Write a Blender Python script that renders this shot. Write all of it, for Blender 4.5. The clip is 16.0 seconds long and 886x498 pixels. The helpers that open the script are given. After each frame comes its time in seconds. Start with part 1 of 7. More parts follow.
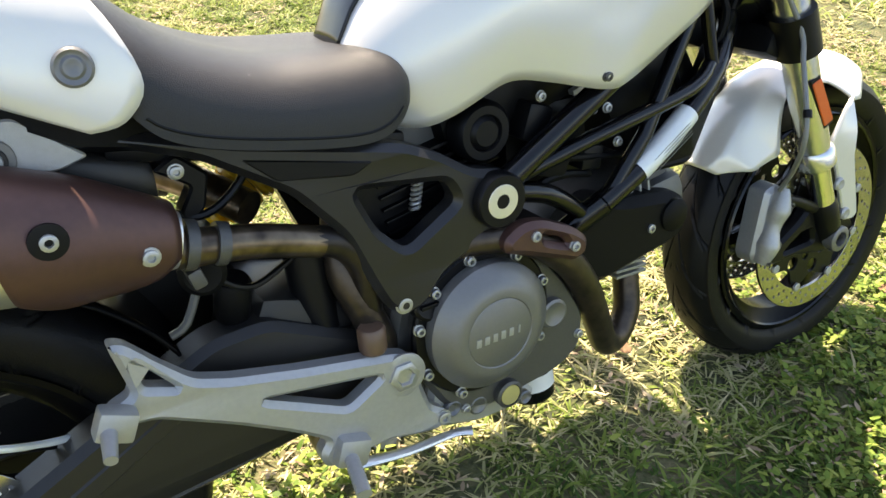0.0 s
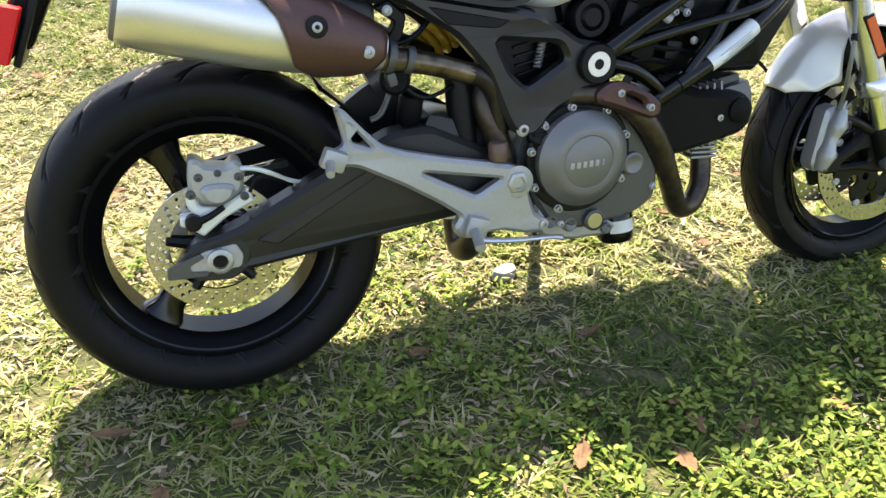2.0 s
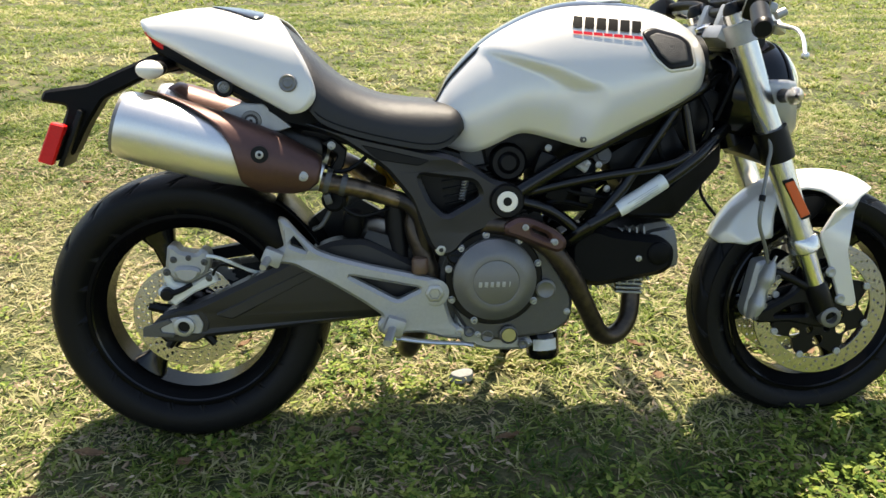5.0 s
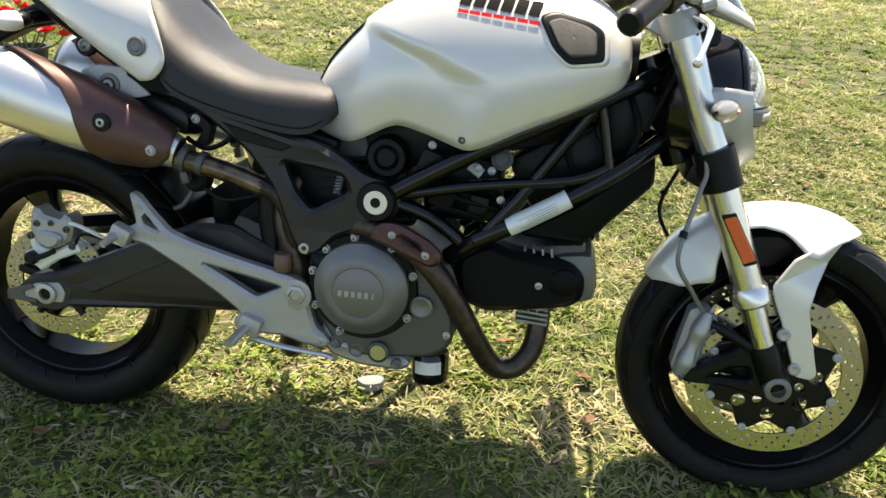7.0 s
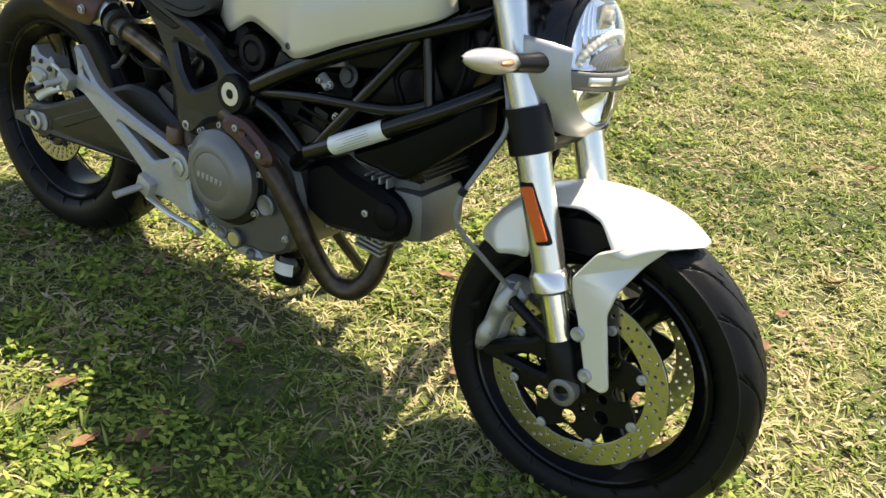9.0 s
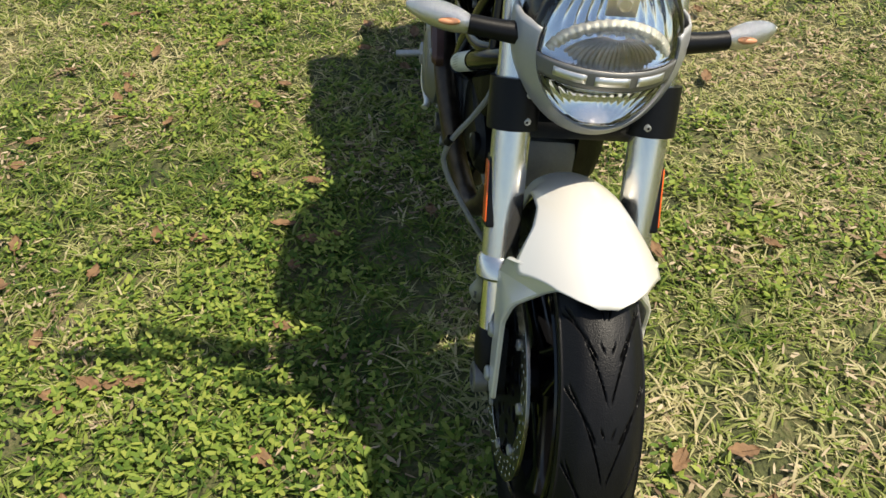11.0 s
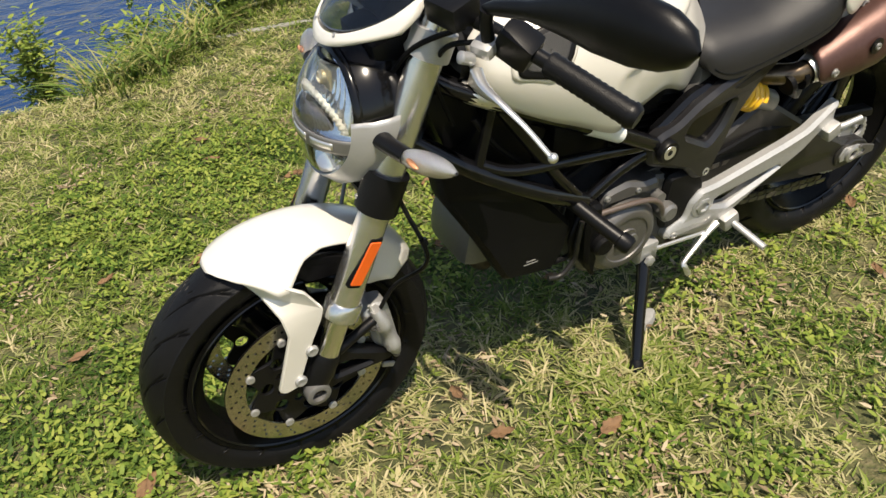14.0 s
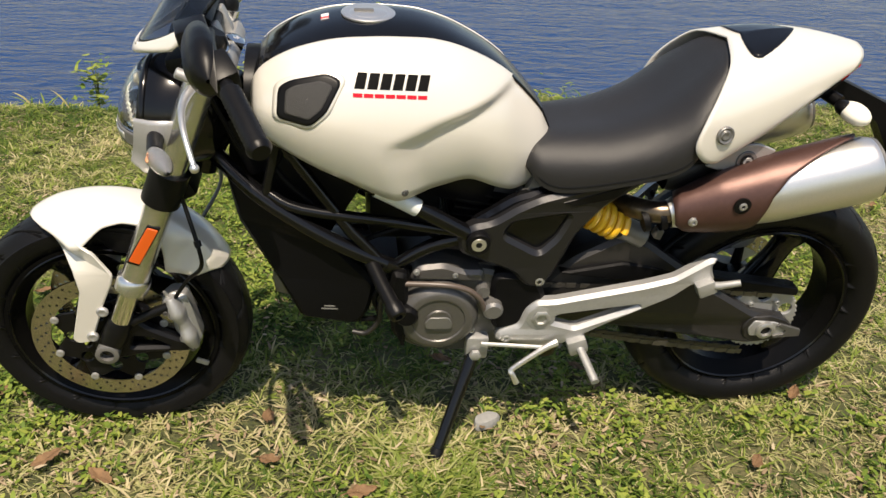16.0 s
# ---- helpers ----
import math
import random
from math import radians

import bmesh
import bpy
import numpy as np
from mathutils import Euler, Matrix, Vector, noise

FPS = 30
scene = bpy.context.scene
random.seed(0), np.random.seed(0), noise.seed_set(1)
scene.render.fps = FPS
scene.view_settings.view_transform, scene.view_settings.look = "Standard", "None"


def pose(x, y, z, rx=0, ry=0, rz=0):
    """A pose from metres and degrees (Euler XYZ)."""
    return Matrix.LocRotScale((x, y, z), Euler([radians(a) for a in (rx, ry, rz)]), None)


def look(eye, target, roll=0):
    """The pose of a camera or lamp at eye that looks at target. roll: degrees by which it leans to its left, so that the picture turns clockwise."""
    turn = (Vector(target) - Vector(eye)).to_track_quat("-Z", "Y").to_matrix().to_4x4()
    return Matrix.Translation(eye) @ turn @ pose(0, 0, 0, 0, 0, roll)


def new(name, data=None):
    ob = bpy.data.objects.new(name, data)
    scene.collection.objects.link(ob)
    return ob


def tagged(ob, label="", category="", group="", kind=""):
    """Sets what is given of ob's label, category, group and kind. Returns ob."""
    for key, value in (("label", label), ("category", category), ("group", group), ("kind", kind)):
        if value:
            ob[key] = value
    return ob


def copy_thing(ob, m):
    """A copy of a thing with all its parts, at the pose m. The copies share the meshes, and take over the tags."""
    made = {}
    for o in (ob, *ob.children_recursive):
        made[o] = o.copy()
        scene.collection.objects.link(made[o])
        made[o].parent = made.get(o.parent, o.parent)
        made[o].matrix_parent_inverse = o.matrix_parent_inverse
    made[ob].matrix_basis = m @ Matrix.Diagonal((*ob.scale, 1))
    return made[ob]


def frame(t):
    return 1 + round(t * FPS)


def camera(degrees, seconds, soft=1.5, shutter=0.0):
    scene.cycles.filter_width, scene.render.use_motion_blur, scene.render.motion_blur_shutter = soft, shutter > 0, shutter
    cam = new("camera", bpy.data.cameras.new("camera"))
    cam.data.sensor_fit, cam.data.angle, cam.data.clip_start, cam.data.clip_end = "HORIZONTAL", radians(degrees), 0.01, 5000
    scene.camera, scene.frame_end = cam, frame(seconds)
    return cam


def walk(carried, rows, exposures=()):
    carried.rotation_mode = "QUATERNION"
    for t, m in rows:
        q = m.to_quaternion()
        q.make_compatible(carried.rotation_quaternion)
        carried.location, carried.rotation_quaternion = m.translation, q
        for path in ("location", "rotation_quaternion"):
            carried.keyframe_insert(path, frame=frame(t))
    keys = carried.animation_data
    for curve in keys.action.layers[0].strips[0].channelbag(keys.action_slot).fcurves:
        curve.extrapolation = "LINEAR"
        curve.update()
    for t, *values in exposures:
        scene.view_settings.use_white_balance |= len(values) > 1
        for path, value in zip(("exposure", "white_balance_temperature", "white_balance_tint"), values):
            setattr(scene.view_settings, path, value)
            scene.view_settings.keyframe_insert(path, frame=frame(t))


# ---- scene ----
cam = camera(56.89, 16.0)
# seconds, place in metres, turn in degrees
PATH = [
    (0, -0.552, -0.815, 1.066, 58.93, 0.84, -31.46),
    (0.5, -0.643, -0.937, 1.033, 59.00, 2.24, -29.96),
    (1, -0.753, -1.077, 1.013, 59.35, 2.89, -28.53),
    (1.5, -0.789, -1.185, 1.032, 59.68, 1.53, -23.98),
    (2, -0.752, -1.341, 1.012, 61.06, 0.52, -19.14),
    (2.5, -0.728, -1.492, 1.043, 64.32, 1.95, -17.14),
    (3, -0.733, -1.577, 1.069, 67.01, 2.14, -17.15),
    (3.5, -0.697, -1.647, 1.090, 68.71, 1.96, -15.90),
    (4.25, -0.533, -1.707, 1.104, 69.58, 1.04, -11.11),
    (5, -0.301, -1.706, 1.106, 69.36, -0.21, -4.68),
    (5.5, -0.145, -1.665, 1.108, 69.11, -0.99, -0.54),
    (6, -0.003, -1.587, 1.103, 68.91, -1.51, 2.96),
    (6.5, 0.116, -1.499, 1.120, 67.59, -1.72, 5.48),
    (7, 0.286, -1.441, 1.120, 66.23, -2.19, 9.05),
    (7.5, 0.518, -1.432, 1.135, 65.50, -3.44, 14.88),
    (8, 0.702, -1.326, 1.115, 63.87, -4.33, 19.44),
    (8.5, 0.886, -1.228, 1.139, 61.82, -5.34, 26.06),
    (9, 1.086, -1.085, 1.166, 59.13, -5.29, 35.04),
    (9.75, 1.363, -0.770, 1.225, 53.90, -2.84, 53.25),
    (10.5, 1.534, -0.410, 1.282, 49.60, -0.15, 73.57),
    (11, 1.543, -0.187, 1.299, 48.51, 0.28, 86.32),
    (11.5, 1.473, 0.025, 1.296, 48.39, -0.63, 97.63),
    (12, 1.405, 0.231, 1.320, 49.04, 0.08, 108.18),
    (12.5, 1.352, 0.504, 1.359, 50.48, 1.47, 119.33),
    (13, 1.254, 0.689, 1.353, 52.12, 3.17, 130.30),
    (13.5, 1.145, 0.932, 1.365, 53.19, 3.77, 140.73),
    (14, 1.009, 1.212, 1.372, 53.81, 3.13, 149.66),
    (14.5, 0.838, 1.352, 1.367, 54.58, 0.92, 155.06),
    (15, 0.615, 1.437, 1.362, 55.60, -2.45, 161.29),
    (15.5, 0.380, 1.510, 1.328, 58.02, -3.55, 168.61),
    (16, 0.236, 1.609, 1.322, 61.45, -2.90, 173.53),
]
EXPOSURE = [(0, 2.16, 7700, 13), (0.5, 2.42, 7900, 16), (1, 2.44, 7700, 18), (1.5, 2.30, 7400, 17), (2.2, 2.08, 7400, 14), (3, 1.62, 7400, 10), (5.5, 1.46, 7500, 10), (8.5, 1.62, 7700, 11), (11, 0.80, 7200, 8), (12.5, 0.56, 7100, 10), (14, 0.70, 7300, 11), (16, 0.62, 7500, 13)]
walk(cam, [(t, pose(*p)) for t, *p in PATH], EXPOSURE)

from mathutils import geometry

# the bike's lean on its stand and its steering lock, in degrees
LEAN = 6.04
STEER = 0.0

# ---- world and sun ----
world = bpy.data.worlds.new("sky")
scene.world = world
world.use_nodes = True
wn = world.node_tree.nodes
sky = wn.new("ShaderNodeTexSky")
sky.sky_type = "NISHITA"
sky.sun_disc = False
sky.sun_elevation = radians(65.1)
sky.sun_rotation = math.atan2(0.078, 0.49)
wn["Background"].inputs["Strength"].default_value = 0.105
world.node_tree.links.new(sky.outputs[0], wn["Background"].inputs["Color"])
sun = new("sun", bpy.data.lights.new("sun", "SUN"))
sun.data.energy = 4.6
sun.data.angle = radians(0.6)
sun.data.color = (1.0, 0.94, 0.84)
sun.matrix_world = look((0.70, 4.6, 10.0), (0, 0, 0))

# ---- materials ----


def material(name, color, rough=0.5, metal=0.0, coat=0.0, vary=0.12, scale=40.0, bump=0.0, bump_scale=200.0, second=None, patch=3.0, spec=0.5, rough_vary=0.1):
    m = bpy.data.materials.new(name)
    m.use_nodes = True
    n, l = m.node_tree.nodes, m.node_tree.links
    b = n["Principled BSDF"]
    b.inputs["Metallic"].default_value = metal
    b.inputs["Coat Weight"].default_value = coat
    b.inputs["Coat Roughness"].default_value = 0.06
    b.inputs["Specular IOR Level"].default_value = spec
    co = n.new("ShaderNodeTexCoord")
    fine, wide = n.new("ShaderNodeTexNoise"), n.new("ShaderNodeTexNoise")
    fine.inputs["Scale"].default_value, fine.inputs["Detail"].default_value = scale, 4
    wide.inputs["Scale"].default_value, wide.inputs["Detail"].default_value = patch, 3
    for t in (fine, wide):
        l.new(co.outputs["Object"], t.inputs["Vector"])
    add = n.new("ShaderNodeMath")
    add.operation = "ADD"
    l.new(fine.outputs["Fac"], add.inputs[0])
    l.new(wide.outputs["Fac"], add.inputs[1])
    ramp = n.new("ShaderNodeMapRange")
    ramp.inputs["From Min"].default_value, ramp.inputs["From Max"].default_value = 0.6, 1.4
    l.new(add.outputs[0], ramp.inputs["Value"])
    mix = n.new("ShaderNodeMix")
    mix.data_type = "RGBA"
    lo = [c * (1 - vary) for c in color]
    hi = [min(1, c * (1 + vary)) for c in color] if second is None else second
    mix.inputs["A"].default_value = (*lo, 1)
    mix.inputs["B"].default_value = (*hi, 1)
    l.new(ramp.outputs[0], mix.inputs["Factor"])
    l.new(mix.outputs["Result"], b.inputs["Base Color"])
    rr = n.new("ShaderNodeMapRange")
    rr.inputs["To Min"].default_value, rr.inputs["To Max"].default_value = max(0.02, rough * (1 - rough_vary)), min(1, rough * (1 + rough_vary))
    l.new(wide.outputs["Fac"], rr.inputs["Value"])
    l.new(rr.outputs[0], b.inputs["Roughness"])
    if bump:
        tex = n.new("ShaderNodeTexNoise")
        tex.inputs["Scale"].default_value, tex.inputs["Detail"].default_value = bump_scale, 3
        l.new(co.outputs["Object"], tex.inputs["Vector"])
        bp = n.new("ShaderNodeBump")
        bp.inputs["Strength"].default_value, bp.inputs["Distance"].default_value = bump, 0.002
        l.new(tex.outputs["Fac"], bp.inputs["Height"])
        l.new(bp.outputs[0], b.inputs["Normal"])
    return m


PEARL = material("pearl_paint", (0.68, 0.655, 0.60), 0.30, 0.25, 0.5, 0.015, 900, 0.02, 1500, rough_vary=0.05)
BLACK_GLOSS = material("black_gloss", (0.0035, 0.0035, 0.004), 0.17, 0.0, 0.2, 0.2, spec=0.28)
BLACK_SATIN = material("black_satin", (0.004, 0.004, 0.0045), 0.38, 0.0, 0.0, 0.2, 60, 0.1, 900, spec=0.2)
PLASTIC = material("black_plastic", (0.0035, 0.0035, 0.004), 0.46, 0.0, 0.0, 0.2, 80, 0.25, 1400, spec=0.12)
RIM = material("rim_black", (0.003, 0.003, 0.0033), 0.26, 0.0, 0.0, 0.2, 60, spec=0.07)
DARK_PLATE = material("graphite_plate", (0.012, 0.0118, 0.013), 0.30, 0.1, 0.0, 0.12, 60, 0.15, 1200)
SWING = material("dark_grey_coat", (0.016, 0.0148, 0.0143), 0.42, 0.12, 0.0, 0.12, 60, 0.15, 1200)
RUBBER = material("tyre_rubber", (0.0048, 0.0048, 0.0054), 0.44, 0, 0, 0.25, 120, 0.3, 500, patch=12, spec=0.17)
VINYL = material("seat_vinyl", (0.014, 0.0135, 0.014), 0.44, 0, 0, 0.15, 200, 0.35, 900, spec=0.4)
ALLOY = material("cast_alloy", (0.405, 0.405, 0.40), 0.48, 0.65, 0, 0.08, 150, 0.2, 900)
SILVER = material("brushed_silver", (0.72, 0.71, 0.69), 0.34, 0.9, 0, 0.05, 300, 0.1, 1500)
CHROME = material("polished_steel", (0.78, 0.77, 0.75), 0.14, 1.0, 0, 0.04)
BOLT = material("zinc_bolt", (0.42, 0.42, 0.41), 0.42, 0.75, 0, 0.1, 200)
FORK = material("fork_silver", (0.66, 0.66, 0.65), 0.24, 0.95, 0, 0.04, 200)
STEEL = material("disc_steel", (0.44, 0.42, 0.37), 0.26, 1.0, 0, 0.1, 100)
BRONZE = material("bronze_shield", (0.095, 0.049, 0.041), 0.38, 0.55, 0, 0.12, 120, 0.15, 1200)
PIPE = material("heat_stained_pipe", (0.035, 0.028, 0.024), 0.36, 0.7, 0, 0.3, 60, second=(0.10, 0.075, 0.055), patch=14)
GOLDPIPE = material("tempered_pipe", (0.07, 0.052, 0.038), 0.3, 0.85, 0, 0.3, 40, second=(0.22, 0.165, 0.11), patch=20)
ELBOW = material("dark_elbow", (0.016, 0.013, 0.011), 0.34, 0.5, 0, 0.3, 60, second=(0.04, 0.03, 0.024), patch=14)
CASE = material("engine_case", (0.095, 0.093, 0.088), 0.45, 0.5, 0, 0.08, 200, 0.25, 900)
CASE_LIGHT = material("cover_grey", (0.175, 0.172, 0.166), 0.38, 0.5, 0, 0.06, 200, 0.2, 900)
GENERATOR = material("generator_grey", (0.13, 0.125, 0.12), 0.4, 0.6, 0, 0.1, 200, 0.2, 900)
FIN = material("fin_alloy", (0.30, 0.30, 0.29), 0.5, 0.7, 0, 0.1, 200)
HEAD_ALLOY = material("head_alloy", (0.16, 0.16, 0.155), 0.45, 0.6, 0, 0.12, 200, 0.3, 700)
CHIN = material("chin_grey", (0.40, 0.40, 0.40), 0.36, 0.45, 0.1, 0.04, 300)
INDICATOR = material("indicator_inner", (0.78, 0.76, 0.74), 0.28, 0.85, 0, 0.15, 300, 0.5, 500)
ORANGE = material("amber_reflector", (0.68, 0.105, 0.012), 0.35, 0, 0.1, 0.12, 400, 0.4, 600)
RED = material("red_reflector", (0.72, 0.012, 0.012), 0.35, 0, 0.1, 0.15, 400, 0.2, 600, spec=0.25)
YELLOW = material("yellow_spring", (0.80, 0.46, 0.03), 0.35, 0, 0.3, 0.08)
STICKER = material("silver_sticker", (0.72, 0.74, 0.72), 0.35, 0.2, 0, 0.05, 300)
PAPER = material("beige_label", (0.62, 0.58, 0.46), 0.6, 0, 0, 0.05, 300)
INK = material("logo_black", (0.006, 0.006, 0.006), 0.6, 0, 0, 0.1, spec=0.04)
INK_RED = material("logo_red", (0.5, 0.015, 0.03), 0.6, 0, 0, 0.1, spec=0.06)
WHITE_INK = material("white_print", (0.7, 0.7, 0.68), 0.5, 0, 0, 0.05)
MESH = material("grille_mesh", (0.045, 0.045, 0.045), 0.5, 0.3, 0, 0.5, 1200, 0.8, 1500)
AMBER_BULB = material("amber_bulb", (0.52, 0.24, 0.12), 0.4, 0, 0, 0.2)
CABLE = material("grey_hose", (0.20, 0.20, 0.19), 0.45, 0.2, 0, 0.15, 200)
MIRROR = material("headlamp_reflector", (0.72, 0.74, 0.78), 0.08, 1.0, 0, 0.03)
CHAIN = material("chain_steel", (0.16, 0.15, 0.13), 0.4, 0.8, 0, 0.3, 300)


def glass(name, tint, rough=0.02, alpha=1.0):
    m = bpy.data.materials.new(name)
    m.use_nodes = True
    b = m.node_tree.nodes["Principled BSDF"]
    b.inputs["Base Color"].default_value = (*tint, 1)
    b.inputs["Transmission Weight"].default_value = alpha
    b.inputs["Roughness"].default_value = rough
    b.inputs["IOR"].default_value = 1.45
    return m


LENS = glass("clear_lens", (0.97, 0.97, 0.96))
SMOKE = glass("smoked_screen", (0.40, 0.40, 0.42), 0.03)

# ---- mesh helpers ----


def smooth(pts, k=4, closed=False):
    """Catmull-Rom through the points."""
    p = np.array(pts, float)
    n, out = len(p), []
    for i in range(n if closed else n - 1):
        if closed:
            a, b, c, d = (p[(i + j) % n] for j in (-1, 0, 1, 2))
        else:
            a, b, c, d = p[max(i - 1, 0)], p[i], p[i + 1], p[min(i + 2, n - 1)]
        for t in np.arange(k) / k:
            out.append(0.5 * (2 * b + (c - a) * t + (2 * a - 5 * b + 4 * c - d) * t * t + (3 * b - a - 3 * c + d) * t ** 3))
    if not closed:
        out.append(p[-1])
    return np.array(out)


TABLES = {}


def curve(x, xs, ys):
    """A smooth function through the points (xs, ys)."""
    key = (tuple(xs), tuple(ys))
    if key not in TABLES:
        TABLES[key] = smooth(np.c_[xs, ys], 8)
    q = TABLES[key]
    return np.interp(np.asarray(x, float), q[:, 0], q[:, 1])


def rounded(pts, r, k=4):
    """A polygon with its corners rounded by r."""
    p, out = np.array(pts, float), []
    n = len(p)
    for i in range(n):
        a, b, c = p[i - 1], p[i], p[(i + 1) % n]
        u, v = a - b, c - b
        lu, lv = np.linalg.norm(u), np.linalg.norm(v)
        d = min(r, lu * 0.45, lv * 0.45)
        s, e = b + u / lu * d, b + v / lv * d
        for t in np.linspace(0, 1, k):
            out.append((1 - t) ** 2 * s + 2 * t * (1 - t) * b + t * t * e)
    return np.array(out)


class Geo:
    def __init__(self):
        self.v, self.f, self.n = [], [], 0

    def add(self, verts, faces):
        self.v.append(np.asarray(verts, float).reshape(-1, 3))
        self.f += [tuple(i + self.n for i in f) for f in faces]
        self.n += len(self.v[-1])
        return self

    def grid(self, p, cu=False, cv=False):
        nu, nv = p.shape[:2]
        f = []
        for i in range(nu if cu else nu - 1):
            for j in range(nv if cv else nv - 1):
                a, b = (i + 1) % nu, (j + 1) % nv
                f.append((i * nv + j, a * nv + j, a * nv + b, i * nv + b))
        return self.add(p.reshape(-1, 3), f)

    def tube(self, pts, r, n=10, k=1, cap=True, flat=1.0):
        p = smooth(pts, k) if k > 1 else np.array(pts, float)
        rr = np.interp(np.linspace(0, 1, len(p)), np.linspace(0, 1, len(np.atleast_1d(r))), np.atleast_1d(r))
        t = np.gradient(p, axis=0)
        t /= np.linalg.norm(t, axis=1)[:, None] + 1e-9
        ref = np.array((0, 0, 1.0)) if abs(t[0][2]) < 0.9 else np.array((1.0, 0, 0))
        rings, u = [], np.cross(t[0], ref)
        for q, d, w in zip(p, t, rr):
            u = u - d * np.dot(u, d)
            u /= np.linalg.norm(u)
            v = np.cross(d, u)
            a = np.arange(n) * 2 * np.pi / n
            rings.append(q + w * (np.cos(a)[:, None] * u + flat * np.sin(a)[:, None] * v))
        base = self.n
        self.grid(np.array(rings), cv=True)
        if cap:
            self.f.append(tuple(base + i for i in range(n)))
            self.f.append(tuple(base + (len(p) - 1) * n + i for i in range(n)))
        return self

    def lathe(self, profile, origin, axis=(0, 1, 0), n=32, loop=False, sector=None):
        """profile: rows of (along the axis, radius)."""
        ax = np.array(axis, float)
        ax /= np.linalg.norm(ax)
        u = np.cross(ax, (0, 0, 1.0) if abs(ax[2]) < 0.9 else (1.0, 0, 0))
        u /= np.linalg.norm(u)
        w = np.cross(ax, u)
        a = np.arange(n) * 2 * np.pi / n if sector is None else np.linspace(*sector, n)
        pr = np.array(profile, float)
        ring = np.cos(a)[:, None] * u + np.sin(a)[:, None] * w
        p = np.array(origin) + pr[:, None, 0:1] * ax + pr[:, None, 1:2] * ring[None]
        base = self.n
        self.grid(p, cu=loop, cv=sector is None)
        if not loop and sector is None:
            for i in (0, len(pr) - 1):
                if pr[i, 1] > 1e-5:
                    self.f.append(tuple(base + i * n + j for j in range(n)))
        return self

    def plate(self, loops, y0, y1, bev=0.003, bend=None):
        """A plate in the xz plane from y0 to its outer face y1, its outline first, then its holes. bend(x, z) shifts it along y."""
        loops = [np.array(l, float) for l in loops]
        area = [0.5 * np.sum(l[:, 0] * np.roll(l[:, 1], -1) - np.roll(l[:, 0], -1) * l[:, 1]) for l in loops]
        loops = [l if (a > 0) == (i == 0) else l[::-1] for i, (l, a) in enumerate(zip(loops, area))]
        inner = []
        for l in loops:
            d = np.roll(l, -1, 0) - l
            nn = np.c_[-d[:, 1], d[:, 0]]
            nn /= np.linalg.norm(nn, axis=1)[:, None] + 1e-9
            m = nn + np.roll(nn, 1, 0)
            m /= np.linalg.norm(m, axis=1)[:, None] + 1e-9
            inner.append(l + m * bev)
        sgn = 1 if y1 > y0 else -1
        flat = np.concatenate(loops)
        tri = geometry.tessellate_polygon([[Vector((*q, 0)) for q in l] for l in inner])
        n = len(flat)
        rows = []
        for pts, y in ((flat, y0), (flat, y1 - sgn * bev), (np.concatenate(inner), y1)):
            off = np.array([bend(*q) for q in pts]) if bend else 0.0
            rows.append(np.c_[pts[:, 0], np.full(n, y) + off, pts[:, 1]])
        f, s = [], 0
        for l in loops:
            m = len(l)
            for k in (0, 1):
                for i in range(m):
                    j = (i + 1) % m
                    f.append((k * n + s + i, k * n + s + j, (k + 1) * n + s + j, (k + 1) * n + s + i))
            s += m
        f += [tuple(i for i in t) for t in tri] + [tuple(2 * n + i for i in t) for t in tri]
        return self.add(np.concatenate(rows), f)

    def box(self, c, size, bev=0.004, rot=(0, 0, 0)):
        bm = bmesh.new()
        bmesh.ops.create_cube(bm, size=1, matrix=Matrix.Diagonal((*size, 1)))
        if bev:
            bmesh.ops.bevel(bm, geom=bm.edges[:], offset=bev, segments=2, profile=0.6, affect="EDGES")
        bm.transform(pose(*c, *rot))
        bm.verts.index_update()
        self.add([v.co[:] for v in bm.verts], [[v.index for v in q.verts] for q in bm.faces])
        bm.free()
        return self

    def ball(self, c, radii, n=16, m=10):
        a, b = np.linspace(-np.pi / 2, np.pi / 2, m), np.arange(n) * 2 * np.pi / n
        p = np.stack([np.cos(a)[:, None] * np.cos(b), np.cos(a)[:, None] * np.sin(b), np.repeat(np.sin(a)[:, None], n, 1)], -1)
        return self.grid(np.array(c) + p * np.array(radii), cv=True)

    def bolt(self, c, axis=(0, -1, 0), r=0.009, h=0.006):
        """A socket-head screw with its recess."""
        return self.lathe([(0, r * 1.25), (h * 0.25, r * 1.25), (h * 0.3, r), (h * 0.9, r), (h, r * 0.85), (h, r * 0.5), (h * 0.4, r * 0.42), (h * 0.4, 1e-6)], c, axis, 14)

    def moved(self, m):
        g = Geo()
        a = np.array(m)
        g.v = [v @ a[:3, :3].T + a[:3, 3] for v in self.v]
        g.f, g.n = list(self.f), self.n
        return g

    def mirrored(self):
        g = self.moved(Matrix.Diagonal((1, -1, 1, 1)))
        g.f = [q[::-1] for q in g.f]
        return g

    def mesh(self, name, sharp=38, tidy=True):
        me = bpy.data.meshes.new(name)
        me.from_pydata(np.concatenate(self.v), [], self.f)
        if tidy:
            bm = bmesh.new()
            bm.from_mesh(me)
            bmesh.ops.remove_doubles(bm, verts=bm.verts, dist=1e-5)
            bmesh.ops.recalc_face_normals(bm, faces=bm.faces)
            bm.to_mesh(me)
            bm.free()
        me.shade_smooth()
        me.set_sharp_from_angle(angle=radians(sharp))
        return me


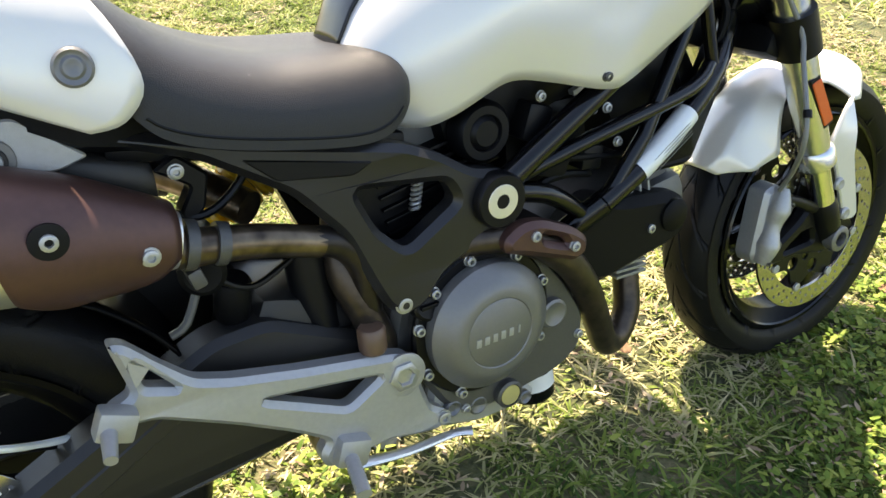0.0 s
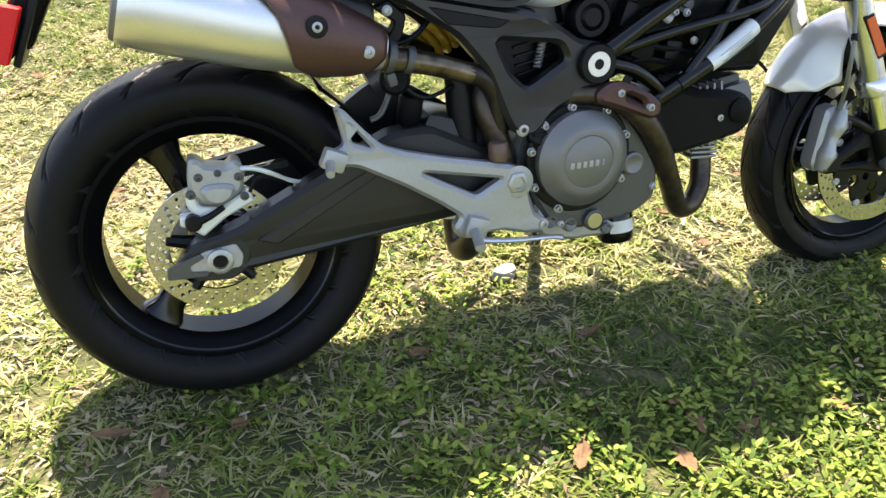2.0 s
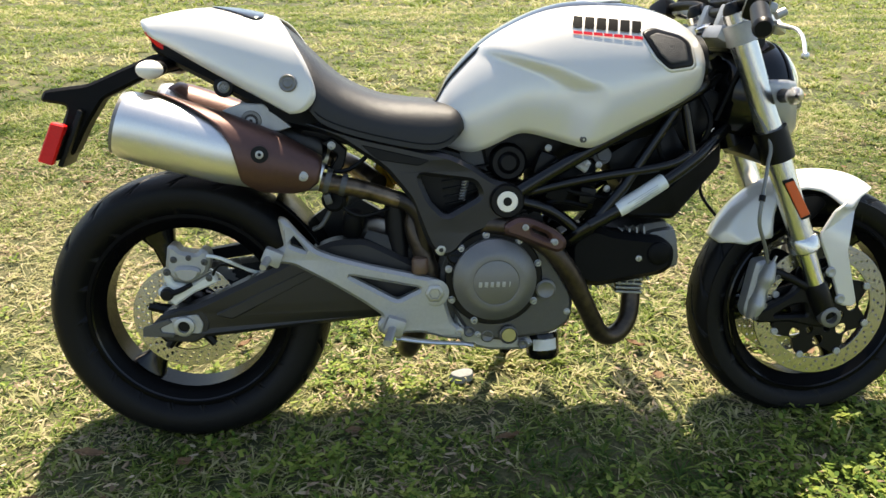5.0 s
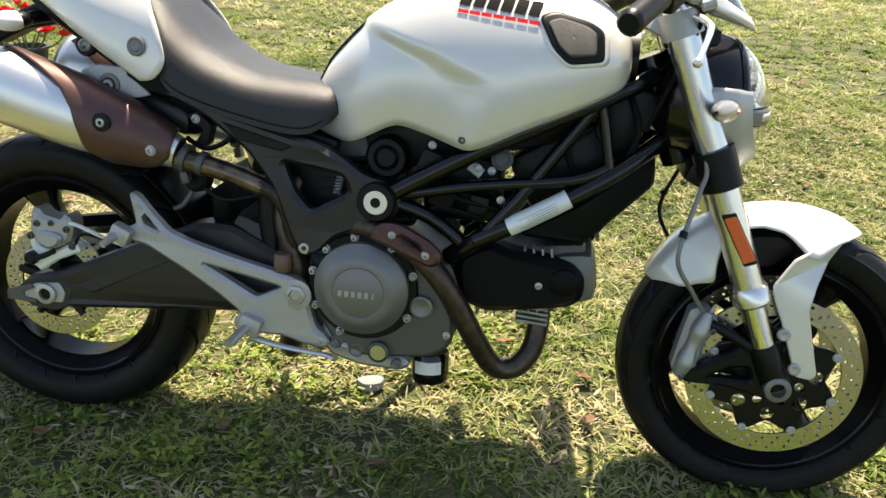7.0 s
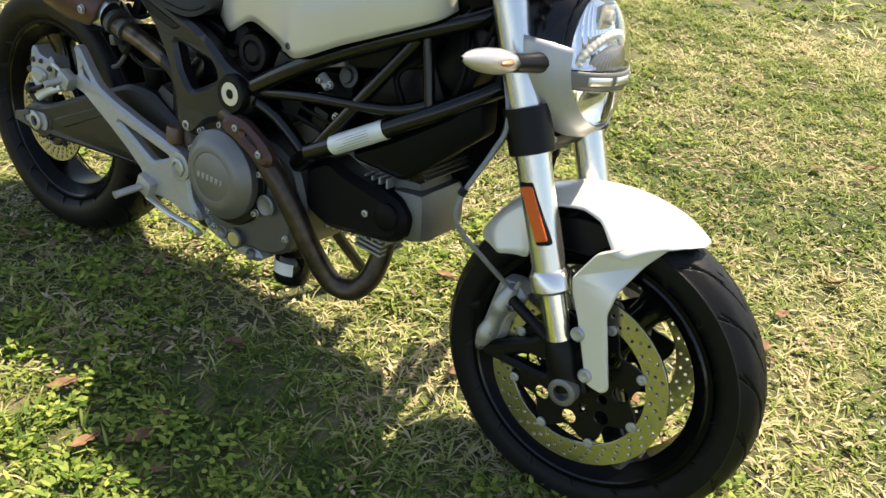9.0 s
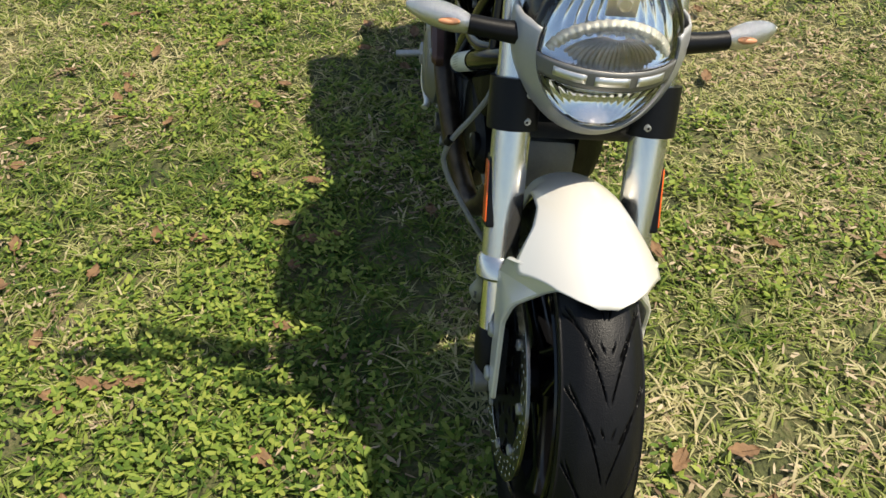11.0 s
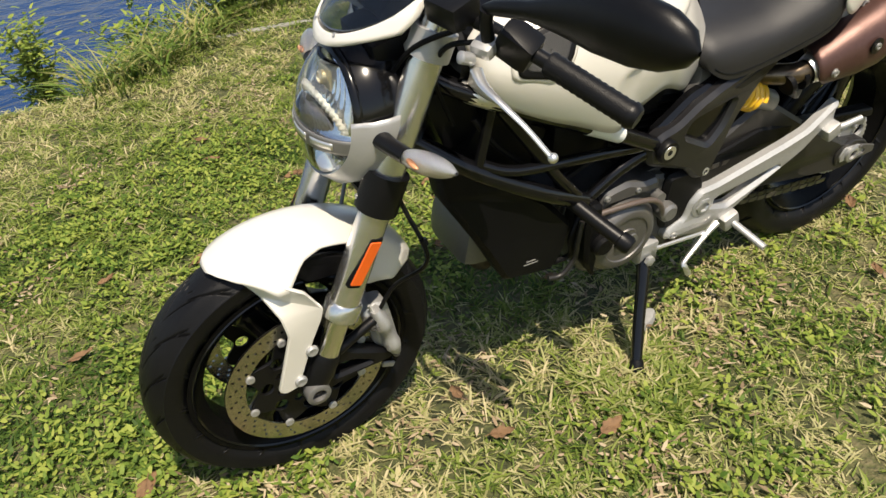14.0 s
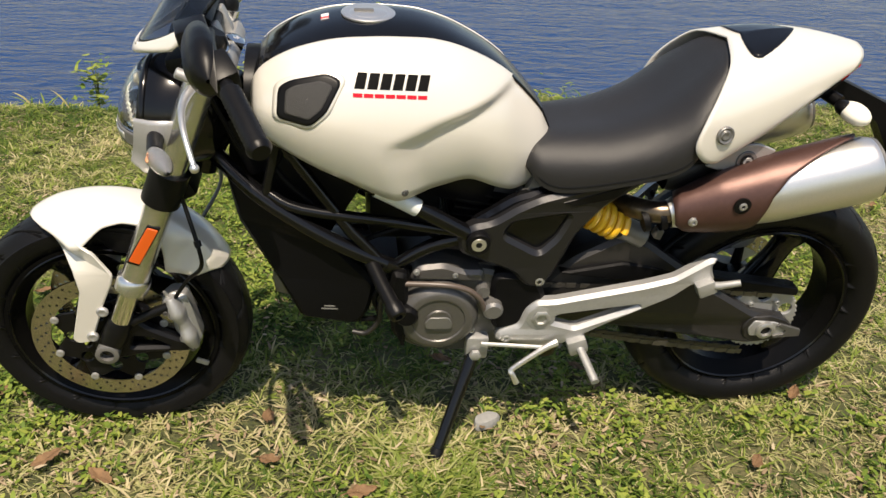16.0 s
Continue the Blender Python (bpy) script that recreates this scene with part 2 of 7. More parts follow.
def part(name, geo, mat, parent, label="", sharp=38, thick=0.0, tidy=True):
    me = geo.mesh(name, sharp, tidy)
    me.materials.append(mat)
    ob = new(name, me)
    ob.parent = parent
    if thick:
        mod = ob.modifiers.new("thickness", "SOLIDIFY")
        mod.thickness, mod.offset = thick, 0
    if label:
        tagged(ob, label)
    return ob


def both(name, geo, mat, parent, label="", **k):
    """The part on the bike's right, as built, and its mirror image on the left."""
    return part(name, geo, mat, parent, label, **k), part(name, geo.mirrored(), mat, parent, label, **k)


# ---- ground and water ----


def shore(x):
    return -2.95 + 0.11 * np.sin(1.0 * x + 0.4) + 0.06 * np.sin(2.7 * x) - 0.05 * x * (x < 0) - 0.45 * np.exp(-((x + 0.25) / 0.5) ** 2)


def rise(x, y):
    """Height of the soil: falling gently towards the water, uneven by a finger's width, dropping off at the bank."""
    x, y = np.asarray(x, float), np.asarray(y, float)
    h = 0.006 * np.sin(1.7 * x + 0.6) * np.cos(1.3 * y) + 0.004 * np.sin(4.1 * x + 2.2 * y)
    d = np.clip((shore(x) + 0.35 - y) / 0.7, 0, 1)
    far = np.clip((np.abs(y) - 6) / 40, 0, 1)
    slope = 0.026 - 0.0125 * np.clip(x, -3, 3) + 0.064 * 4 * np.tanh(y / 4)
    return slope + h * (1 - far) - 0.6 * d * d * (3 - 2 * d) * (y < 0)


def earth_material():
    m = bpy.data.materials.new("lawn_soil")
    m.use_nodes = True
    n, l = m.node_tree.nodes, m.node_tree.links
    b = n["Principled BSDF"]
    b.inputs["Roughness"].default_value = 0.95
    co = n.new("ShaderNodeTexCoord")
    ramp = n.new("ShaderNodeValToRGB")
    t1, t2, t3 = (n.new("ShaderNodeTexNoise") for _ in range(3))
    for t, s, d in ((t1, 1.1, 4), (t2, 90.0, 6), (t3, 9.0, 4)):
        t.inputs["Scale"].default_value, t.inputs["Detail"].default_value = s, d
        l.new(co.outputs["Object"], t.inputs["Vector"])
    a, c = n.new("ShaderNodeMath"), n.new("ShaderNodeMath")
    a.operation = c.operation = "ADD"
    l.new(t1.outputs["Fac"], a.inputs[0])
    l.new(t2.outputs["Fac"], a.inputs[1])
    l.new(a.outputs[0], c.inputs[0])
    l.new(t3.outputs["Fac"], c.inputs[1])
    mr = n.new("ShaderNodeMapRange")
    mr.inputs["From Min"].default_value, mr.inputs["From Max"].default_value = 1.05, 1.95
    l.new(c.outputs[0], mr.inputs["Value"])
    l.new(mr.outputs[0], ramp.inputs["Fac"])
    e = ramp.color_ramp.elements
    e[0].position, e[0].color = 0.1, (0.020, 0.024, 0.008, 1)
    e[1].position, e[1].color = 0.9, (0.15, 0.125, 0.062, 1)
    k = e.new(0.45)
    k.color = (0.060, 0.068, 0.020, 1)
    l.new(ramp.outputs[0], b.inputs["Base Color"])
    bp = n.new("ShaderNodeBump")
    bp.inputs["Strength"].default_value, bp.inputs["Distance"].default_value = 0.8, 0.02
    l.new(t2.outputs["Fac"], bp.inputs["Height"])
    l.new(bp.outputs[0], b.inputs["Normal"])
    return m


def leafy(name, dry, fresh, deep, rough=0.55, translucent=0.45):
    """Blades and leaves: their hue runs with the mesh's tint from fresh green to straw."""
    m = bpy.data.materials.new(name)
    m.use_nodes = True
    n, l = m.node_tree.nodes, m.node_tree.links
    b = n["Principled BSDF"]
    b.inputs["Roughness"].default_value = rough
    b.inputs["Specular IOR Level"].default_value = 0.18
    at = n.new("ShaderNodeAttribute")
    at.attribute_name = "tint"
    ramp = n.new("ShaderNodeValToRGB")
    e = ramp.color_ramp.elements
    e[0].position, e[0].color = 0.0, (*deep, 1)
    e[1].position, e[1].color = 1.0, (*dry, 1)
    k = e.new(0.5)
    k.color = (*fresh, 1)
    l.new(at.outputs["Fac"], ramp.inputs["Fac"])
    l.new(ramp.outputs[0], b.inputs["Base Color"])
    tr = n.new("ShaderNodeBsdfTranslucent")
    l.new(ramp.outputs[0], tr.inputs["Color"])
    mx = n.new("ShaderNodeMixShader")
    mx.inputs[0].default_value = translucent
    l.new(b.outputs[0], mx.inputs[1])
    l.new(tr.outputs[0], mx.inputs[2])
    l.new(mx.outputs[0], n["Material Output"].inputs["Surface"])
    return m


SOIL = earth_material()
GRASS = leafy("grass_blades", (0.58, 0.50, 0.30), (0.215, 0.275, 0.055), (0.050, 0.100, 0.018))
WEED = leafy("weed_leaves", (0.36, 0.40, 0.090), (0.215, 0.295, 0.055), (0.065, 0.13, 0.022))
REED = leafy("reed_blades", (0.42, 0.36, 0.16), (0.17, 0.25, 0.05), (0.07, 0.13, 0.025))
DRY_LEAF = material("dry_leaf", (0.12, 0.062, 0.028), 0.85, 0, 0, 0.3, 60, 0.4, 300, second=(0.25, 0.145, 0.068), patch=9)


def axis_steps(edges):
    """Grid lines, close together near the bike and wide apart far off."""
    out = []
    for a, b, s in edges:
        out += list(np.arange(a, b - s * 0.01, s))
    return np.array(out + [edges[-1][1]])


gx = axis_steps([(-900, -60, 140), (-60, -8, 6.5), (-8, -3, 0.5), (-3, 3, 0.08), (3, 8, 0.5), (8, 60, 6.5), (60, 900, 140)])
gy = axis_steps([(-900, -60, 140), (-60, -8, 6.5), (-8, -4.0, 0.4), (-4.0, 3, 0.08), (3, 8, 0.5), (8, 60, 6.5), (60, 900, 140)])
X, Y = np.meshgrid(gx, gy, indexing="ij")
ground = part("ground", Geo().grid(np.stack([X, Y, rise(X, Y)], -1)), SOIL, None, sharp=180)
tagged(ground, "sunlit lawn soil of dry thatch and earth, sloping to the water", "ground", kind="structure")


def water_material():
    m = bpy.data.materials.new("lake_water")
    m.use_nodes = True
    n, l = m.node_tree.nodes, m.node_tree.links
    b = n["Principled BSDF"]
    b.inputs["Base Color"].default_value = (0.012, 0.036, 0.105, 1)
    b.inputs["Roughness"].default_value = 0.1
    b.inputs["Specular IOR Level"].default_value = 0.19
    b.inputs["IOR"].default_value = 1.33
    co = n.new("ShaderNodeTexCoord")
    mp = n.new("ShaderNodeMapping")
    mp.inputs["Scale"].default_value = (0.9, 2.2, 1)
    l.new(co.outputs["Object"], mp.inputs["Vector"])
    a, c = n.new("ShaderNodeTexNoise"), n.new("ShaderNodeTexNoise")
    a.inputs["Scale"].default_value, a.inputs["Detail"].default_value, a.inputs["Distortion"].default_value = 5.0, 5, 0.6
    c.inputs["Scale"].default_value, c.inputs["Detail"].default_value = 1.3, 2
    s = n.new("ShaderNodeMath")
    s.operation = "ADD"
    for t in (a, c):
        l.new(mp.outputs[0], t.inputs["Vector"])
    l.new(a.outputs["Fac"], s.inputs[0])
    l.new(c.outputs["Fac"], s.inputs[1])
    bp = n.new("ShaderNodeBump")
    bp.inputs["Strength"].default_value, bp.inputs["Distance"].default_value = 0.9, 0.06
    l.new(s.outputs[0], bp.inputs["Height"])
    l.new(bp.outputs[0], b.inputs["Normal"])
    return m


WATER = -0.44
wg = Geo().grid(np.stack([*np.meshgrid(np.array([-900.0, -40, -6, 6, 40, 900]), np.array([-900.0, -60, -12, -2.0]), indexing="ij"), np.full((6, 4), WATER)], -1))
water = part("water", wg, water_material(), None, sharp=180)
tagged(water, "dark blue rippled lake water beside the lawn", "lake", kind="structure")


def blades(name, mat, where, length, width, lift, tint, rows=3, droop=0.5):
    """Many thin bent leaves as one mesh. where: (n, 3) roots; the rest are arrays of n."""
    n = len(where)
    az = np.random.uniform(0, 2 * np.pi, n)
    d = np.stack([np.cos(az), np.sin(az), np.zeros(n)], -1)
    side = np.stack([-np.sin(az), np.cos(az), np.random.uniform(-0.35, 0.35, n)], -1)
    side /= np.linalg.norm(side, axis=1)[:, None]
    up = np.array((0, 0, 1.0))
    steps = np.linspace(0, 1, rows)
    v = []
    for s in steps:
        el = lift * (1 - droop * s)
        c = where + d * (length * s * np.cos(el))[:, None] + up * (length * np.sin(lift) * s * (1 - droop * s))[:, None]
        if s < 1:
            w = width * (0.7 + 0.6 * s if s < 0.5 else 1.0 * (1.6 - 1.2 * s))
            v += [c - side * w[:, None] / 2, c + side * w[:, None] / 2]
        else:
            v.append(c)
    k = len(v)
    verts = np.stack(v, 1).reshape(-1, 3)
    base = np.arange(n)[:, None] * k
    loops, starts, tot = [], [], []
    quads = []
    for i in range(rows - 2):
        quads.append((2 * i, 2 * i + 1, 2 * i + 3, 2 * i + 2))
    tri = (2 * (rows - 2), 2 * (rows - 2) + 1, k - 1)
    per = np.concatenate([np.array(q) for q in quads] + [np.array(tri)])
    sizes = [4] * len(quads) + [3]
    idx = (base + per[None]).reshape(-1)
    tot = np.tile(sizes, n)
    starts = np.concatenate([[0], np.cumsum(tot)[:-1]])
    me = bpy.data.meshes.new(name)
    me.vertices.add(len(verts))
    me.vertices.foreach_set("co", verts.astype(np.float32).reshape(-1))
    me.loops.add(len(idx))
    me.loops.foreach_set("vertex_index", idx.astype(np.int32))
    me.polygons.add(len(tot))
    me.polygons.foreach_set("loop_start", starts.astype(np.int32))
    me.update(calc_edges=True)
    at = me.attributes.new("tint", "FLOAT", "POINT")
    at.data.foreach_set("value", np.repeat(tint, k).astype(np.float32))
    me.materials.append(mat)
    me.validate()
    me.shade_smooth()
    return new(name, me)


def patches(x, y, seed, size):
    """Smooth random patches, 0 to 1."""
    r = np.random.RandomState(seed)
    s = np.zeros_like(x)
    for _ in range(9):
        a, f, p = r.uniform(0, 2 * np.pi), r.uniform(0.6, 1.7) / size, r.uniform(0, 2 * np.pi)
        s += np.sin(2 * np.pi * f * (np.cos(a) * x + np.sin(a) * y) + p)
    return np.clip(0.5 + s / 7, 0, 1)


def lawn(name, n, area, length, width, hole=None, rows=3):
    m = 7
    n = n // m
    tuft = np.repeat(np.random.normal(0, 1, (n, 2)), m, 0)
    x, y = (np.repeat(np.random.uniform(area[k], area[k + 1], n), m) + np.random.normal(0, 0.30 * length[0], n * m) for k in (0, 2))
    z = rise(x, y)
    ok = z > WATER + 0.06
    if hole:
        ok &= ~((x > hole[0]) & (x < hole[1]) & (y > hole[2]) & (y < hole[3]))
    x, y, z, tuft = x[ok], y[ok], z[ok], tuft[ok]
    n = len(x)
    p = patches(x, y, 5, 0.9)
    small = patches(x, y, 17, 0.28)
    sunny = patches(x, y, 11, 2.6)
    behind = np.clip((-0.3 - x) / 1.2, 0, 1) * np.clip((y + 1.6) / 0.8, 0, 1) * np.clip((3.0 - y) / 2, 0, 1)
    left = np.clip((y + 0.15) / 0.35, 0, 1) * np.clip((2.4 - y) / 1.2, 0, 1)
    far = np.clip((y - 1.8) / 2.0, 0, 1)
    lush = np.clip((-0.2 - y) / 0.8, 0, 1) * np.clip((x + 0.6) / 0.8, 0, 1) * np.clip((y + 2.1) / 0.6, 0, 1)
    tint = np.clip(0.30 + 0.4 * (p - 0.5) + 0.35 * (small - 0.5) + 0.35 * (sunny - 0.5) + 0.10 * behind + 0.14 * left + 0.17 * far - 0.06 * lush + (np.random.normal(0, 0.17, n) + 0.18 * tuft[:, 0]) * (1 - 0.4 * far), 0, 1)
    straw = np.random.rand(n) + 0.16 * tuft[:, 1] < 0.205 + 0.35 * (p - 0.5) + 0.3 * (small - 0.5) + 0.22 * behind + (0.24 + 0.22 * (x < 0.1) * np.clip((0.1 - x) / 0.6, 0, 1)) * left - 0.20 * far - 0.20 * lush - 0.10 * np.clip((x - 0.2) / 0.6, 0, 1) * np.clip((0.6 - y) / 0.6, 0, 1)
    tint = np.where(straw, np.random.uniform(0.68, 0.96, n), tint)
    ln = np.random.uniform(*length, n) * np.where(straw, 0.62, 1.0) * (1 + 0.18 * tuft[:, 0])
    lift = np.where(straw, np.random.uniform(0.0, 0.6, n), np.clip(np.random.uniform(0.2, 1.2, n) + 0.2 * tuft[:, 1], 0.05, 1.4))
    ob = blades(name, GRASS, np.c_[x, y, z - 0.002 + np.where(straw, 0.004, 0)], ln, np.random.uniform(*width, n) * np.where(straw, 0.68, 1.0), lift, tint, rows)
    return tagged(ob, "coarse green and straw-coloured lawn grass", "grass", kind="stuff")


lawn("grass", 480000, (-2.9, 2.6, -3.4, 3.2), (0.018, 0.058), (0.0024, 0.0068))
lawn("grass", 270000, (-6.5, 7.5, -3.8, 9.5), (0.04, 0.085), (0.007, 0.013), hole=(-2.9, 2.6, -3.4, 3.2))
lawn("grass", 170000, (-15, 15, -3.8, 24), (0.07, 0.15), (0.018, 0.03), hole=(-6.5, 7.5, -3.8, 9.5))

lawn("grass", 5000, (-0.05, 0.16, 0.20, 0.40), (0.030, 0.065), (0.003, 0.0075))


def weeds(n):
    """Clover-like weeds in small clumps that thin out with no clear edge."""
    x, y = np.random.uniform(-3.4, 3.4, n), np.random.uniform(-2.6, 3.4, n)
    lush = 0.27 * np.exp(-((x - 0.8) ** 2 + (y + 0.8) ** 2) / 1.0) + 0.10 * np.exp(-((x + 0.2) ** 2 + (y + 1.2) ** 2) / 0.8) - 0.14 * np.clip((y - 0.05) / 0.3, 0, 1)
    near = np.clip((3.4 - np.hypot(x, y)) / 1.8, 0, 1)
    keep = ((0.55 * patches(x, y, 23, 0.9) + 0.45 * patches(x, y, 29, 0.22) + lush) * near > np.random.uniform(0.50, 1.0, n)) & (rise(x, y) > -0.26)
    x, y = x[keep], y[keep]
    m = 5
    xx, yy = np.repeat(x, m) + np.random.normal(0, 0.010, len(x) * m), np.repeat(y, m) + np.random.normal(0, 0.010, len(x) * m)
    k = len(xx)
    root = np.c_[xx, yy, rise(xx, yy) + np.random.uniform(0.006, 0.032, k)]
    ob = blades("weeds", WEED, root, np.random.uniform(0.010, 0.025, k), np.random.uniform(0.006, 0.012, k), np.random.uniform(-0.2, 0.9, k), np.random.rand(k), rows=4, droop=0.3)
    return tagged(ob, "small bright green broad-leaved weeds in the lawn", "weeds", kind="stuff")


weeds(80000)


THATCH = leafy("dead_thatch", (0.46, 0.38, 0.26), (0.30, 0.22, 0.14), (0.15, 0.105, 0.065), 0.7, 0.2)


def thatch(n):
    """Dead brown and tan scraps lying flat in patches between the blades."""
    x, y = np.random.uniform(-2.8, 2.6, n), np.random.uniform(-2.3, 2.8, n)
    more = 0.10 * np.clip((y + 0.15) / 0.35, 0, 1) + 0.08 * np.clip((-0.2 - x) / 0.8, 0, 1)
    more -= 0.14 * np.clip((-0.1 - y) / 0.6, 0, 1) * np.clip((x + 0.1) / 0.6, 0, 1)
    keep = 0.5 * patches(x, y, 61, 0.34) + 0.5 * patches(x, y, 67, 0.9) + more > np.random.uniform(0.45, 0.85, n)
    x, y = x[keep], y[keep]
    k = len(x)
    root = np.c_[x, y, rise(x, y) + np.random.uniform(0.003, 0.022, k)]
    ob = blades("thatch", THATCH, root, np.random.uniform(0.010, 0.034, k), np.random.uniform(0.003, 0.009, k), np.random.uniform(-0.15, 0.3, k), np.random.rand(k), rows=3, droop=0.3)
    return tagged(ob, "brown and tan dead grass scraps on the lawn", "dead grass", kind="stuff")


thatch(60000)

# ---- the motorcycle ----
bike = new("motorcycle")
bike.matrix_world = pose(0, 0, 0, -LEAN, 0, 0)
tagged(bike, "pearl white motorcycle with black trellis frame leaning on its stand", "motorcycle")

RAKE = radians(24)
STEER_AXIS = Vector((-math.sin(RAKE), 0, math.cos(RAKE)))
HEAD = Vector((0.812, 0, 0))
LOCK = Matrix.Translation(HEAD) @ Matrix.Rotation(radians(STEER), 4, STEER_AXIS) @ Matrix.Translation(-HEAD)


def front(name, geo, mat, parent, label="", **k):
    """A part that turns with the handlebar."""
    return part(name, geo.moved(LOCK), mat, parent, label, **k)


def front_both(name, geo, mat, parent, label="", **k):
    return front(name, geo, mat, parent, label, **k), front(name, geo.mirrored(), mat, parent, label, **k)


def tyre(centre, radius, half, bead, pitch_count):
    """A road tyre with cut grooves: a fine grid pressed in where the grooves run."""
    n = 720
    prof = smooth([(-half * 0.70, bead), (-half * 0.93, bead + 0.018), (-half, bead + 0.042), (-half * 0.93, radius - 0.024), (-half * 0.62, radius - 0.0075), (-half * 0.3, radius - 0.0018), (0, radius),
                   (half * 0.3, radius - 0.0018), (half * 0.62, radius - 0.0075), (half * 0.93, radius - 0.024), (half, bead + 0.042), (half * 0.93, bead + 0.018), (half * 0.70, bead)], 9)
    arc = np.r_[0, np.cumsum(np.linalg.norm(np.diff(prof, axis=0), axis=1))]
    fine = np.linspace(0, arc[-1], 200)
    w, r = np.interp(fine, arc, prof[:, 0]), np.interp(fine, arc, prof[:, 1])
    ang = np.arange(n) * 2 * np.pi / n
    W, A = np.meshgrid(w / half, ang, indexing="ij")
    ph = (A * pitch_count / (2 * np.pi)) % 1.0
    depth = np.zeros_like(W)
    side = np.where(W > 0, 0.0, 0.5)
    u = np.abs(W)
    for lo, hi, off, bendy, wid in ((0.04, 0.86, 0.0, 1.5, 0.034), (0.25, 0.95, 0.52, 0.95, 0.030), (0.07, 0.20, 0.60, 0.9, 0.024)):
        line = off + side * 0.0 + bendy * np.clip(u - lo, 0, 1) ** 0.85
        gap = np.abs((ph - line + 0.5) % 1.0 - 0.5)
        taper = np.clip((u - lo) / 0.05, 0, 1) * np.clip((hi - u) / 0.08, 0, 1)
        depth = np.maximum(depth, np.clip(1.3 - gap / (wid * 0.8), 0, 1) * taper)
    R = r[:, None] - 0.0055 * depth
    p = np.stack([R * np.cos(A), np.repeat(w[:, None], n, 1), R * np.sin(A)], -1) + np.array(centre)
    return Geo().grid(p, cv=True)


def rim(centre, r, half, hub=0.07):
    """The wheel's rim with its well and the hub."""
    g = Geo()
    g.lathe([(-half, r + 0.008), (-half, r), (-half + 0.006, r - 0.006), (-half + 0.014, r - 0.016), (-half * 0.55, r - 0.028), (half * 0.55, r - 0.028), (half - 0.014, r - 0.016), (half - 0.006, r - 0.006), (half, r),
             (half, r + 0.008), (half - 0.008, r + 0.004), (half * 0.5, r - 0.018), (-half * 0.5, r - 0.018), (-half + 0.008, r + 0.004)], centre, (0, 1, 0), 96, loop=True)
    g.lathe([(-hub, 0.024), (-hub, 0.036), (-hub + 0.01, 0.042), (hub - 0.01, 0.042), (hub, 0.036), (hub, 0.024)], centre, (0, 1, 0), 32, loop=False)
    return g


def spokes(centre, r, angles, twist=0.0):
    """The cast spokes, one mesh each."""
    out = []
    for a in angles:
        ca, sa = math.cos(radians(a)), math.sin(radians(a))
        sec = []
        for s, wd, th in ((0.02, 0.040, 0.034), (0.06, 0.032, 0.028), (0.11, 0.025, 0.022), (r * 0.72, 0.026, 0.020), (r - 0.03, 0.040, 0.026), (r - 0.020, 0.056, 0.030)):
            t = np.arange(16) * 2 * np.pi / 16
            cx = np.sign(np.cos(t)) * np.abs(np.cos(t)) ** 0.6 * wd
            cy = np.sign(np.sin(t)) * np.abs(np.sin(t)) ** 0.6 * th
            sk = twist * s
            sec.append(np.stack([ca * s - sa * (cx + sk), cy, sa * s + ca * (cx + sk)], -1) + np.array(centre))
        out.append(Geo().grid(np.array(sec), cv=True))
    return out


def ring_holes(r, count, rad, phase=0.0, n=8):
    return [np.array([(r * math.cos(p) + rad * math.cos(q), r * math.sin(p) + rad * math.sin(q)) for q in np.arange(n) * 2 * np.pi / n]) for p in (np.arange(count) + phase) * 2 * np.pi / count]


def circle(r, n=64):
    a = np.arange(n) * 2 * np.pi / n
    return np.c_[r * np.cos(a), r * np.sin(a)]


def brake_disc(centre, r_in, r_out, holes, scallop=0.0):
    """A drilled brake disc."""
    o = circle(r_out, 96)
    if scallop:
        a = np.arctan2(o[:, 1], o[:, 0])
        o *= (1 - scallop * np.clip(np.sin(10 * a), 0, 1) ** 6)[:, None]
    loops = [o, circle(r_in, 48)]
    for r, c, rad, ph in holes:
        loops += ring_holes(r, c, rad, ph)
    off = np.array((centre[0], centre[2]))
    return Geo().plate([l + off for l in loops], centre[1] + 0.0025, centre[1] - 0.0025, 0.0006)


# rear wheel
RA = (-0.719, -0.004, 0.333)
rear_wheel = part("rear_wheel", rim(RA, 0.214, 0.062), RIM, bike, "gloss black cast three-spoke rear wheel")
# thin gloss rings added so the dull rim's edges show highlights
for s in (-1, 1):
    part("highlight_ring", Geo().lathe([(-0.003, 0.2115), (0.0, 0.2085), (0.003, 0.2115), (0.0, 0.2145)], (RA[0], s * 0.0615, RA[2]), (0, 1, 0), 96, loop=True), BLACK_GLOSS, rear_wheel)
for sp_geo in spokes(RA, 0.214, (112, 232, 352)):
    part("spoke", sp_geo, BLACK_GLOSS, rear_wheel)
part("tyre", tyre(RA, 0.307, 0.080, 0.220, 20), RUBBER, rear_wheel, "worn black road tyre", sharp=50, tidy=False)
rd = part("brake_disc", brake_disc((RA[0], -0.082, RA[2]), 0.079, 0.117, ((0.107, 30, 0.0035, 0), (0.096, 30, 0.0035, 0.33), (0.087, 30, 0.0033, 0.66))), STEEL, rear_wheel, "drilled steel rear brake disc")
for a in np.arange(5) * 72 + 20:
    c, s = math.cos(radians(a)), math.sin(radians(a))
    g = Geo().tube([(RA[0] + 0.03 * c, -0.076, RA[2] + 0.03 * s), (RA[0] + 0.086 * c, -0.080, RA[2] + 0.086 * s)], (0.014, 0.010), 8)
    part("carrier_arm", g, BLACK_SATIN, rear_wheel)
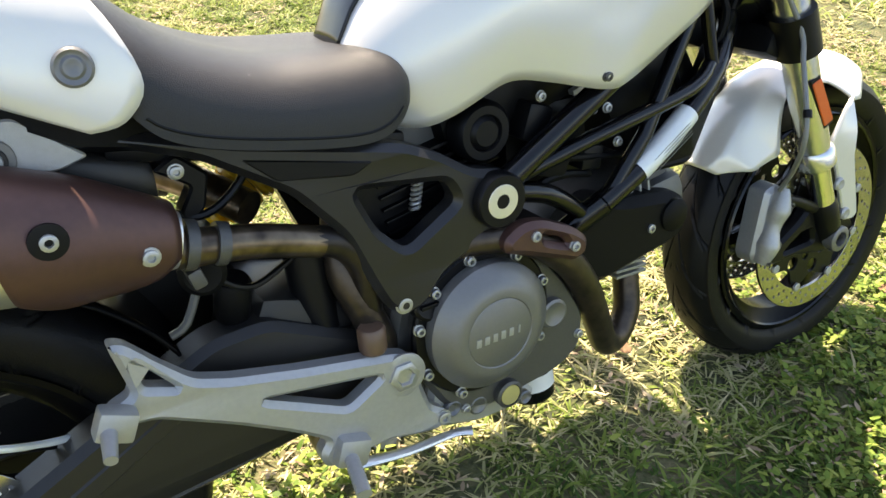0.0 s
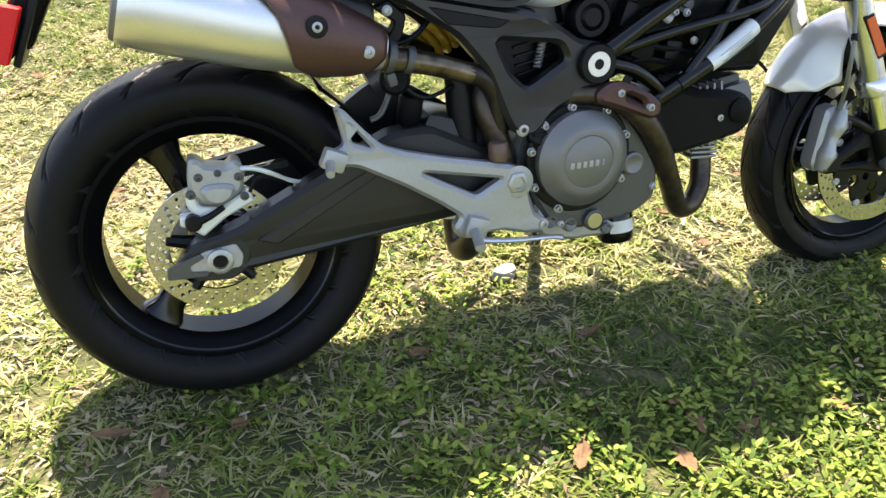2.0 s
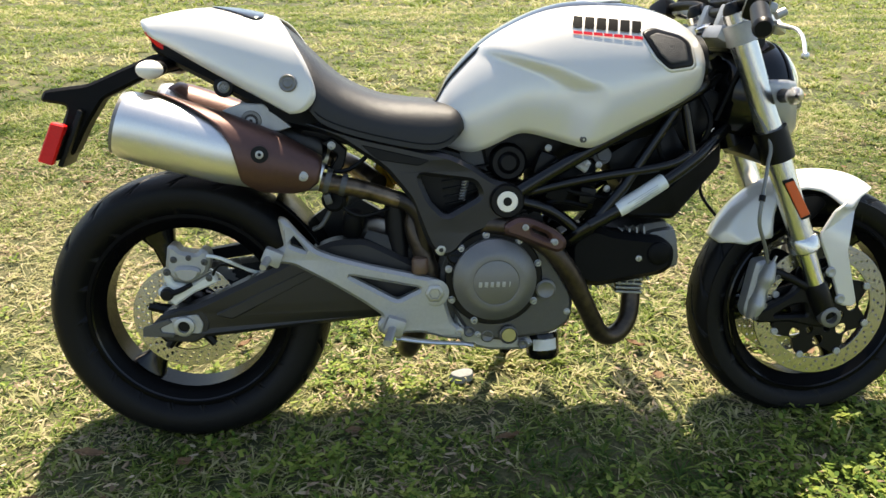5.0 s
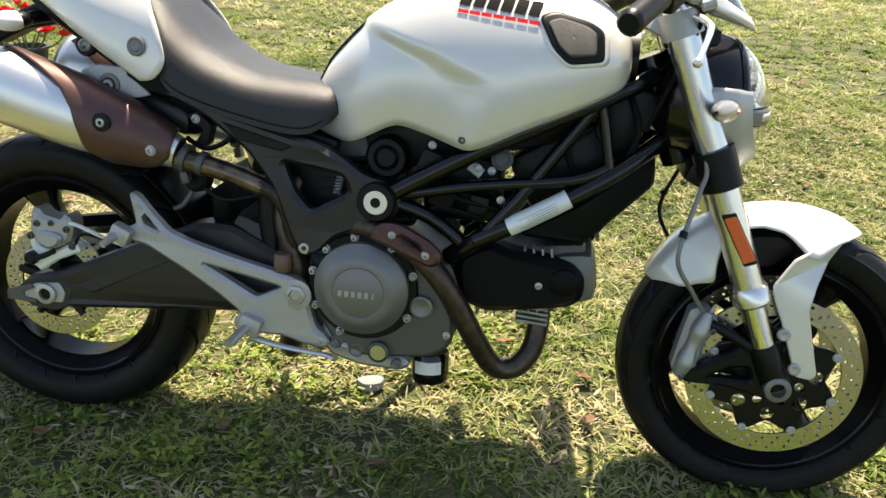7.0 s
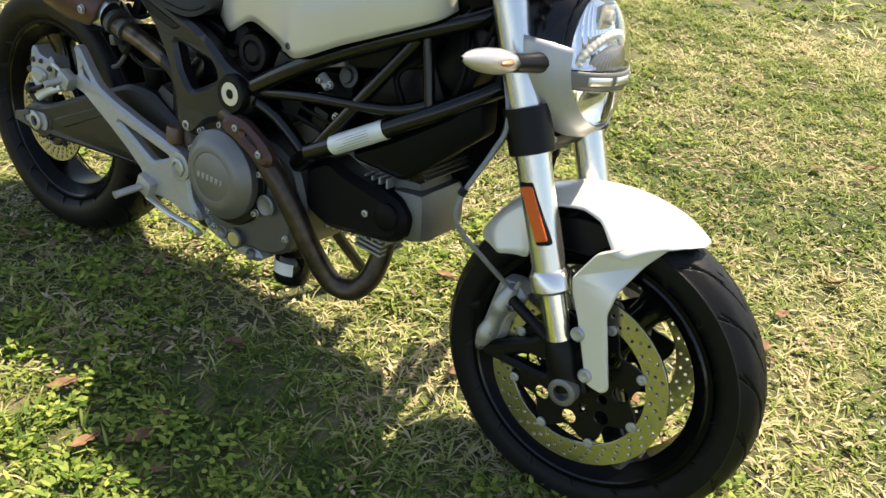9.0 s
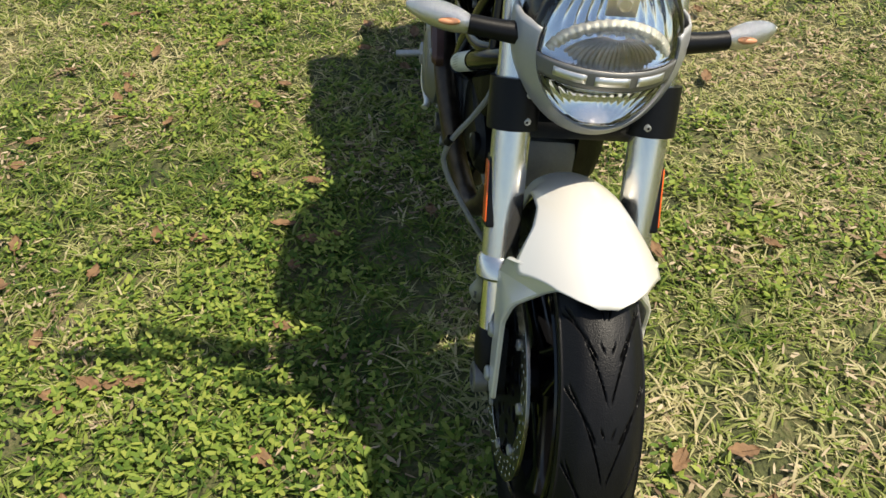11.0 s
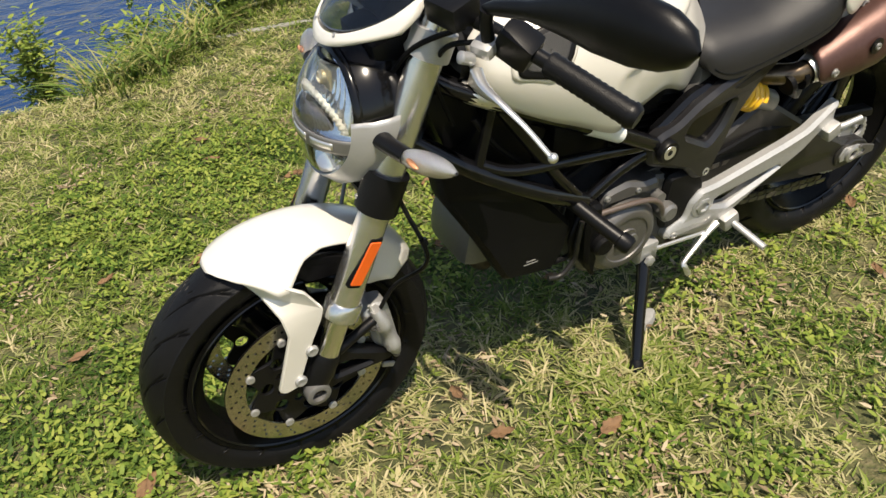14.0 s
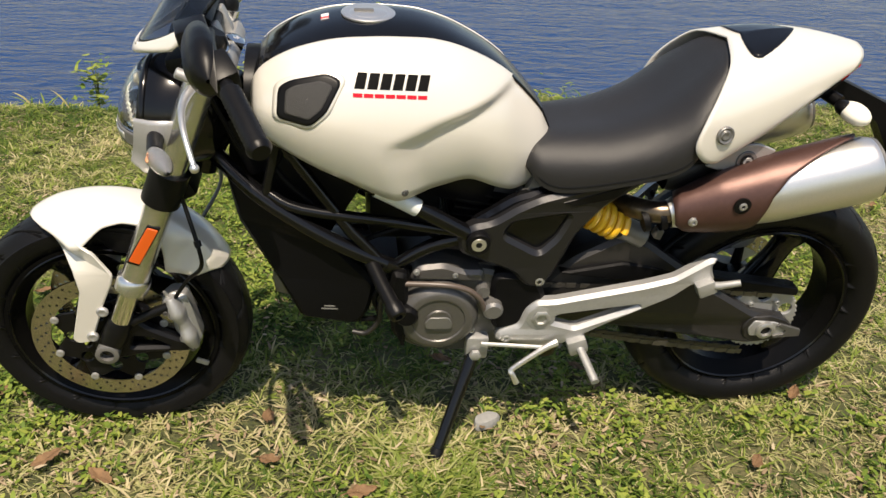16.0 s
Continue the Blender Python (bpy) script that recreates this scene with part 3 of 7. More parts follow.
sp = circle(0.086, 164) * (1 + 0.025 * np.sign(np.sin(41 * np.arange(164) * 2 * np.pi / 164)))[:, None] + (RA[0], RA[2])
hol = [l + (RA[0], RA[2]) for l in ring_holes(0.060, 5, 0.016, 0.2, 14)]
sprocket = part("sprocket", Geo().plate([sp, *hol], 0.082, 0.090, 0.001), ALLOY, rear_wheel, "large alloy rear sprocket with five round windows")
for a in np.arange(5) * 72 + 50:
    part("sprocket_nut", Geo().bolt((RA[0] + 0.052 * math.cos(radians(a)), 0.09, RA[2] + 0.052 * math.sin(radians(a))), (0, 1, 0), 0.006, 0.008), BOLT, rear_wheel)

# swing arm
arm_r = rounded([(-0.775, 0.292), (-0.77, 0.352), (-0.69, 0.368), (-0.49, 0.458), (-0.40, 0.497), (-0.33, 0.497), (-0.20, 0.43), (-0.17, 0.36), (-0.24, 0.325), (-0.36, 0.315), (-0.68, 0.292)], 0.018)
flare = lambda x, z: -0.028 * np.clip((-0.30 - x) / 0.35, 0, 1) + 0.028
g = Geo().plate([arm_r], -0.070, -0.120, 0.010, lambda x, z: flare(x, z) * 0.7)
swing = part("swing_arm", g, SWING, bike, "dark grey cast aluminium swing arm")
arm_l = rounded([(-0.775, 0.282), (-0.775, 0.345), (-0.69, 0.362), (-0.56, 0.44), (-0.40, 0.55), (-0.35, 0.56), (-0.25, 0.50), (-0.17, 0.42), (-0.17, 0.36), (-0.28, 0.325), (-0.42, 0.31), (-0.70, 0.272)], 0.018)
part("swing_arm_left", Geo().plate([arm_l], 0.085, 0.118, 0.010, lambda x, z: -flare(x, z)), SWING, swing)
part("cross_beam", Geo().box((-0.29, 0, 0.43), (0.14, 0.17, 0.15), 0.03, (0, 20, 0)), SWING, swing)
ridge = rounded([(-0.655, 0.345), (-0.47, 0.432), (-0.40, 0.455), (-0.40, 0.440), (-0.62, 0.332)], 0.006)
part("casting_rib", Geo().plate([ridge], -0.09, -0.1225, 0.003, lambda x, z: flare(x, z) * 0.7), SWING, swing)
hug = []
for a in np.linspace(radians(14), radians(52), 13):
    rr = 0.327
    hug.append([(RA[0] + rr * math.cos(a) * 1.0, y, RA[2] + (rr - 0.6 * abs(y) ** 1.6) * math.sin(a)) for y in np.linspace(-0.085, 0.085, 11)])
mud = part("hugger", Geo().grid(np.array(hug)), RIM, bike, "black plastic rear hugger", thick=0.004)
part("chain_guard", Geo().plate([rounded([(-0.22, 0.475), (-0.36, 0.50), (-0.60, 0.455), (-0.78, 0.425), (-0.785, 0.40), (-0.60, 0.425), (-0.34, 0.455)], 0.01)], 0.075, 0.104, 0.004), PLASTIC, swing, "black plastic chain guard")

# chain: plates and rollers as one run
g = Geo()
run = smooth([(-0.725, 0.086, 0.398), (-0.45, 0.086, 0.424), (-0.19, 0.086, 0.437), (-0.135, 0.086, 0.41), (-0.12, 0.086, 0.37), (-0.15, 0.086, 0.335), (-0.45, 0.086, 0.27), (-0.725, 0.086, 0.226)], 12)
seg = np.r_[0, np.cumsum(np.linalg.norm(np.diff(run, axis=0), axis=1))]
at = np.arange(0, seg[-1] - 0.016, 0.016)
nodes = np.stack([np.interp(at, seg, run[:, k]) for k in range(3)], -1)
for i in range(len(nodes) - 1):
    a, b = nodes[i], nodes[i + 1]
    ang = math.degrees(math.atan2(b[2] - a[2], b[0] - a[0]))
    o = 0.0085 if i % 2 else 0.0062
    for s in (-1, 1):
        g.box(((a + b) / 2) + np.array((0, s * o, 0)), (0.021, 0.002, 0.012), 0, (0, -ang, 0))
part("drive_chain", g, CHAIN, bike, "oily steel drive chain")

# rear axle
adj = rounded([(-0.792, 0.322), (-0.769, 0.345), (-0.729, 0.358), (-0.681, 0.356), (-0.667, 0.325), (-0.676, 0.296), (-0.704, 0.282), (-0.762, 0.288)], 0.008)
inner = rounded([(-0.785, 0.322), (-0.743, 0.341), (-0.691, 0.347), (-0.680, 0.324), (-0.687, 0.304), (-0.770, 0.302)], 0.006)
ax1, ax2 = both("axle_plate", Geo().plate([adj], -0.100, -0.119, 0.003), SWING, bike, "dark axle recess of the swing arm")
for side, pl in ((-1, ax1), (1, ax2)):
    part("adjuster_plate", Geo().plate([inner, circle(0.015, 20) + (-0.722, 0.320)], side * 0.118, side * 0.1225, 0.0015), ALLOY, pl, "silver chain adjuster plate")
    nut = Geo().lathe([(0, 0.022), (0.008, 0.022), (0.010, 0.019), (0.010, 0.013), (0.000, 0.012), (0.000, 1e-6)], (-0.720, side * 0.121, 0.322), (0, side, 0), 6 * 4)
    part("axle_nut", nut, BOLT, pl)
    part("axle_bore", Geo().lathe([(0, 0.0125), (0.003, 0.0125), (0.003, 1e-6)], (-0.720, side * 0.121, 0.322), (0, side, 0), 20), BLACK_SATIN, pl)
    slide = [rounded([(-0.808, 0.302), (-0.806, 0.322), (-0.752, 0.340), (-0.744, 0.332), (-0.770, 0.320), (-0.768, 0.310), (-0.740, 0.306), (-0.744, 0.298)], 0.003)]
    part("adjuster_slider", Geo().plate(slide, side * 0.121, side * 0.1265, 0.0015), CASE, pl)

# rear caliper
cal_out = rounded([(-0.744, 0.498), (-0.728, 0.496), (-0.720, 0.484), (-0.684, 0.477), (-0.676, 0.489), (-0.662, 0.483), (-0.658, 0.462), (-0.666, 0.434), (-0.684, 0.424), (-0.703, 0.414), (-0.730, 0.418), (-0.745, 0.430), (-0.752, 0.450)], 0.007)
cal = part("rear_caliper", Geo().plate([cal_out], -0.070, -0.114, 0.007), ALLOY, bike, "silver rear brake caliper")
lobe = rounded([(-0.735, 0.446), (-0.728, 0.424), (-0.704, 0.416), (-0.684, 0.426), (-0.676, 0.444), (-0.690, 0.452), (-0.722, 0.454)], 0.012)
part("piston_housing", Geo().plate([lobe], -0.110, -0.125, 0.006), ALLOY, cal)
brk = rounded([(-0.754, 0.446), (-0.759, 0.420), (-0.749, 0.402), (-0.772, 0.402), (-0.774, 0.385), (-0.758, 0.379), (-0.739, 0.362), (-0.699, 0.390), (-0.648, 0.412), (-0.656, 0.432), (-0.672, 0.426), (-0.703, 0.409), (-0.738, 0.415), (-0.744, 0.440)], 0.005)
part("caliper_bracket", Geo().plate([brk], -0.085, -0.108, 0.004), STICKER, cal, "pale caliper bracket")
for x, y, z, r in ((-0.733, -0.113, 0.467, 0.006), (-0.702, -0.113, 0.470, 0.005), (-0.670, -0.113, 0.460, 0.006), (-0.749, -0.113, 0.440, 0.0065), (-0.664, -0.107, 0.423, 0.006)):
    part("caliper_bolt", Geo().bolt((x, y, z), r=r), CASE, cal)
part("slide_boot", Geo().lathe([(0, 0.014), (0.014, 0.014), (0.018, 0.010), (0.018, 1e-6)], (-0.752, -0.105, 0.392), (0, -1, 0), 18), BLACK_SATIN, cal)
part("slide_boot", Geo().tube([(-0.752, -0.116, 0.392), (-0.728, -0.116, 0.398), (-0.70, -0.114, 0.412)], (0.008, 0.006, 0.005), 8, 3), BLACK_SATIN, cal)
part("brake_hose", Geo().tube([(-0.668, -0.108, 0.472), (-0.645, -0.112, 0.470), (-0.615, -0.105, 0.455), (-0.59, -0.085, 0.435), (-0.56, -0.07, 0.42)], 0.0042, 8, 6), STICKER, cal, "pale brake hose")
part("sensor_wire", Geo().tube([(-0.655, -0.11, 0.43), (-0.64, -0.112, 0.452), (-0.61, -0.10, 0.445), (-0.58, -0.075, 0.42)], 0.0032, 8, 6), BLACK_SATIN, cal)

# footrest hangers
hang = rounded([(-0.508, 0.562), (-0.492, 0.557), (-0.463, 0.522), (-0.433, 0.490), (-0.395, 0.474), (-0.315, 0.450), (-0.201, 0.421), (-0.174, 0.411), (-0.158, 0.388), (-0.160, 0.363), (-0.147, 0.318), (-0.126, 0.304), (-0.118, 0.288), (-0.136, 0.276), (-0.165, 0.281), (-0.215, 0.297), (-0.255, 0.297), (-0.280, 0.292), (-0.305, 0.300), (-0.310, 0.322), (-0.295, 0.338), (-0.341, 0.374), (-0.402, 0.415), (-0.479, 0.460), (-0.521, 0.466), (-0.525, 0.488), (-0.496, 0.498), (-0.503, 0.535)], 0.010)
tri1 = rounded([(-0.488, 0.538), (-0.452, 0.489), (-0.484, 0.502)], 0.005)
tri2 = rounded([(-0.368, 0.433), (-0.213, 0.397), (-0.264, 0.372)], 0.009)
lean_in = lambda x, z: 0.018 * np.clip((-0.15 - x) / 0.3, 0, 1) * -1
hgeo = Geo().plate([hang, tri1, tri2], -0.118, -0.142, 0.007, lean_in)
hang_l = rounded([(-0.540, 0.545), (-0.522, 0.546), (-0.455, 0.498), (-0.395, 0.478), (-0.215, 0.432), (-0.172, 0.428), (-0.150, 0.405), (-0.140, 0.365), (-0.095, 0.345), (-0.092, 0.322), (-0.130, 0.312), (-0.200, 0.298), (-0.262, 0.318), (-0.285, 0.338), (-0.33, 0.368), (-0.462, 0.446), (-0.50, 0.480), (-0.525, 0.474), (-0.545, 0.488), (-0.535, 0.508), (-0.530, 0.528)], 0.010)
tri_l = rounded([(-0.395, 0.424), (-0.225, 0.392), (-0.205, 0.376), (-0.262, 0.360)], 0.008)
hr = part("footrest_hanger", hgeo, ALLOY, bike, "silver cast footrest hanger")
hl = part("footrest_hanger", Geo().plate([hang_l, tri_l], 0.118, 0.142, 0.008, lambda x, z: -lean_in(x, z)), ALLOY, bike, "silver cast footrest hanger")
for side, h in ((-1, hr), (1, hl)):
    part("pivot_bolt", Geo().lathe([(0, 0.021), (0.006, 0.021), (0.008, 0.018), (0.008, 0.013), (0.004, 0.011), (0.004, 1e-6)], (-0.185, side * 0.142, 0.386), (0, side, 0), 6), BOLT, h, "large polished hexagon bolt")
    part("pivot_washer", Geo().lathe([(0, 0.031), (0.004, 0.031), (0.005, 0.028), (0.005, 0.02)], (-0.185, side * 0.140, 0.386), (0, side, 0), 28), ALLOY, h)
    part("passenger_mount", Geo().box((-0.520, side * 0.168, 0.482), (0.040, 0.026, 0.034), 0.006, (0, 25, 0)), ALLOY, h)
    g = Geo().tube([(-0.527, side * 0.165, 0.482), (-0.545, side * 0.180, 0.494), (-0.580, side * 0.192, 0.510)] if side > 0 else [(-0.527, -0.165, 0.482), (-0.530, -0.185, 0.478), (-0.535, -0.212, 0.472)], (0.010, 0.0085, 0.007), 10)
    part("passenger_peg", g, ALLOY, h)
    rp = ((-0.275, 0.150, 0.318), (-0.285, 0.21, 0.305), (-0.292, 0.250, 0.297)) if side > 0 else ((-0.275, -0.150, 0.318), (-0.283, -0.19, 0.311), (-0.289, -0.222, 0.305))
    part("rider_mount", Geo().box((-0.272, side * 0.150, 0.318), (0.044, 0.034, 0.040), 0.008, (0, 20, 0)), ALLOY, h)
    run = [np.array(rp[0]) + k * (np.array(rp[2]) - np.array(rp[0])) for k in np.linspace(0, 1, 28)]
    g = Geo().tube(run, [0.0100 if i % 2 else 0.0088 for i in range(28)], 12, flat=0.8)
    part("rider_peg", g, ALLOY, h, "ridged folding footpeg")
    for bx, bz in (((-0.132, 0.295),) if side < 0 else ((-0.115, 0.330),)):
        part("hanger_bolt", Geo().bolt((bx, side * 0.14, bz), (0, side, 0), 0.009), BOLT, h)
# brake pedal and gear lever
part("brake_pedal", Geo().tube([(-0.270, -0.150, 0.290), (-0.20, -0.156, 0.280), (-0.125, -0.152, 0.272), (-0.10, -0.16, 0.270)], (0.010, 0.008, 0.007, 0.009), 10, 4, flat=0.6), SILVER, hr, "silver brake pedal")
part("gear_lever", Geo().tube([(-0.225, 0.160, 0.332), (-0.195, 0.165, 0.318), (-0.130, 0.176, 0.272), (-0.130, 0.182, 0.262), (-0.140, 0.186, 0.240)], (0.009, 0.007, 0.006, 0.006, 0.007), 8, 4), SILVER, hl, "silver gear lever")
part("linkage_rod", Geo().tube([(-0.060, 0.150, 0.324), (-0.20, 0.160, 0.318)], 0.0045, 8), SILVER, hl)

# side plates
side_out = rounded([(-0.475, 0.765), (-0.33, 0.722), (-0.150, 0.682), (-0.105, 0.660), (-0.060, 0.628), (-0.015, 0.618), (0.012, 0.590), (0.000, 0.552), (-0.110, 0.505), (-0.140, 0.470), (-0.165, 0.462), (-0.190, 0.478), (-0.205, 0.510), (-0.235, 0.590), (-0.285, 0.652), (-0.375, 0.712), (-0.47, 0.748)], 0.014)
side_tri = rounded([(-0.215, 0.640), (-0.100, 0.625), (-0.085, 0.595), (-0.160, 0.552), (-0.192, 0.585)], 0.012)
splay = lambda x, z: 0.03 * np.clip((-0.15 - x) / 0.3, 0, 1)
sgeo = Geo().plate([side_out, side_tri], -0.112, -0.142, 0.009, splay)
sr, sl = both("side_plate", sgeo, DARK_PLATE, bike, "graphite side plate with a triangular opening")
groove = rounded([(-0.335, 0.705), (-0.19, 0.672), (-0.215, 0.660), (-0.30, 0.672)], 0.006)
both("inset_panel", Geo().plate([groove], -0.12, -0.1435, 0.002, splay), BLACK_SATIN, sr)[1].parent = sl
for side, s in ((-1, sr), (1, sl)):
    k = 1.0 if side < 0 else 0.68
    part("pivot_collar", Geo().lathe([(0, 0.036 * k), (0.016, 0.036 * k), (0.020, 0.033 * k), (0.020, 0.022 * k)], (-0.032, side * 0.136, 0.585), (0, side, 0), 36), BLACK_SATIN, s)
    part("pivot_cap", Geo().lathe([(0, 0.023 * k), (0.008, 0.023 * k), (0.0095, 0.0215 * k), (0.0095, 0.0095 * k), (0.006, 0.008 * k), (0.006, 0.0055 * k), (0.003, 1e-6)], (-0.032, side * 0.147, 0.585), (0, side, 0), 28), SILVER, s, "brushed frame bolt cap")
    part("plate_bolt", Geo().bolt((-0.170, side * 0.135, 0.480), (0, side, 0), 0.010), BOLT, s)

# trellis frame
g = Geo()
TU = 0.0165
for y in (-1, 1):
    P = lambda x, yy, z: (x, y * yy, z)
    g.tube([P(-0.03, 0.128, 0.585), P(0.12, 0.135, 0.676), P(0.25, 0.128, 0.744), P(0.37, 0.095, 0.800), P(0.44, 0.045, 0.832)], TU, 14, 5)
    g.tube([P(-0.02, 0.122, 0.590), P(0.14, 0.132, 0.626), P(0.31, 0.125, 0.650), P(0.37, 0.105, 0.672)], 0.011, 12, 4)
    g.tube([P(0.150, 0.130, 0.520), P(0.22, 0.132, 0.606), P(0.338, 0.105, 0.775)], 0.012, 12)
    g.tube([P(0.150, 0.130, 0.525), P(0.255, 0.132, 0.584), P(0.38, 0.105, 0.660), P(0.47, 0.045, 0.722)], TU, 14, 5)
    g.tube([P(0.352, 0.102, 0.785), P(0.378, 0.105, 0.665)], 0.010, 12)
    g.tube([P(0.155, 0.128, 0.525), P(0.13, 0.115, 0.505), P(0.10, 0.10, 0.48)], 0.018, 12)
    g.tube([P(-0.03, 0.12, 0.585), P(0.06, 0.12, 0.560), P(0.135, 0.115, 0.505)], (0.016, 0.014, 0.012), 12, 4)
g.tube([(0.509, 0, 0.68), (0.427, 0, 0.865)], 0.034, 24)
g.tube([(-0.03, -0.12, 0.585), (-0.03, 0.12, 0.585)], 0.014, 12)
frame_ob = part("trellis_frame", g, BLACK_GLOSS, bike, "gloss black tubular steel trellis frame")
# stickers on the lower tubes
for y, pts, lo, hi in ((-1, [(0.150, 0.130, 0.525), (0.255, 0.132, 0.584), (0.38, 0.105, 0.660), (0.47, 0.045, 0.722)], 0.208, 0.313), (1, [(-0.03, 0.128, 0.585), (0.12, 0.135, 0.676), (0.25, 0.128, 0.744), (0.37, 0.095, 0.800)], 0.088, 0.178)):
    q = smooth(pts, 16) * (1, y, 1)
    q = q[(q[:, 0] > lo) & (q[:, 0] < hi)]
    part("tube_sticker", Geo().tube(q, TU + 0.0012, 16, cap=False), STICKER, frame_ob, "silver printed sticker round the frame tube")
s = Geo().tube([(0.330, 0.1085, 0.7835), (0.372, 0.0935, 0.801), (0.400, 0.0735, 0.8145)], TU + 0.001, 14, 3, cap=False)
part("tube_sticker", s, SILVER, frame_ob, "silver plate wrapped round the frame tube")
g = Geo()
for i in range(5):
    k = (np.array((0.222, -0.150, 0.561)) + (np.array((0.300, -0.150, 0.609)) - np.array((0.222, -0.150, 0.561))) * 0.5)
    g.box(k + (0.0035 * (i - 2) * -0.5, 0, 0.0042 * (i - 2)), (0.075, 0.0006, 0.0007), 0, (0, -31.5, 0))
part("sticker_print", g, CABLE, frame_ob)

# engine
g = Geo().plate([rounded([(-0.165, 0.47), (-0.09, 0.50), (0.03, 0.50), (0.10, 0.47), (0.13, 0.40), (0.125, 0.33), (0.10, 0.285), (0.02, 0.262), (-0.10, 0.262), (-0.16, 0.30), (-0.19, 0.38)], 0.02)], 0.095, -0.105, 0.010)
engine = part("engine", g, CASE, bike, "grey air-cooled V-twin engine")
g = Geo().plate([rounded([(-0.155, 0.44), (-0.125, 0.485), (-0.02, 0.502), (0.045, 0.485), (0.085, 0.43), (0.122, 0.365), (0.118, 0.305), (0.075, 0.278), (-0.05, 0.264), (-0.115, 0.29), (-0.150, 0.35)], 0.02)], -0.10, -0.128, 0.008)
part("side_case", g, CASE, engine)
part("clutch_cover", Geo().lathe([(0, 0.090), (0.026, 0.090), (0.029, 0.087), (0.042, 0.072), (0.0465, 0.064), (0.048, 0.058), (0.048, 0.050), (0.0468, 0.0485), (0.0482, 0.046), (0.0482, 1e-6)], (-0.056, -0.126, 0.414), (0, -1, 0), 64), CASE_LIGHT, engine, "round grey clutch cover")
part("cover_flange", Geo().lathe([(0, 0.106), (0.006, 0.106), (0.009, 0.103), (0.009, 0.088)], (-0.056, -0.126, 0.413), (0, -1, 0), 56), BLACK_SATIN, engine, "black flange round the clutch cover")
g = Geo()
for i, w in enumerate((0.0075, 0.0075, 0.007, 0.0075, 0.007, 0.003)):
    g.box((-0.090 + i * 0.0125, -0.1745, 0.411), (w, 0.0012, 0.0115), 0.0004, (0, 6, 0))
part("cover_lettering", g, ALLOY, engine, "row of small raised bars")
for a in (100, 58, 20, 330, 245, 205, 165, 135):
    part("cover_bolt", Geo().bolt((-0.056 + 0.101 * math.cos(radians(a)), -0.133, 0.410 + 0.101 * math.sin(radians(a))), r=0.0065, h=0.01), BOLT, engine)
for x, z in ((0.075, 0.46), (0.105, 0.40), (0.108, 0.33), (-0.09, 0.283)):
    part("case_bolt", Geo().bolt((x, -0.128, z), r=0.006), BOLT, engine)
g = Geo().lathe([(0, 0.021), (0.012, 0.021), (0.014, 0.017), (0.010, 0.016), (0.010, 1e-6)], (-0.022, -0.127, 0.283), (0, -1, 0), 28)
part("sight_glass_ring", g, CASE, engine)
part("sight_glass", Geo().lathe([(0, 0.0155), (0.003, 0.0155), (0.004, 1e-6)], (-0.022, -0.1375, 0.283), (0, -1, 0), 24), material("oil_window", (0.42, 0.36, 0.14), 0.15, 0, 0.6), engine, "yellowish oil sight glass")
base = rounded([(-0.135, 0.335), (-0.100, 0.308), (-0.062, 0.300), (-0.030, 0.272), (0.020, 0.270), (0.040, 0.252), (0.020, 0.238), (-0.060, 0.240), (-0.120, 0.256), (-0.145, 0.285)], 0.010)
part("sump_casting", Geo().plate([base], -0.080, -0.120, 0.008), ALLOY, engine, "silver sump casting")
for bx, bz, br in ((-0.108, 0.290, 0.013), (-0.068, 0.278, 0.015), (0.012, 0.256, 0.011)):
    part("sump_boss", Geo().lathe([(0, br), (0.008, br), (0.010, br * 0.8), (0.006, br * 0.45), (0.006, 1e-6)], (bx, -0.119, bz), (0, -1, 0), 20), CASE_LIGHT, engine)
part("filler_cap", Geo().lathe([(0, 0.020), (0.016, 0.020), (0.020, 0.016), (0.020, 1e-6)], (-0.138, -0.120, 0.462), (0, -1, 0.3), 24).box((-0.138, -0.1415, 0.469), (0.026, 0.006, 0.005), 0.001), BLACK_SATIN, engine, "black oil filler cap")
part("drain_hub", Geo().lathe([(0, 0.022), (0.012, 0.022), (0.014, 0.018), (0.010, 0.008), (0.010, 1e-6)], (0.058, -0.126, 0.385), (0, -1, 0), 24), CASE_LIGHT, engine)
part("oil_filter", Geo().lathe([(0, 0.036), (0.004, 0.038), (0.055, 0.038), (0.062, 0.034), (0.062, 1e-6)], (0.068, -0.055, 0.262), (0.05, -0.1, -1), 32), BLACK_GLOSS, engine, "black oil filter with white print")
part("filter_label", Geo().lathe([(0.014, 0.0385), (0.040, 0.0385)], (0.068, -0.055, 0.262), (0.05, -0.1, -1), 14, sector=(-0.75, 0.75)), WHITE_INK, engine)
# left generator cover
gc = (0.036, 0.390)
g = Geo().plate([rounded([(-0.17, 0.46), (-0.05, 0.50), (0.06, 0.50), (0.13, 0.44), (0.135, 0.33), (0.08, 0.285), (-0.08, 0.27), (-0.17, 0.31)], 0.03)], 0.09, 0.118, 0.008)
part("left_case", g, CASE, engine)
part("generator_cover", Geo().lathe([(0, 0.086), (0.018, 0.086), (0.026, 0.080), (0.034, 0.072), (0.036, 0.068), (0.036, 0.056), (0.033, 0.054), (0.033, 0.028), (0.037, 0.026), (0.037, 1e-6)], (gc[0], 0.116, gc[1]), (0, 1, 0), 56), GENERATOR, engine, "round grey generator cover")
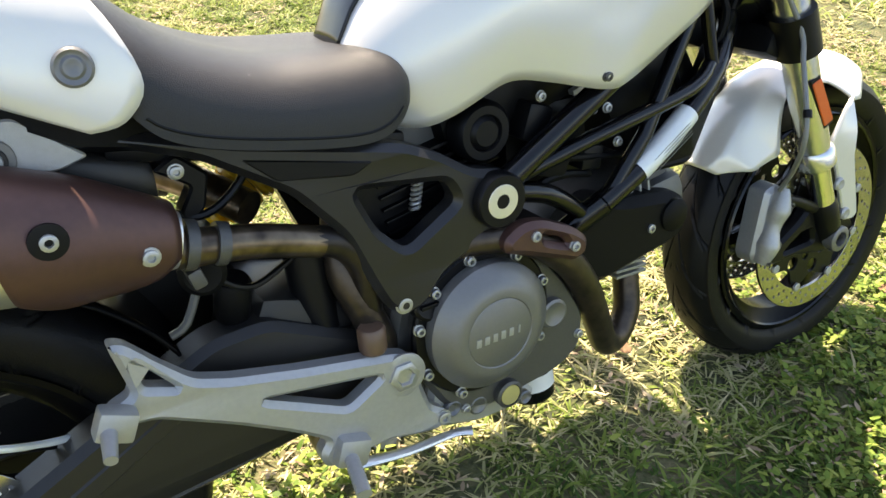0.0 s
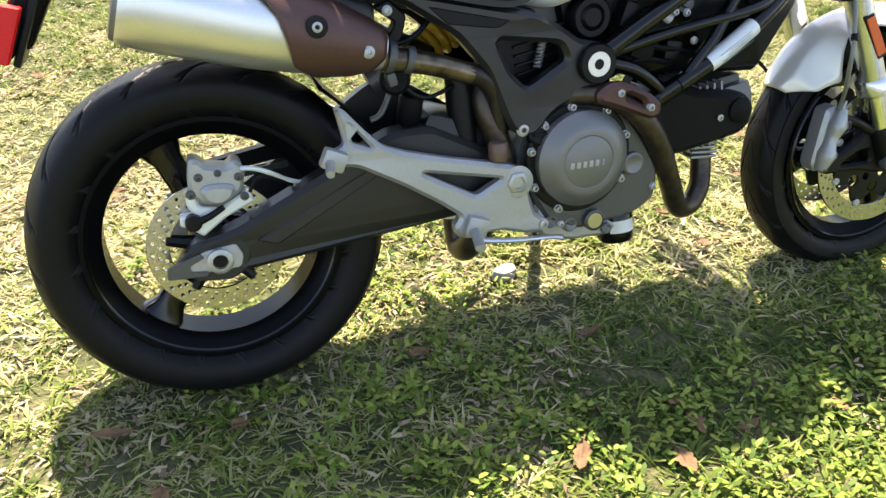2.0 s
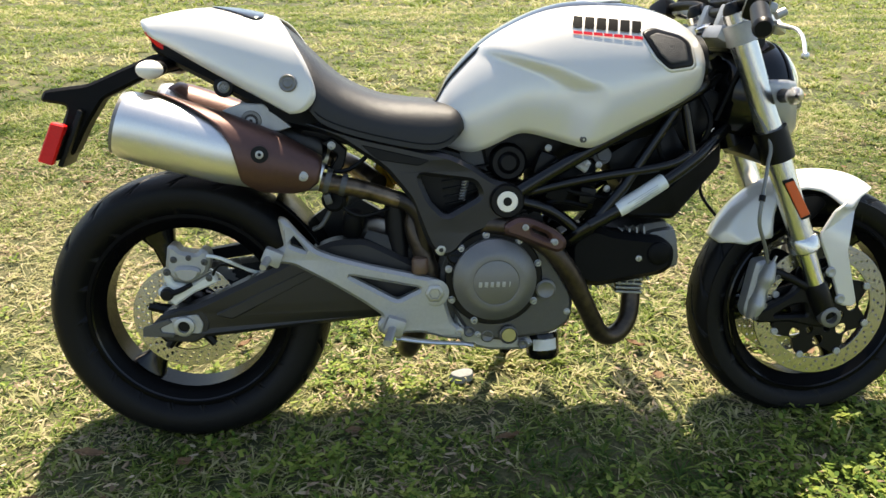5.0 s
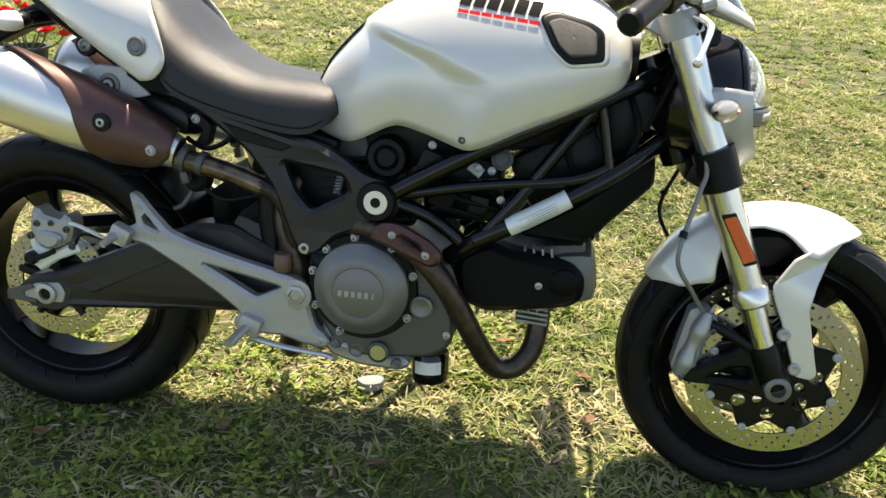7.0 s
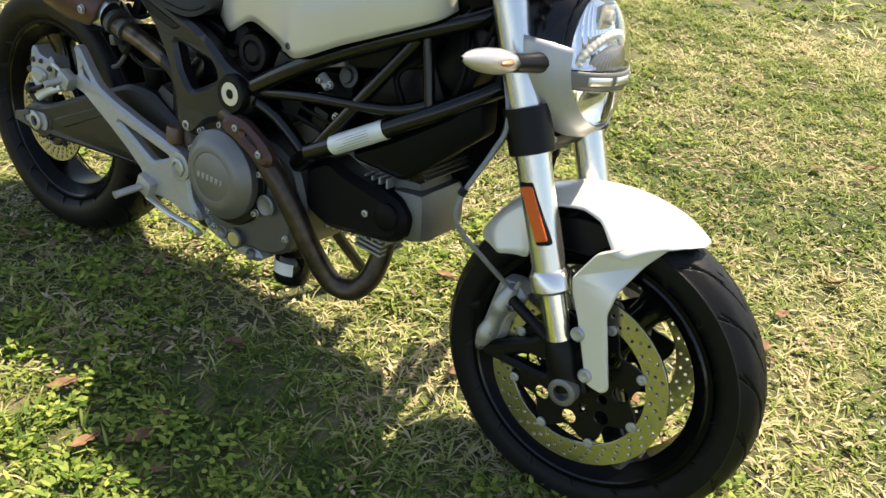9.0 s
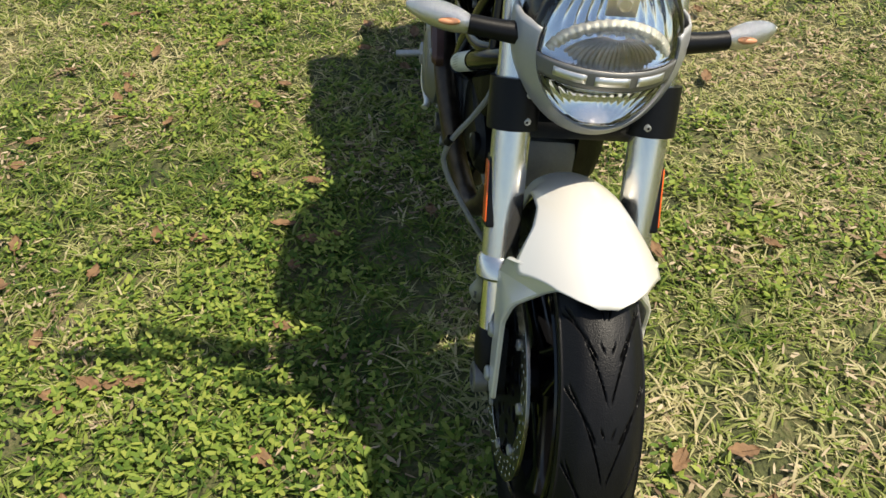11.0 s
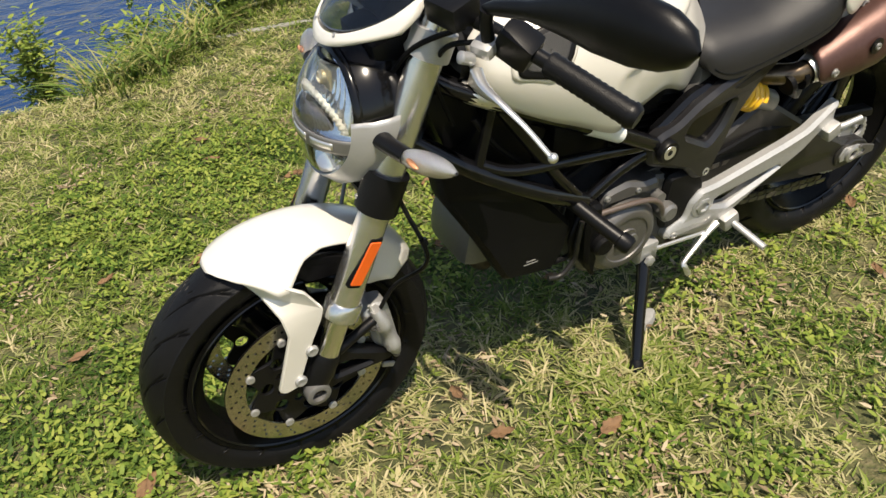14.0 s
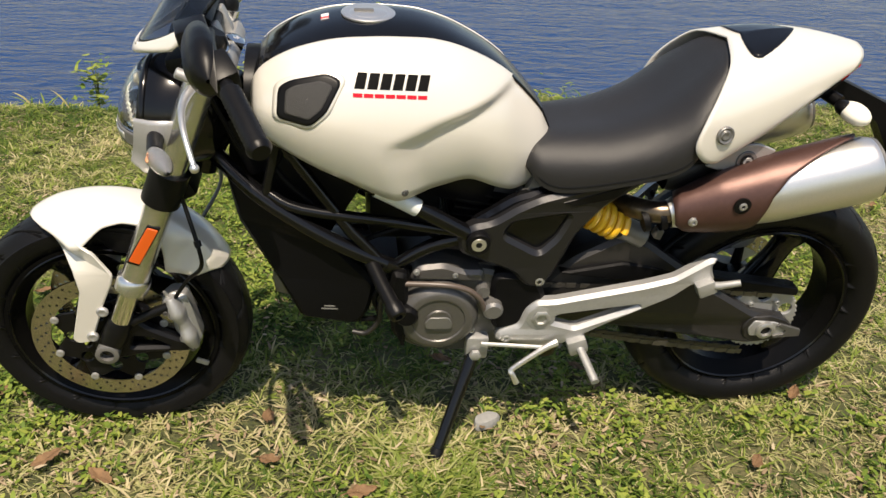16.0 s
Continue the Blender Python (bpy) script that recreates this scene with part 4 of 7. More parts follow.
g = Geo().plate([rounded([(gc[0] - 0.026, gc[1] - 0.018), (gc[0] - 0.030, gc[1] - 0.004), (gc[0] - 0.02, gc[1] + 0.012), (gc[0] + 0.02, gc[1] + 0.012), (gc[0] + 0.030, gc[1] - 0.004), (gc[0] + 0.026, gc[1] - 0.018)], 0.006)], 0.15, 0.1555, 0.001)
part("cover_emblem", g, CASE_LIGHT, engine)
part("water_pump_cap", Geo().lathe([(0, 0.022), (0.03, 0.022), (0.036, 0.016), (0.036, 1e-6)], (-0.078, 0.118, 0.412), (0, 1, 0), 24).lathe([(0, 0.014), (0.02, 0.014), (0.02, 1e-6)], (-0.055, 0.118, 0.452), (0, 1, 0), 20), CASE_LIGHT, engine)
part("engine_tube", Geo().tube([(0.125, 0.135, 0.478), (0.034, 0.150, 0.484), (-0.015, 0.152, 0.474), (-0.045, 0.150, 0.448), (-0.060, 0.145, 0.415)], 0.0062, 10, 5), material("brown_hose", (0.085, 0.065, 0.055), 0.4), engine, "thin brown hose over the generator cover")
part("upper_casting", Geo().plate([rounded([(0.10, 0.478), (0.085, 0.512), (0.03, 0.518), (-0.015, 0.500), (-0.055, 0.500), (-0.06, 0.47)], 0.012)], 0.08, 0.128, 0.008), GENERATOR, engine)
part("sprocket_cover", Geo().plate([rounded([(-0.075, 0.495), (-0.165, 0.490), (-0.195, 0.43), (-0.165, 0.36), (-0.09, 0.34), (-0.070, 0.40)], 0.02)], 0.09, 0.132, 0.010), PLASTIC, engine, "black sprocket cover")
part("front_bracket", Geo().plate([rounded([(0.105, 0.505), (0.135, 0.512), (0.142, 0.46), (0.135, 0.36), (0.105, 0.31), (0.098, 0.40)], 0.010)], 0.10, 0.146, 0.008), PLASTIC, engine, "black bracket beside the generator cover")
part("bracket_knob", Geo().lathe([(0, 0.024), (0.018, 0.024), (0.024, 0.018), (0.024, 1e-6)], (0.104, 0.140, 0.408), (0, 1, 0), 24), PLASTIC, engine)
part("coolant_hose", Geo().tube([(0.150, 0.135, 0.475), (0.158, 0.140, 0.43), (0.160, 0.138, 0.385), (0.185, 0.135, 0.350), (0.215, 0.130, 0.350)], 0.0055, 10, 5), SWING, engine)
for bx, bz in ((0.085, 0.500), (0.005, 0.492), (-0.04, 0.345), (0.11, 0.33)):
    part("case_bolt", Geo().bolt((bx, 0.126, bz), (0, 1, 0), 0.006), BOLT, engine)
# horizontal front cylinder with fins, and its belt cover
g = Geo().box((0.24, 0, 0.445), (0.24, 0.11, 0.11), 0.015, (0, -8, 0))
part("front_cylinder", g, CASE, engine)
for i in range(10):
    x = 0.150 + i * 0.0165
    part("front_fin", Geo().box((x, 0, 0.432 + (x - 0.22) * 0.14), (0.0045, 0.150, 0.128), 0.001, (0, -8, 0)), FIN, engine)
g = Geo().box((0.335, 0, 0.448), (0.088, 0.150, 0.104), 0.030, (0, -8, 0))
part("front_head", g, HEAD_ALLOY, engine, "grey front cylinder head")
for i in range(4):
    part("exhaust_fin", Geo().box((0.264, -0.035, 0.352 + i * 0.010), (0.062, 0.075, 0.005), 0.001, (0, 4, 0)), FIN, engine)
belt = rounded([(0.112, 0.482), (0.172, 0.518), (0.215, 0.500), (0.330, 0.484), (0.358, 0.458), (0.354, 0.415), (0.330, 0.398), (0.175, 0.372), (0.118, 0.395)], 0.022)
bc = part("belt_cover", Geo().plate([belt], -0.050, -0.102, 0.014), PLASTIC, engine, "black plastic timing belt cover")
part("belt_cover_bolt", Geo().bolt((0.272, -0.100, 0.440), r=0.007), BOLT, engine)
part("belt_cover_boss", Geo().lathe([(0, 0.026), (0.008, 0.026), (0.012, 0.02), (0.012, 1e-6)], (0.318, -0.098, 0.450), (0, -1, 0), 28), PLASTIC, engine)
# upright rear cylinder
part("rear_cylinder", Geo().box((-0.065, 0, 0.60), (0.15, 0.12, 0.20), 0.02, (0, -10, 0)), CASE, engine)
for i in range(9):
    z = 0.515 + i * 0.0165
    part("rear_fin", Geo().box((-0.058 - (z - 0.5) * 0.15, 0, z), (0.175, 0.165, 0.0045), 0.001, (0, -10, 0)), BLACK_SATIN, engine)
# airbox, throttle bodies, battery: dark masses added to block the view between the tubes
part("airbox", Geo().box((0.13, 0, 0.72), (0.42, 0.17, 0.11), 0.03, (0, -14, 0)), BLACK_SATIN, bike, "black airbox under the tank")
# added black block that darkens the upper trellis gap, no known part
part("gap_filler_box", Geo().box((0.395, 0, 0.752), (0.085, 0.11, 0.125), 0.012, (0, 22, 0)), BLACK_SATIN, bike, "black filler box added to darken the gap behind the steering head")
part("throttle_body", Geo().box((0.11, 0, 0.60), (0.15, 0.13, 0.13), 0.03), BLACK_SATIN, bike)
part("battery_box", Geo().box((0.30, 0, 0.645), (0.17, 0.13, 0.14), 0.02, (0, -30, 0)), BLACK_SATIN, bike)
g = Geo().lathe([(0, 0.040), (0.020, 0.040), (0.028, 0.034), (0.028, 0.024), (0.024, 0.022), (0.030, 0.016), (0.030, 1e-6)], (-0.024, -0.085, 0.660), (0, -1, 0), 36)
part("camshaft_cap", g, BLACK_SATIN, engine, "round black cap beside the tank's edge")
part("injector_block", Geo().box((0.055, -0.09, 0.655), (0.04, 0.05, 0.05), 0.008, (0, 20, 0)), BLACK_SATIN, engine)
for pts in ([(0.05, -0.10, 0.64), (0.10, -0.11, 0.60), (0.16, -0.105, 0.585), (0.22, -0.10, 0.57)], [(0.02, -0.10, 0.55), (0.08, -0.11, 0.575), (0.15, -0.10, 0.56)], [(0.34, -0.09, 0.74), (0.30, -0.10, 0.70), (0.33, -0.09, 0.62), (0.30, -0.1, 0.56)],
            [(0.40, -0.06, 0.80), (0.42, -0.085, 0.74), (0.40, -0.08, 0.68), (0.36, -0.07, 0.62)], [(0.02, 0.10, 0.55), (0.10, 0.11, 0.60), (0.2, 0.10, 0.56)], [(0.38, 0.09, 0.76), (0.34, 0.10, 0.70), (0.28, 0.10, 0.64)], [(0.14, 0.12, 0.49), (0.17, 0.13, 0.44), (0.16, 0.12, 0.38), (0.22, 0.1, 0.36)]):
    part("wiring_hose", Geo().tube(pts, 0.006, 8, 5), PLASTIC, bike)
for bx, bz in ((0.145, 0.655), (0.02, 0.60), (0.19, 0.60), (0.17, 0.652), (0.06, 0.69)):
    part("fitting_bolt", Geo().bolt((bx, -0.112, bz), r=0.006), BOLT, bike)
part("throttle_cam", Geo().lathe([(0, 0.020), (0.004, 0.020), (0.005, 0.013), (0.012, 0.012), (0.012, 1e-6)], (0.185, -0.080, 0.668), (0, -1, 0.2), 24), CASE, bike, "alloy throttle pulley")
part("cable_bracket", Geo().box((0.155, -0.085, 0.682), (0.05, 0.012, 0.008), 0.002, (0, -18, 0)), ALLOY, bike)
part("injector", Geo().tube([(0.128, -0.09, 0.655), (0.150, -0.09, 0.640)], 0.010, 12), WHITE_INK, bike, "pale plug on the injector")
part("relay", Geo().box((0.085, -0.095, 0.598), (0.045, 0.04, 0.05), 0.006, (0, 24, 0)), PLASTIC, bike)
part("relay", Geo().box((0.150, -0.090, 0.585), (0.035, 0.04, 0.035), 0.005, (0, 10, 0)), BLACK_SATIN, bike)
coil = [(-0.122 + 0.006 * math.cos(k * 2 * np.pi * 9) + 0.012 * k, -0.092 + 0.006 * math.sin(k * 2 * np.pi * 9), 0.578 + 0.055 * k) for k in np.linspace(0, 1, 90)]
part("pedal_spring", Geo().tube(coil, 0.0022, 6), ALLOY, bike, "pale coil seen through the side plate")
part("inner_panel", Geo().plate([rounded([(-0.24, 0.66), (-0.06, 0.64), (-0.06, 0.54), (-0.20, 0.52)], 0.02)], -0.05, -0.075, 0.006), BLACK_SATIN, bike)
# shrouds at the front of the frame
shr = rounded([(0.455, 0.715), (0.463, 0.640), (0.345, 0.528), (0.235, 0.535), (0.230, 0.548), (0.325, 0.604), (0.40, 0.658)], 0.012)
part("lower_shroud", Geo().plate([shr], -0.075, -0.112, 0.008, lambda x, z: 0.05 * np.clip((x - 0.33) / 0.13, 0, 1)), PLASTIC, bike, "black plastic shroud beneath the frame tube")
shl = rounded([(0.455, 0.715), (0.435, 0.60), (0.36, 0.47), (0.318, 0.385), (0.205, 0.362), (0.180, 0.40), (0.165, 0.470), (0.24, 0.56), (0.33, 0.625)], 0.014)
cn = part("canister", Geo().plate([shl], 0.085, 0.128, 0.010, lambda x, z: -0.05 * np.clip((x - 0.33) / 0.13, 0, 1)), PLASTIC, bike, "black plastic vapour canister beside the frame")
part("canister_print", Geo().box((0.262, 0.1285, 0.418), (0.022, 0.001, 0.0025), 0, (0, -4, 0)).box((0.262, 0.1285, 0.411), (0.034, 0.001, 0.0025), 0, (0, -4, 0)), CABLE, cn)
cooler = part("oil_cooler", Geo().box((0.355, 0, 0.565), (0.03, 0.16, 0.08), 0.006, (0, 22, 0)), BLACK_SATIN, bike, "black oil cooler")
for i in range(9):
    part("cooler_fin", Geo().box((0.372 - 0.0035 * i, 0, 0.532 + i * 0.008), (0.006, 0.15, 0.003), 0, (0, 22, 0)), CASE, cooler)

# exhaust
g = Geo().tube([(0.278, -0.035, 0.385), (0.277, -0.045, 0.330), (0.266, -0.060, 0.282), (0.236, -0.072, 0.252), (0.196, -0.088, 0.262), (0.158, -0.112, 0.328), (0.117, -0.132, 0.408), (0.067, -0.144, 0.475), (0.0, -0.140, 0.520), (-0.075, -0.12, 0.530), (-0.14, -0.09, 0.500)], 0.0215, 16, 6)
hdr = part("front_header", g, PIPE, bike, "heat-browned front exhaust pipe")
part("header_flange", Geo().lathe([(-0.006, 0.030), (0.006, 0.030)], (0.278, -0.036, 0.375), (0.02, -0.2, -0.9), 20), CASE, hdr)
shield = rounded([(-0.040, 0.536), (-0.012, 0.553), (0.020, 0.549), (0.072, 0.523), (0.094, 0.502), (0.092, 0.482), (0.072, 0.474), (0.030, 0.492), (-0.015, 0.511), (-0.038, 0.518)], 0.014)
slot = rounded([(0.018, 0.530), (0.050, 0.516), (0.058, 0.504), (0.022, 0.520)], 0.004)
hs = part("header_shield", Geo().plate([shield, slot], -0.150, -0.172, 0.008), BRONZE, hdr, "bronze heat shield on the front pipe")
for bx, bz in ((0.004, 0.533), (0.067, 0.500)):
    part("shield_bolt", Geo().bolt((bx, -0.170, bz), r=0.007), ALLOY, hdr)
g = Geo().tube([(-0.14, -0.02, 0.62), (-0.20, -0.05, 0.60), (-0.225, -0.085, 0.53), (-0.205, -0.10, 0.46), (-0.19, -0.095, 0.40), (-0.21, -0.06, 0.30)], 0.022, 14, 6)
rh = part("rear_header", g, PIPE, bike, "heat-browned rear exhaust pipe")
part("pre_silencer", Geo().tube([(-0.21, -0.06, 0.30), (-0.235, -0.02, 0.225), (-0.24, 0.03, 0.205), (-0.24, 0.05, 0.26)], 0.026, 14, 6), PIPE, rh)
part("elbow", Geo().tube([(-0.203, -0.098, 0.43), (-0.204, -0.104, 0.50), (-0.212, -0.110, 0.545), (-0.240, -0.114, 0.578), (-0.285, -0.117, 0.594), (-0.335, -0.121, 0.610)], 0.0180, 16, 6), ELBOW, rh)
part("inner_pipe", Geo().tube([(-0.262, -0.060, 0.58), (-0.262, -0.064, 0.52), (-0.255, -0.066, 0.45)], 0.026, 18), BLACK_SATIN, rh, "black upright pipe behind the elbow")
part("pedal_fluid_pot", Geo().lathe([(0, 0.016), (0.004, 0.018), (0.03, 0.018), (0.034, 0.015), (0.034, 1e-6)], (-0.215, -0.128, 0.428), (0, 0, 1), 20), material("brown_pot", (0.12, 0.07, 0.045), 0.4), rh, "brown fluid pot beside the swing arm")
g = Geo().tube([(-0.258, -0.115, 0.585), (-0.30, -0.118, 0.600), (-0.345, -0.122, 0.614), (-0.42, -0.128, 0.630)], (0.0185, 0.019, 0.0195, 0.021), 16, 4)
part("link_pipe", g, GOLDPIPE, rh, "straw-tempered link pipe to the silencer")
part("link_pipe_left", Geo().tube([(-0.30, 0.00, 0.60), (-0.345, 0.07, 0.625), (-0.385, 0.118, 0.638), (-0.42, 0.128, 0.643)], 0.0225, 16, 6), GOLDPIPE, rh)
for y in (-1, 1):
    for cx, cz, cr in ((-0.404, 0.630, 0.027), (-0.372, 0.622, 0.0235)):
        part("pipe_clamp", Geo().lathe([(-0.006, cr - 0.003), (-0.006, cr), (0.006, cr), (0.006, cr - 0.003)], (cx, y * 0.126, cz), (-0.95, 0, 0.27), 20), CASE if y < 0 else PLASTIC, rh)
    part("clamp_lug", Geo().box((-0.404, y * 0.128, 0.594), (0.016, 0.022, 0.022), 0.004, (0, -15, 0)), CASE, rh)
part("exhaust_valve", Geo().lathe([(0, 0.022), (0.006, 0.026), (0.030, 0.026), (0.036, 0.020), (0.036, 1e-6)], (-0.388, -0.085, 0.586), (-0.2, -1, 0.1), 24), PLASTIC, rh, "black round exhaust valve housing")
part("valve_cable", Geo().tube([(-0.388, -0.115, 0.586), (-0.36, -0.112, 0.56), (-0.33, -0.10, 0.55), (-0.28, -0.08, 0.56)], 0.004, 8, 5), BLACK_SATIN, rh)
part("valve_arm", Geo().tube([(-0.395, -0.10, 0.578), (-0.42, -0.11, 0.535), (-0.44, -0.11, 0.525)], 0.005, 8, 3), CASE, rh)
# the muffler box and hanger between the silencers
mbox = []
for x, z, w, hh in ((-0.60, 0.735, 0.05, 0.030), (-0.53, 0.722, 0.085, 0.036), (-0.43, 0.694, 0.095, 0.034), (-0.415, 0.690, 0.09, 0.028)):
    mbox.append([(x, w * math.copysign(abs(math.cos(t)) ** 0.5, math.cos(t)), z + hh * math.copysign(abs(math.sin(t)) ** 0.5, math.sin(t))) for t in np.arange(24) * 2 * np.pi / 24])
part("muffler_box", Geo().grid(np.array(mbox), cv=True), SWING, rh, "dark grey box between the silencers")
part("hanger_strap", Geo().plate([rounded([(-0.418, 0.705), (-0.392, 0.718), (-0.362, 0.690), (-0.372, 0.652), (-0.392, 0.640), (-0.400, 0.652), (-0.382, 0.680)], 0.006)], -0.075, -0.098, 0.003), BLACK_SATIN, rh)
part("strap_bolt", Geo().bolt((-0.395, -0.098, 0.700), r=0.007), BOLT, rh)
part("hose_run", Geo().tube([(-0.42, -0.085, 0.66), (-0.38, -0.095, 0.645), (-0.34, -0.09, 0.66), (-0.30, -0.08, 0.70)], 0.005, 8, 5), BLACK_SATIN, rh)
part("brake_fluid_pot", Geo().lathe([(0, 0.020), (0.005, 0.022), (0.05, 0.022), (0.056, 0.018), (0.056, 1e-6)], (-0.36, -0.06, 0.50), (0.1, -0.3, 1), 20), PLASTIC, bike, "black rear fluid pot")

A_F, A_R = np.array((-0.415, -0.130, 0.640)), np.array((-0.800, -0.148, 0.757))
SD = (A_R - A_F) / np.linalg.norm(A_R - A_F)
SU = np.cross(SD, (0, 1.0, 0))
SU *= np.sign(SU[2])
SU /= np.linalg.norm(SU)
SY = np.array((0, -1.0, 0))


def can_radius(s):
    return np.interp(s, [0, 0.03, 0.10, 0.20, 0.34, 0.395, 0.405], [0.028, 0.036, 0.052, 0.062, 0.0655, 0.0635, 0.058])


def can_point(s, th, lift=0.0):
    """On the silencer's skin: s metres from its front end, th from outwards (0) to up (90 degrees)."""
    r = can_radius(s) + lift
    return A_F + SD * np.asarray(s)[..., None] + SY * (0.92 * r * np.cos(th))[..., None] + SU * (1.06 * r * np.sin(th))[..., None]


S_, T_ = np.meshgrid(np.r_[0, np.linspace(0.01, 0.39, 20), 0.40, 0.405], np.arange(40) * 2 * np.pi / 40, indexing="ij")
gcan = Geo().grid(can_point(S_, T_), cv=True)
c_r, c_l = both("silencer", gcan, SILVER, bike, "satin silver silencer with bronze heat shield")
cap = Geo()
S2, T2 = np.meshgrid(np.array([0.400, 0.409, 0.411, 0.408, 0.402, 0.36]), np.arange(40) * 2 * np.pi / 40, indexing="ij")
lid = np.interp(S2[:, :1], [0], [0])
rad = np.array([0.060, 0.058, 0.052, 0.036, 0.030, 0.028])[:, None] - can_radius(S2)
cap.grid(can_point(S2, T2, rad), cv=True)
cap_r, cap_l = both("end_cap", cap, CASE_LIGHT, c_r, "darker silencer end cap")
cap_l.parent = c_l
dark = Geo().grid(can_point(np.full((2, 24), 0.37), np.tile(np.arange(24) * 2 * np.pi / 24, (2, 1)), np.array([[0.028], [0.001]]) - can_radius(0.37)), cv=True)
dk_r, dk_l = both("outlet", dark, BLACK_SATIN, c_r)
dk_l.parent = c_l
tt = np.radians(np.linspace(-62, 200, 52))
rear_edge = np.interp(np.degrees(tt), [-62, -40, -10, 20, 45, 70, 95, 128, 170, 200], [0.11, 0.148, 0.164, 0.186, 0.222, 0.290, 0.370, 0.385, 0.25, 0.14])
front_edge = np.interp(np.degrees(tt), [-62, -45, -10, 30, 80, 128, 200], [0.05, 0.02, 0.003, 0.005, 0.01, 0.02, 0.05])
k = np.linspace(0, 1, 22)[:, None]
SS = front_edge[None] * (1 - k) + rear_edge[None] * k
gsh = Geo().grid(can_point(SS, np.repeat(tt[None], 22, 0), 0.007))
sh_r, sh_l = both("heat_shield", gsh, BRONZE, c_r, "bronze heat shield", thick=0.003)
sh_l.parent = c_l
for y, par in ((-1, c_r), (1, c_l)):
    part("shield_bolt", Geo().bolt((-0.530, y * 0.1935, 0.697), (0, y, 0), 0.008, 0.006), BOLT, par)
    part("shield_bolt", Geo().bolt((-0.449, y * 0.1735, 0.649), (0, y, 0), 0.008, 0.006), BOLT, par)
    part("bolt_washer", Geo().lathe([(0, 0.017), (0.004, 0.017), (0.0045, 0.011)], (-0.530, y * 0.1915, 0.697), (0, y, 0), 24), BLACK_SATIN, par)
    br = rounded([(-0.612, 0.776), (-0.574, 0.791), (-0.526, 0.789), (-0.472, 0.741), (-0.500, 0.733), (-0.556, 0.736)], 0.006)
    part("silencer_bracket", Geo().plate([br], y * 0.112, y * 0.118, 0.002), ALLOY, par, "alloy silencer bracket")
    for br_r, br_h, br_m in ((0.021, 0.005, CASE_LIGHT), (0.014, 0.007, SWING), (0.010, 0.009, ALLOY), (0.005, 0.0095, SWING)):
        part("bracket_mount", Geo().lathe([(0, br_r), (br_h * 0.8, br_r), (br_h, br_r - 0.001), (br_h, 1e-6)], (-0.553, y * 0.117, 0.755), (0, y, 0), 24), br_m, par)

# ---- front end ----
FA = (0.723, 0.001, 0.298)
front_wheel = front("front_wheel", rim(FA, 0.212, 0.046), RIM, bike, "gloss black cast three-spoke front wheel")
# gloss rings added here too, to give the front rim its edge highlights
for s in (-1, 1):
    front("highlight_ring", Geo().lathe([(-0.003, 0.2095), (0.0, 0.2065), (0.003, 0.2095), (0.0, 0.2125)], (FA[0], s * 0.0455, FA[2]), (0, 1, 0), 96, loop=True), BLACK_GLOSS, front_wheel)
for sp_geo in spokes(FA, 0.212, (62, 182, 302), 0.02):
    front("spoke", sp_geo, BLACK_GLOSS, front_wheel)
front("tyre", tyre(FA, 0.287, 0.0545, 0.218, 17), RUBBER, front_wheel, "black road tyre with curved grooves", sharp=50, tidy=False)
for s in (-1, 1):
    d = front("brake_disc", brake_disc((FA[0], s * 0.072, FA[2]), 0.122, 0.160, ((0.151, 30, 0.0030, 0), (0.141, 30, 0.0030, 0.33), (0.131, 30, 0.0030, 0.66)), 0.0), STEEL, front_wheel, "drilled steel front brake disc")
    g = Geo()
    ca = np.arange(128) * 2 * np.pi / 128
    cr = 0.108 + 0.013 * np.cos(8 * (ca - radians(26)))
    ring = [np.c_[cr * np.cos(ca), cr * np.sin(ca)], circle(0.030, 24)] + ring_holes(0.0795, 8, 0.0135, (26 + 22.5) / 45, 16) + ring_holes(0.056, 8, 0.009, 26 / 45, 12)
    g.plate([l + (FA[0], FA[2]) for l in ring], s * 0.066, s * 0.0715, 0.001)
    front("disc_carrier", g, BLACK_SATIN, front_wheel, "black carrier of the brake disc")
    for a in np.arange(8) * 45 + 26:
        g = Geo().lathe([(0, 0.0085), (0.004, 0.0085), (0.005, 0.007), (0.005, 0.003), (0.003, 1e-6)], (FA[0] + 0.1185 * math.cos(radians(a)), s * 0.0735, FA[2] + 0.1185 * math.sin(radians(a))), (0, s, 0), 14)
        front("disc_button", g, ALLOY, front_wheel)
    front("axle_end", Geo().lathe([(0, 0.024), (0.020, 0.024), (0.022, 0.021), (0.022, 0.014), (0.006, 0.013), (0.006, 1e-6)], (FA[0], s * 0.104, FA[2] - 0.005), (0, s, 0), 24), CASE_LIGHT, front_wheel)
front("axle", Geo().tube([(FA[0], -0.104, FA[2] - 0.004), (FA[0], 0.104, FA[2] - 0.004)], 0.016, 16), BLACK_SATIN, front_wheel)
front("balance_weight", Geo().box((0.725 + 0.196 * math.cos(radians(205)), 0.052, 0.288 + 0.196 * math.sin(radians(205))), (0.012, 0.006, 0.028), 0.002, (0, 65, 0)), ALLOY, front_wheel)


def leg(z, y=0.100):
    return np.array((0.488 + (0.865 - z) * 0.405, y, z))


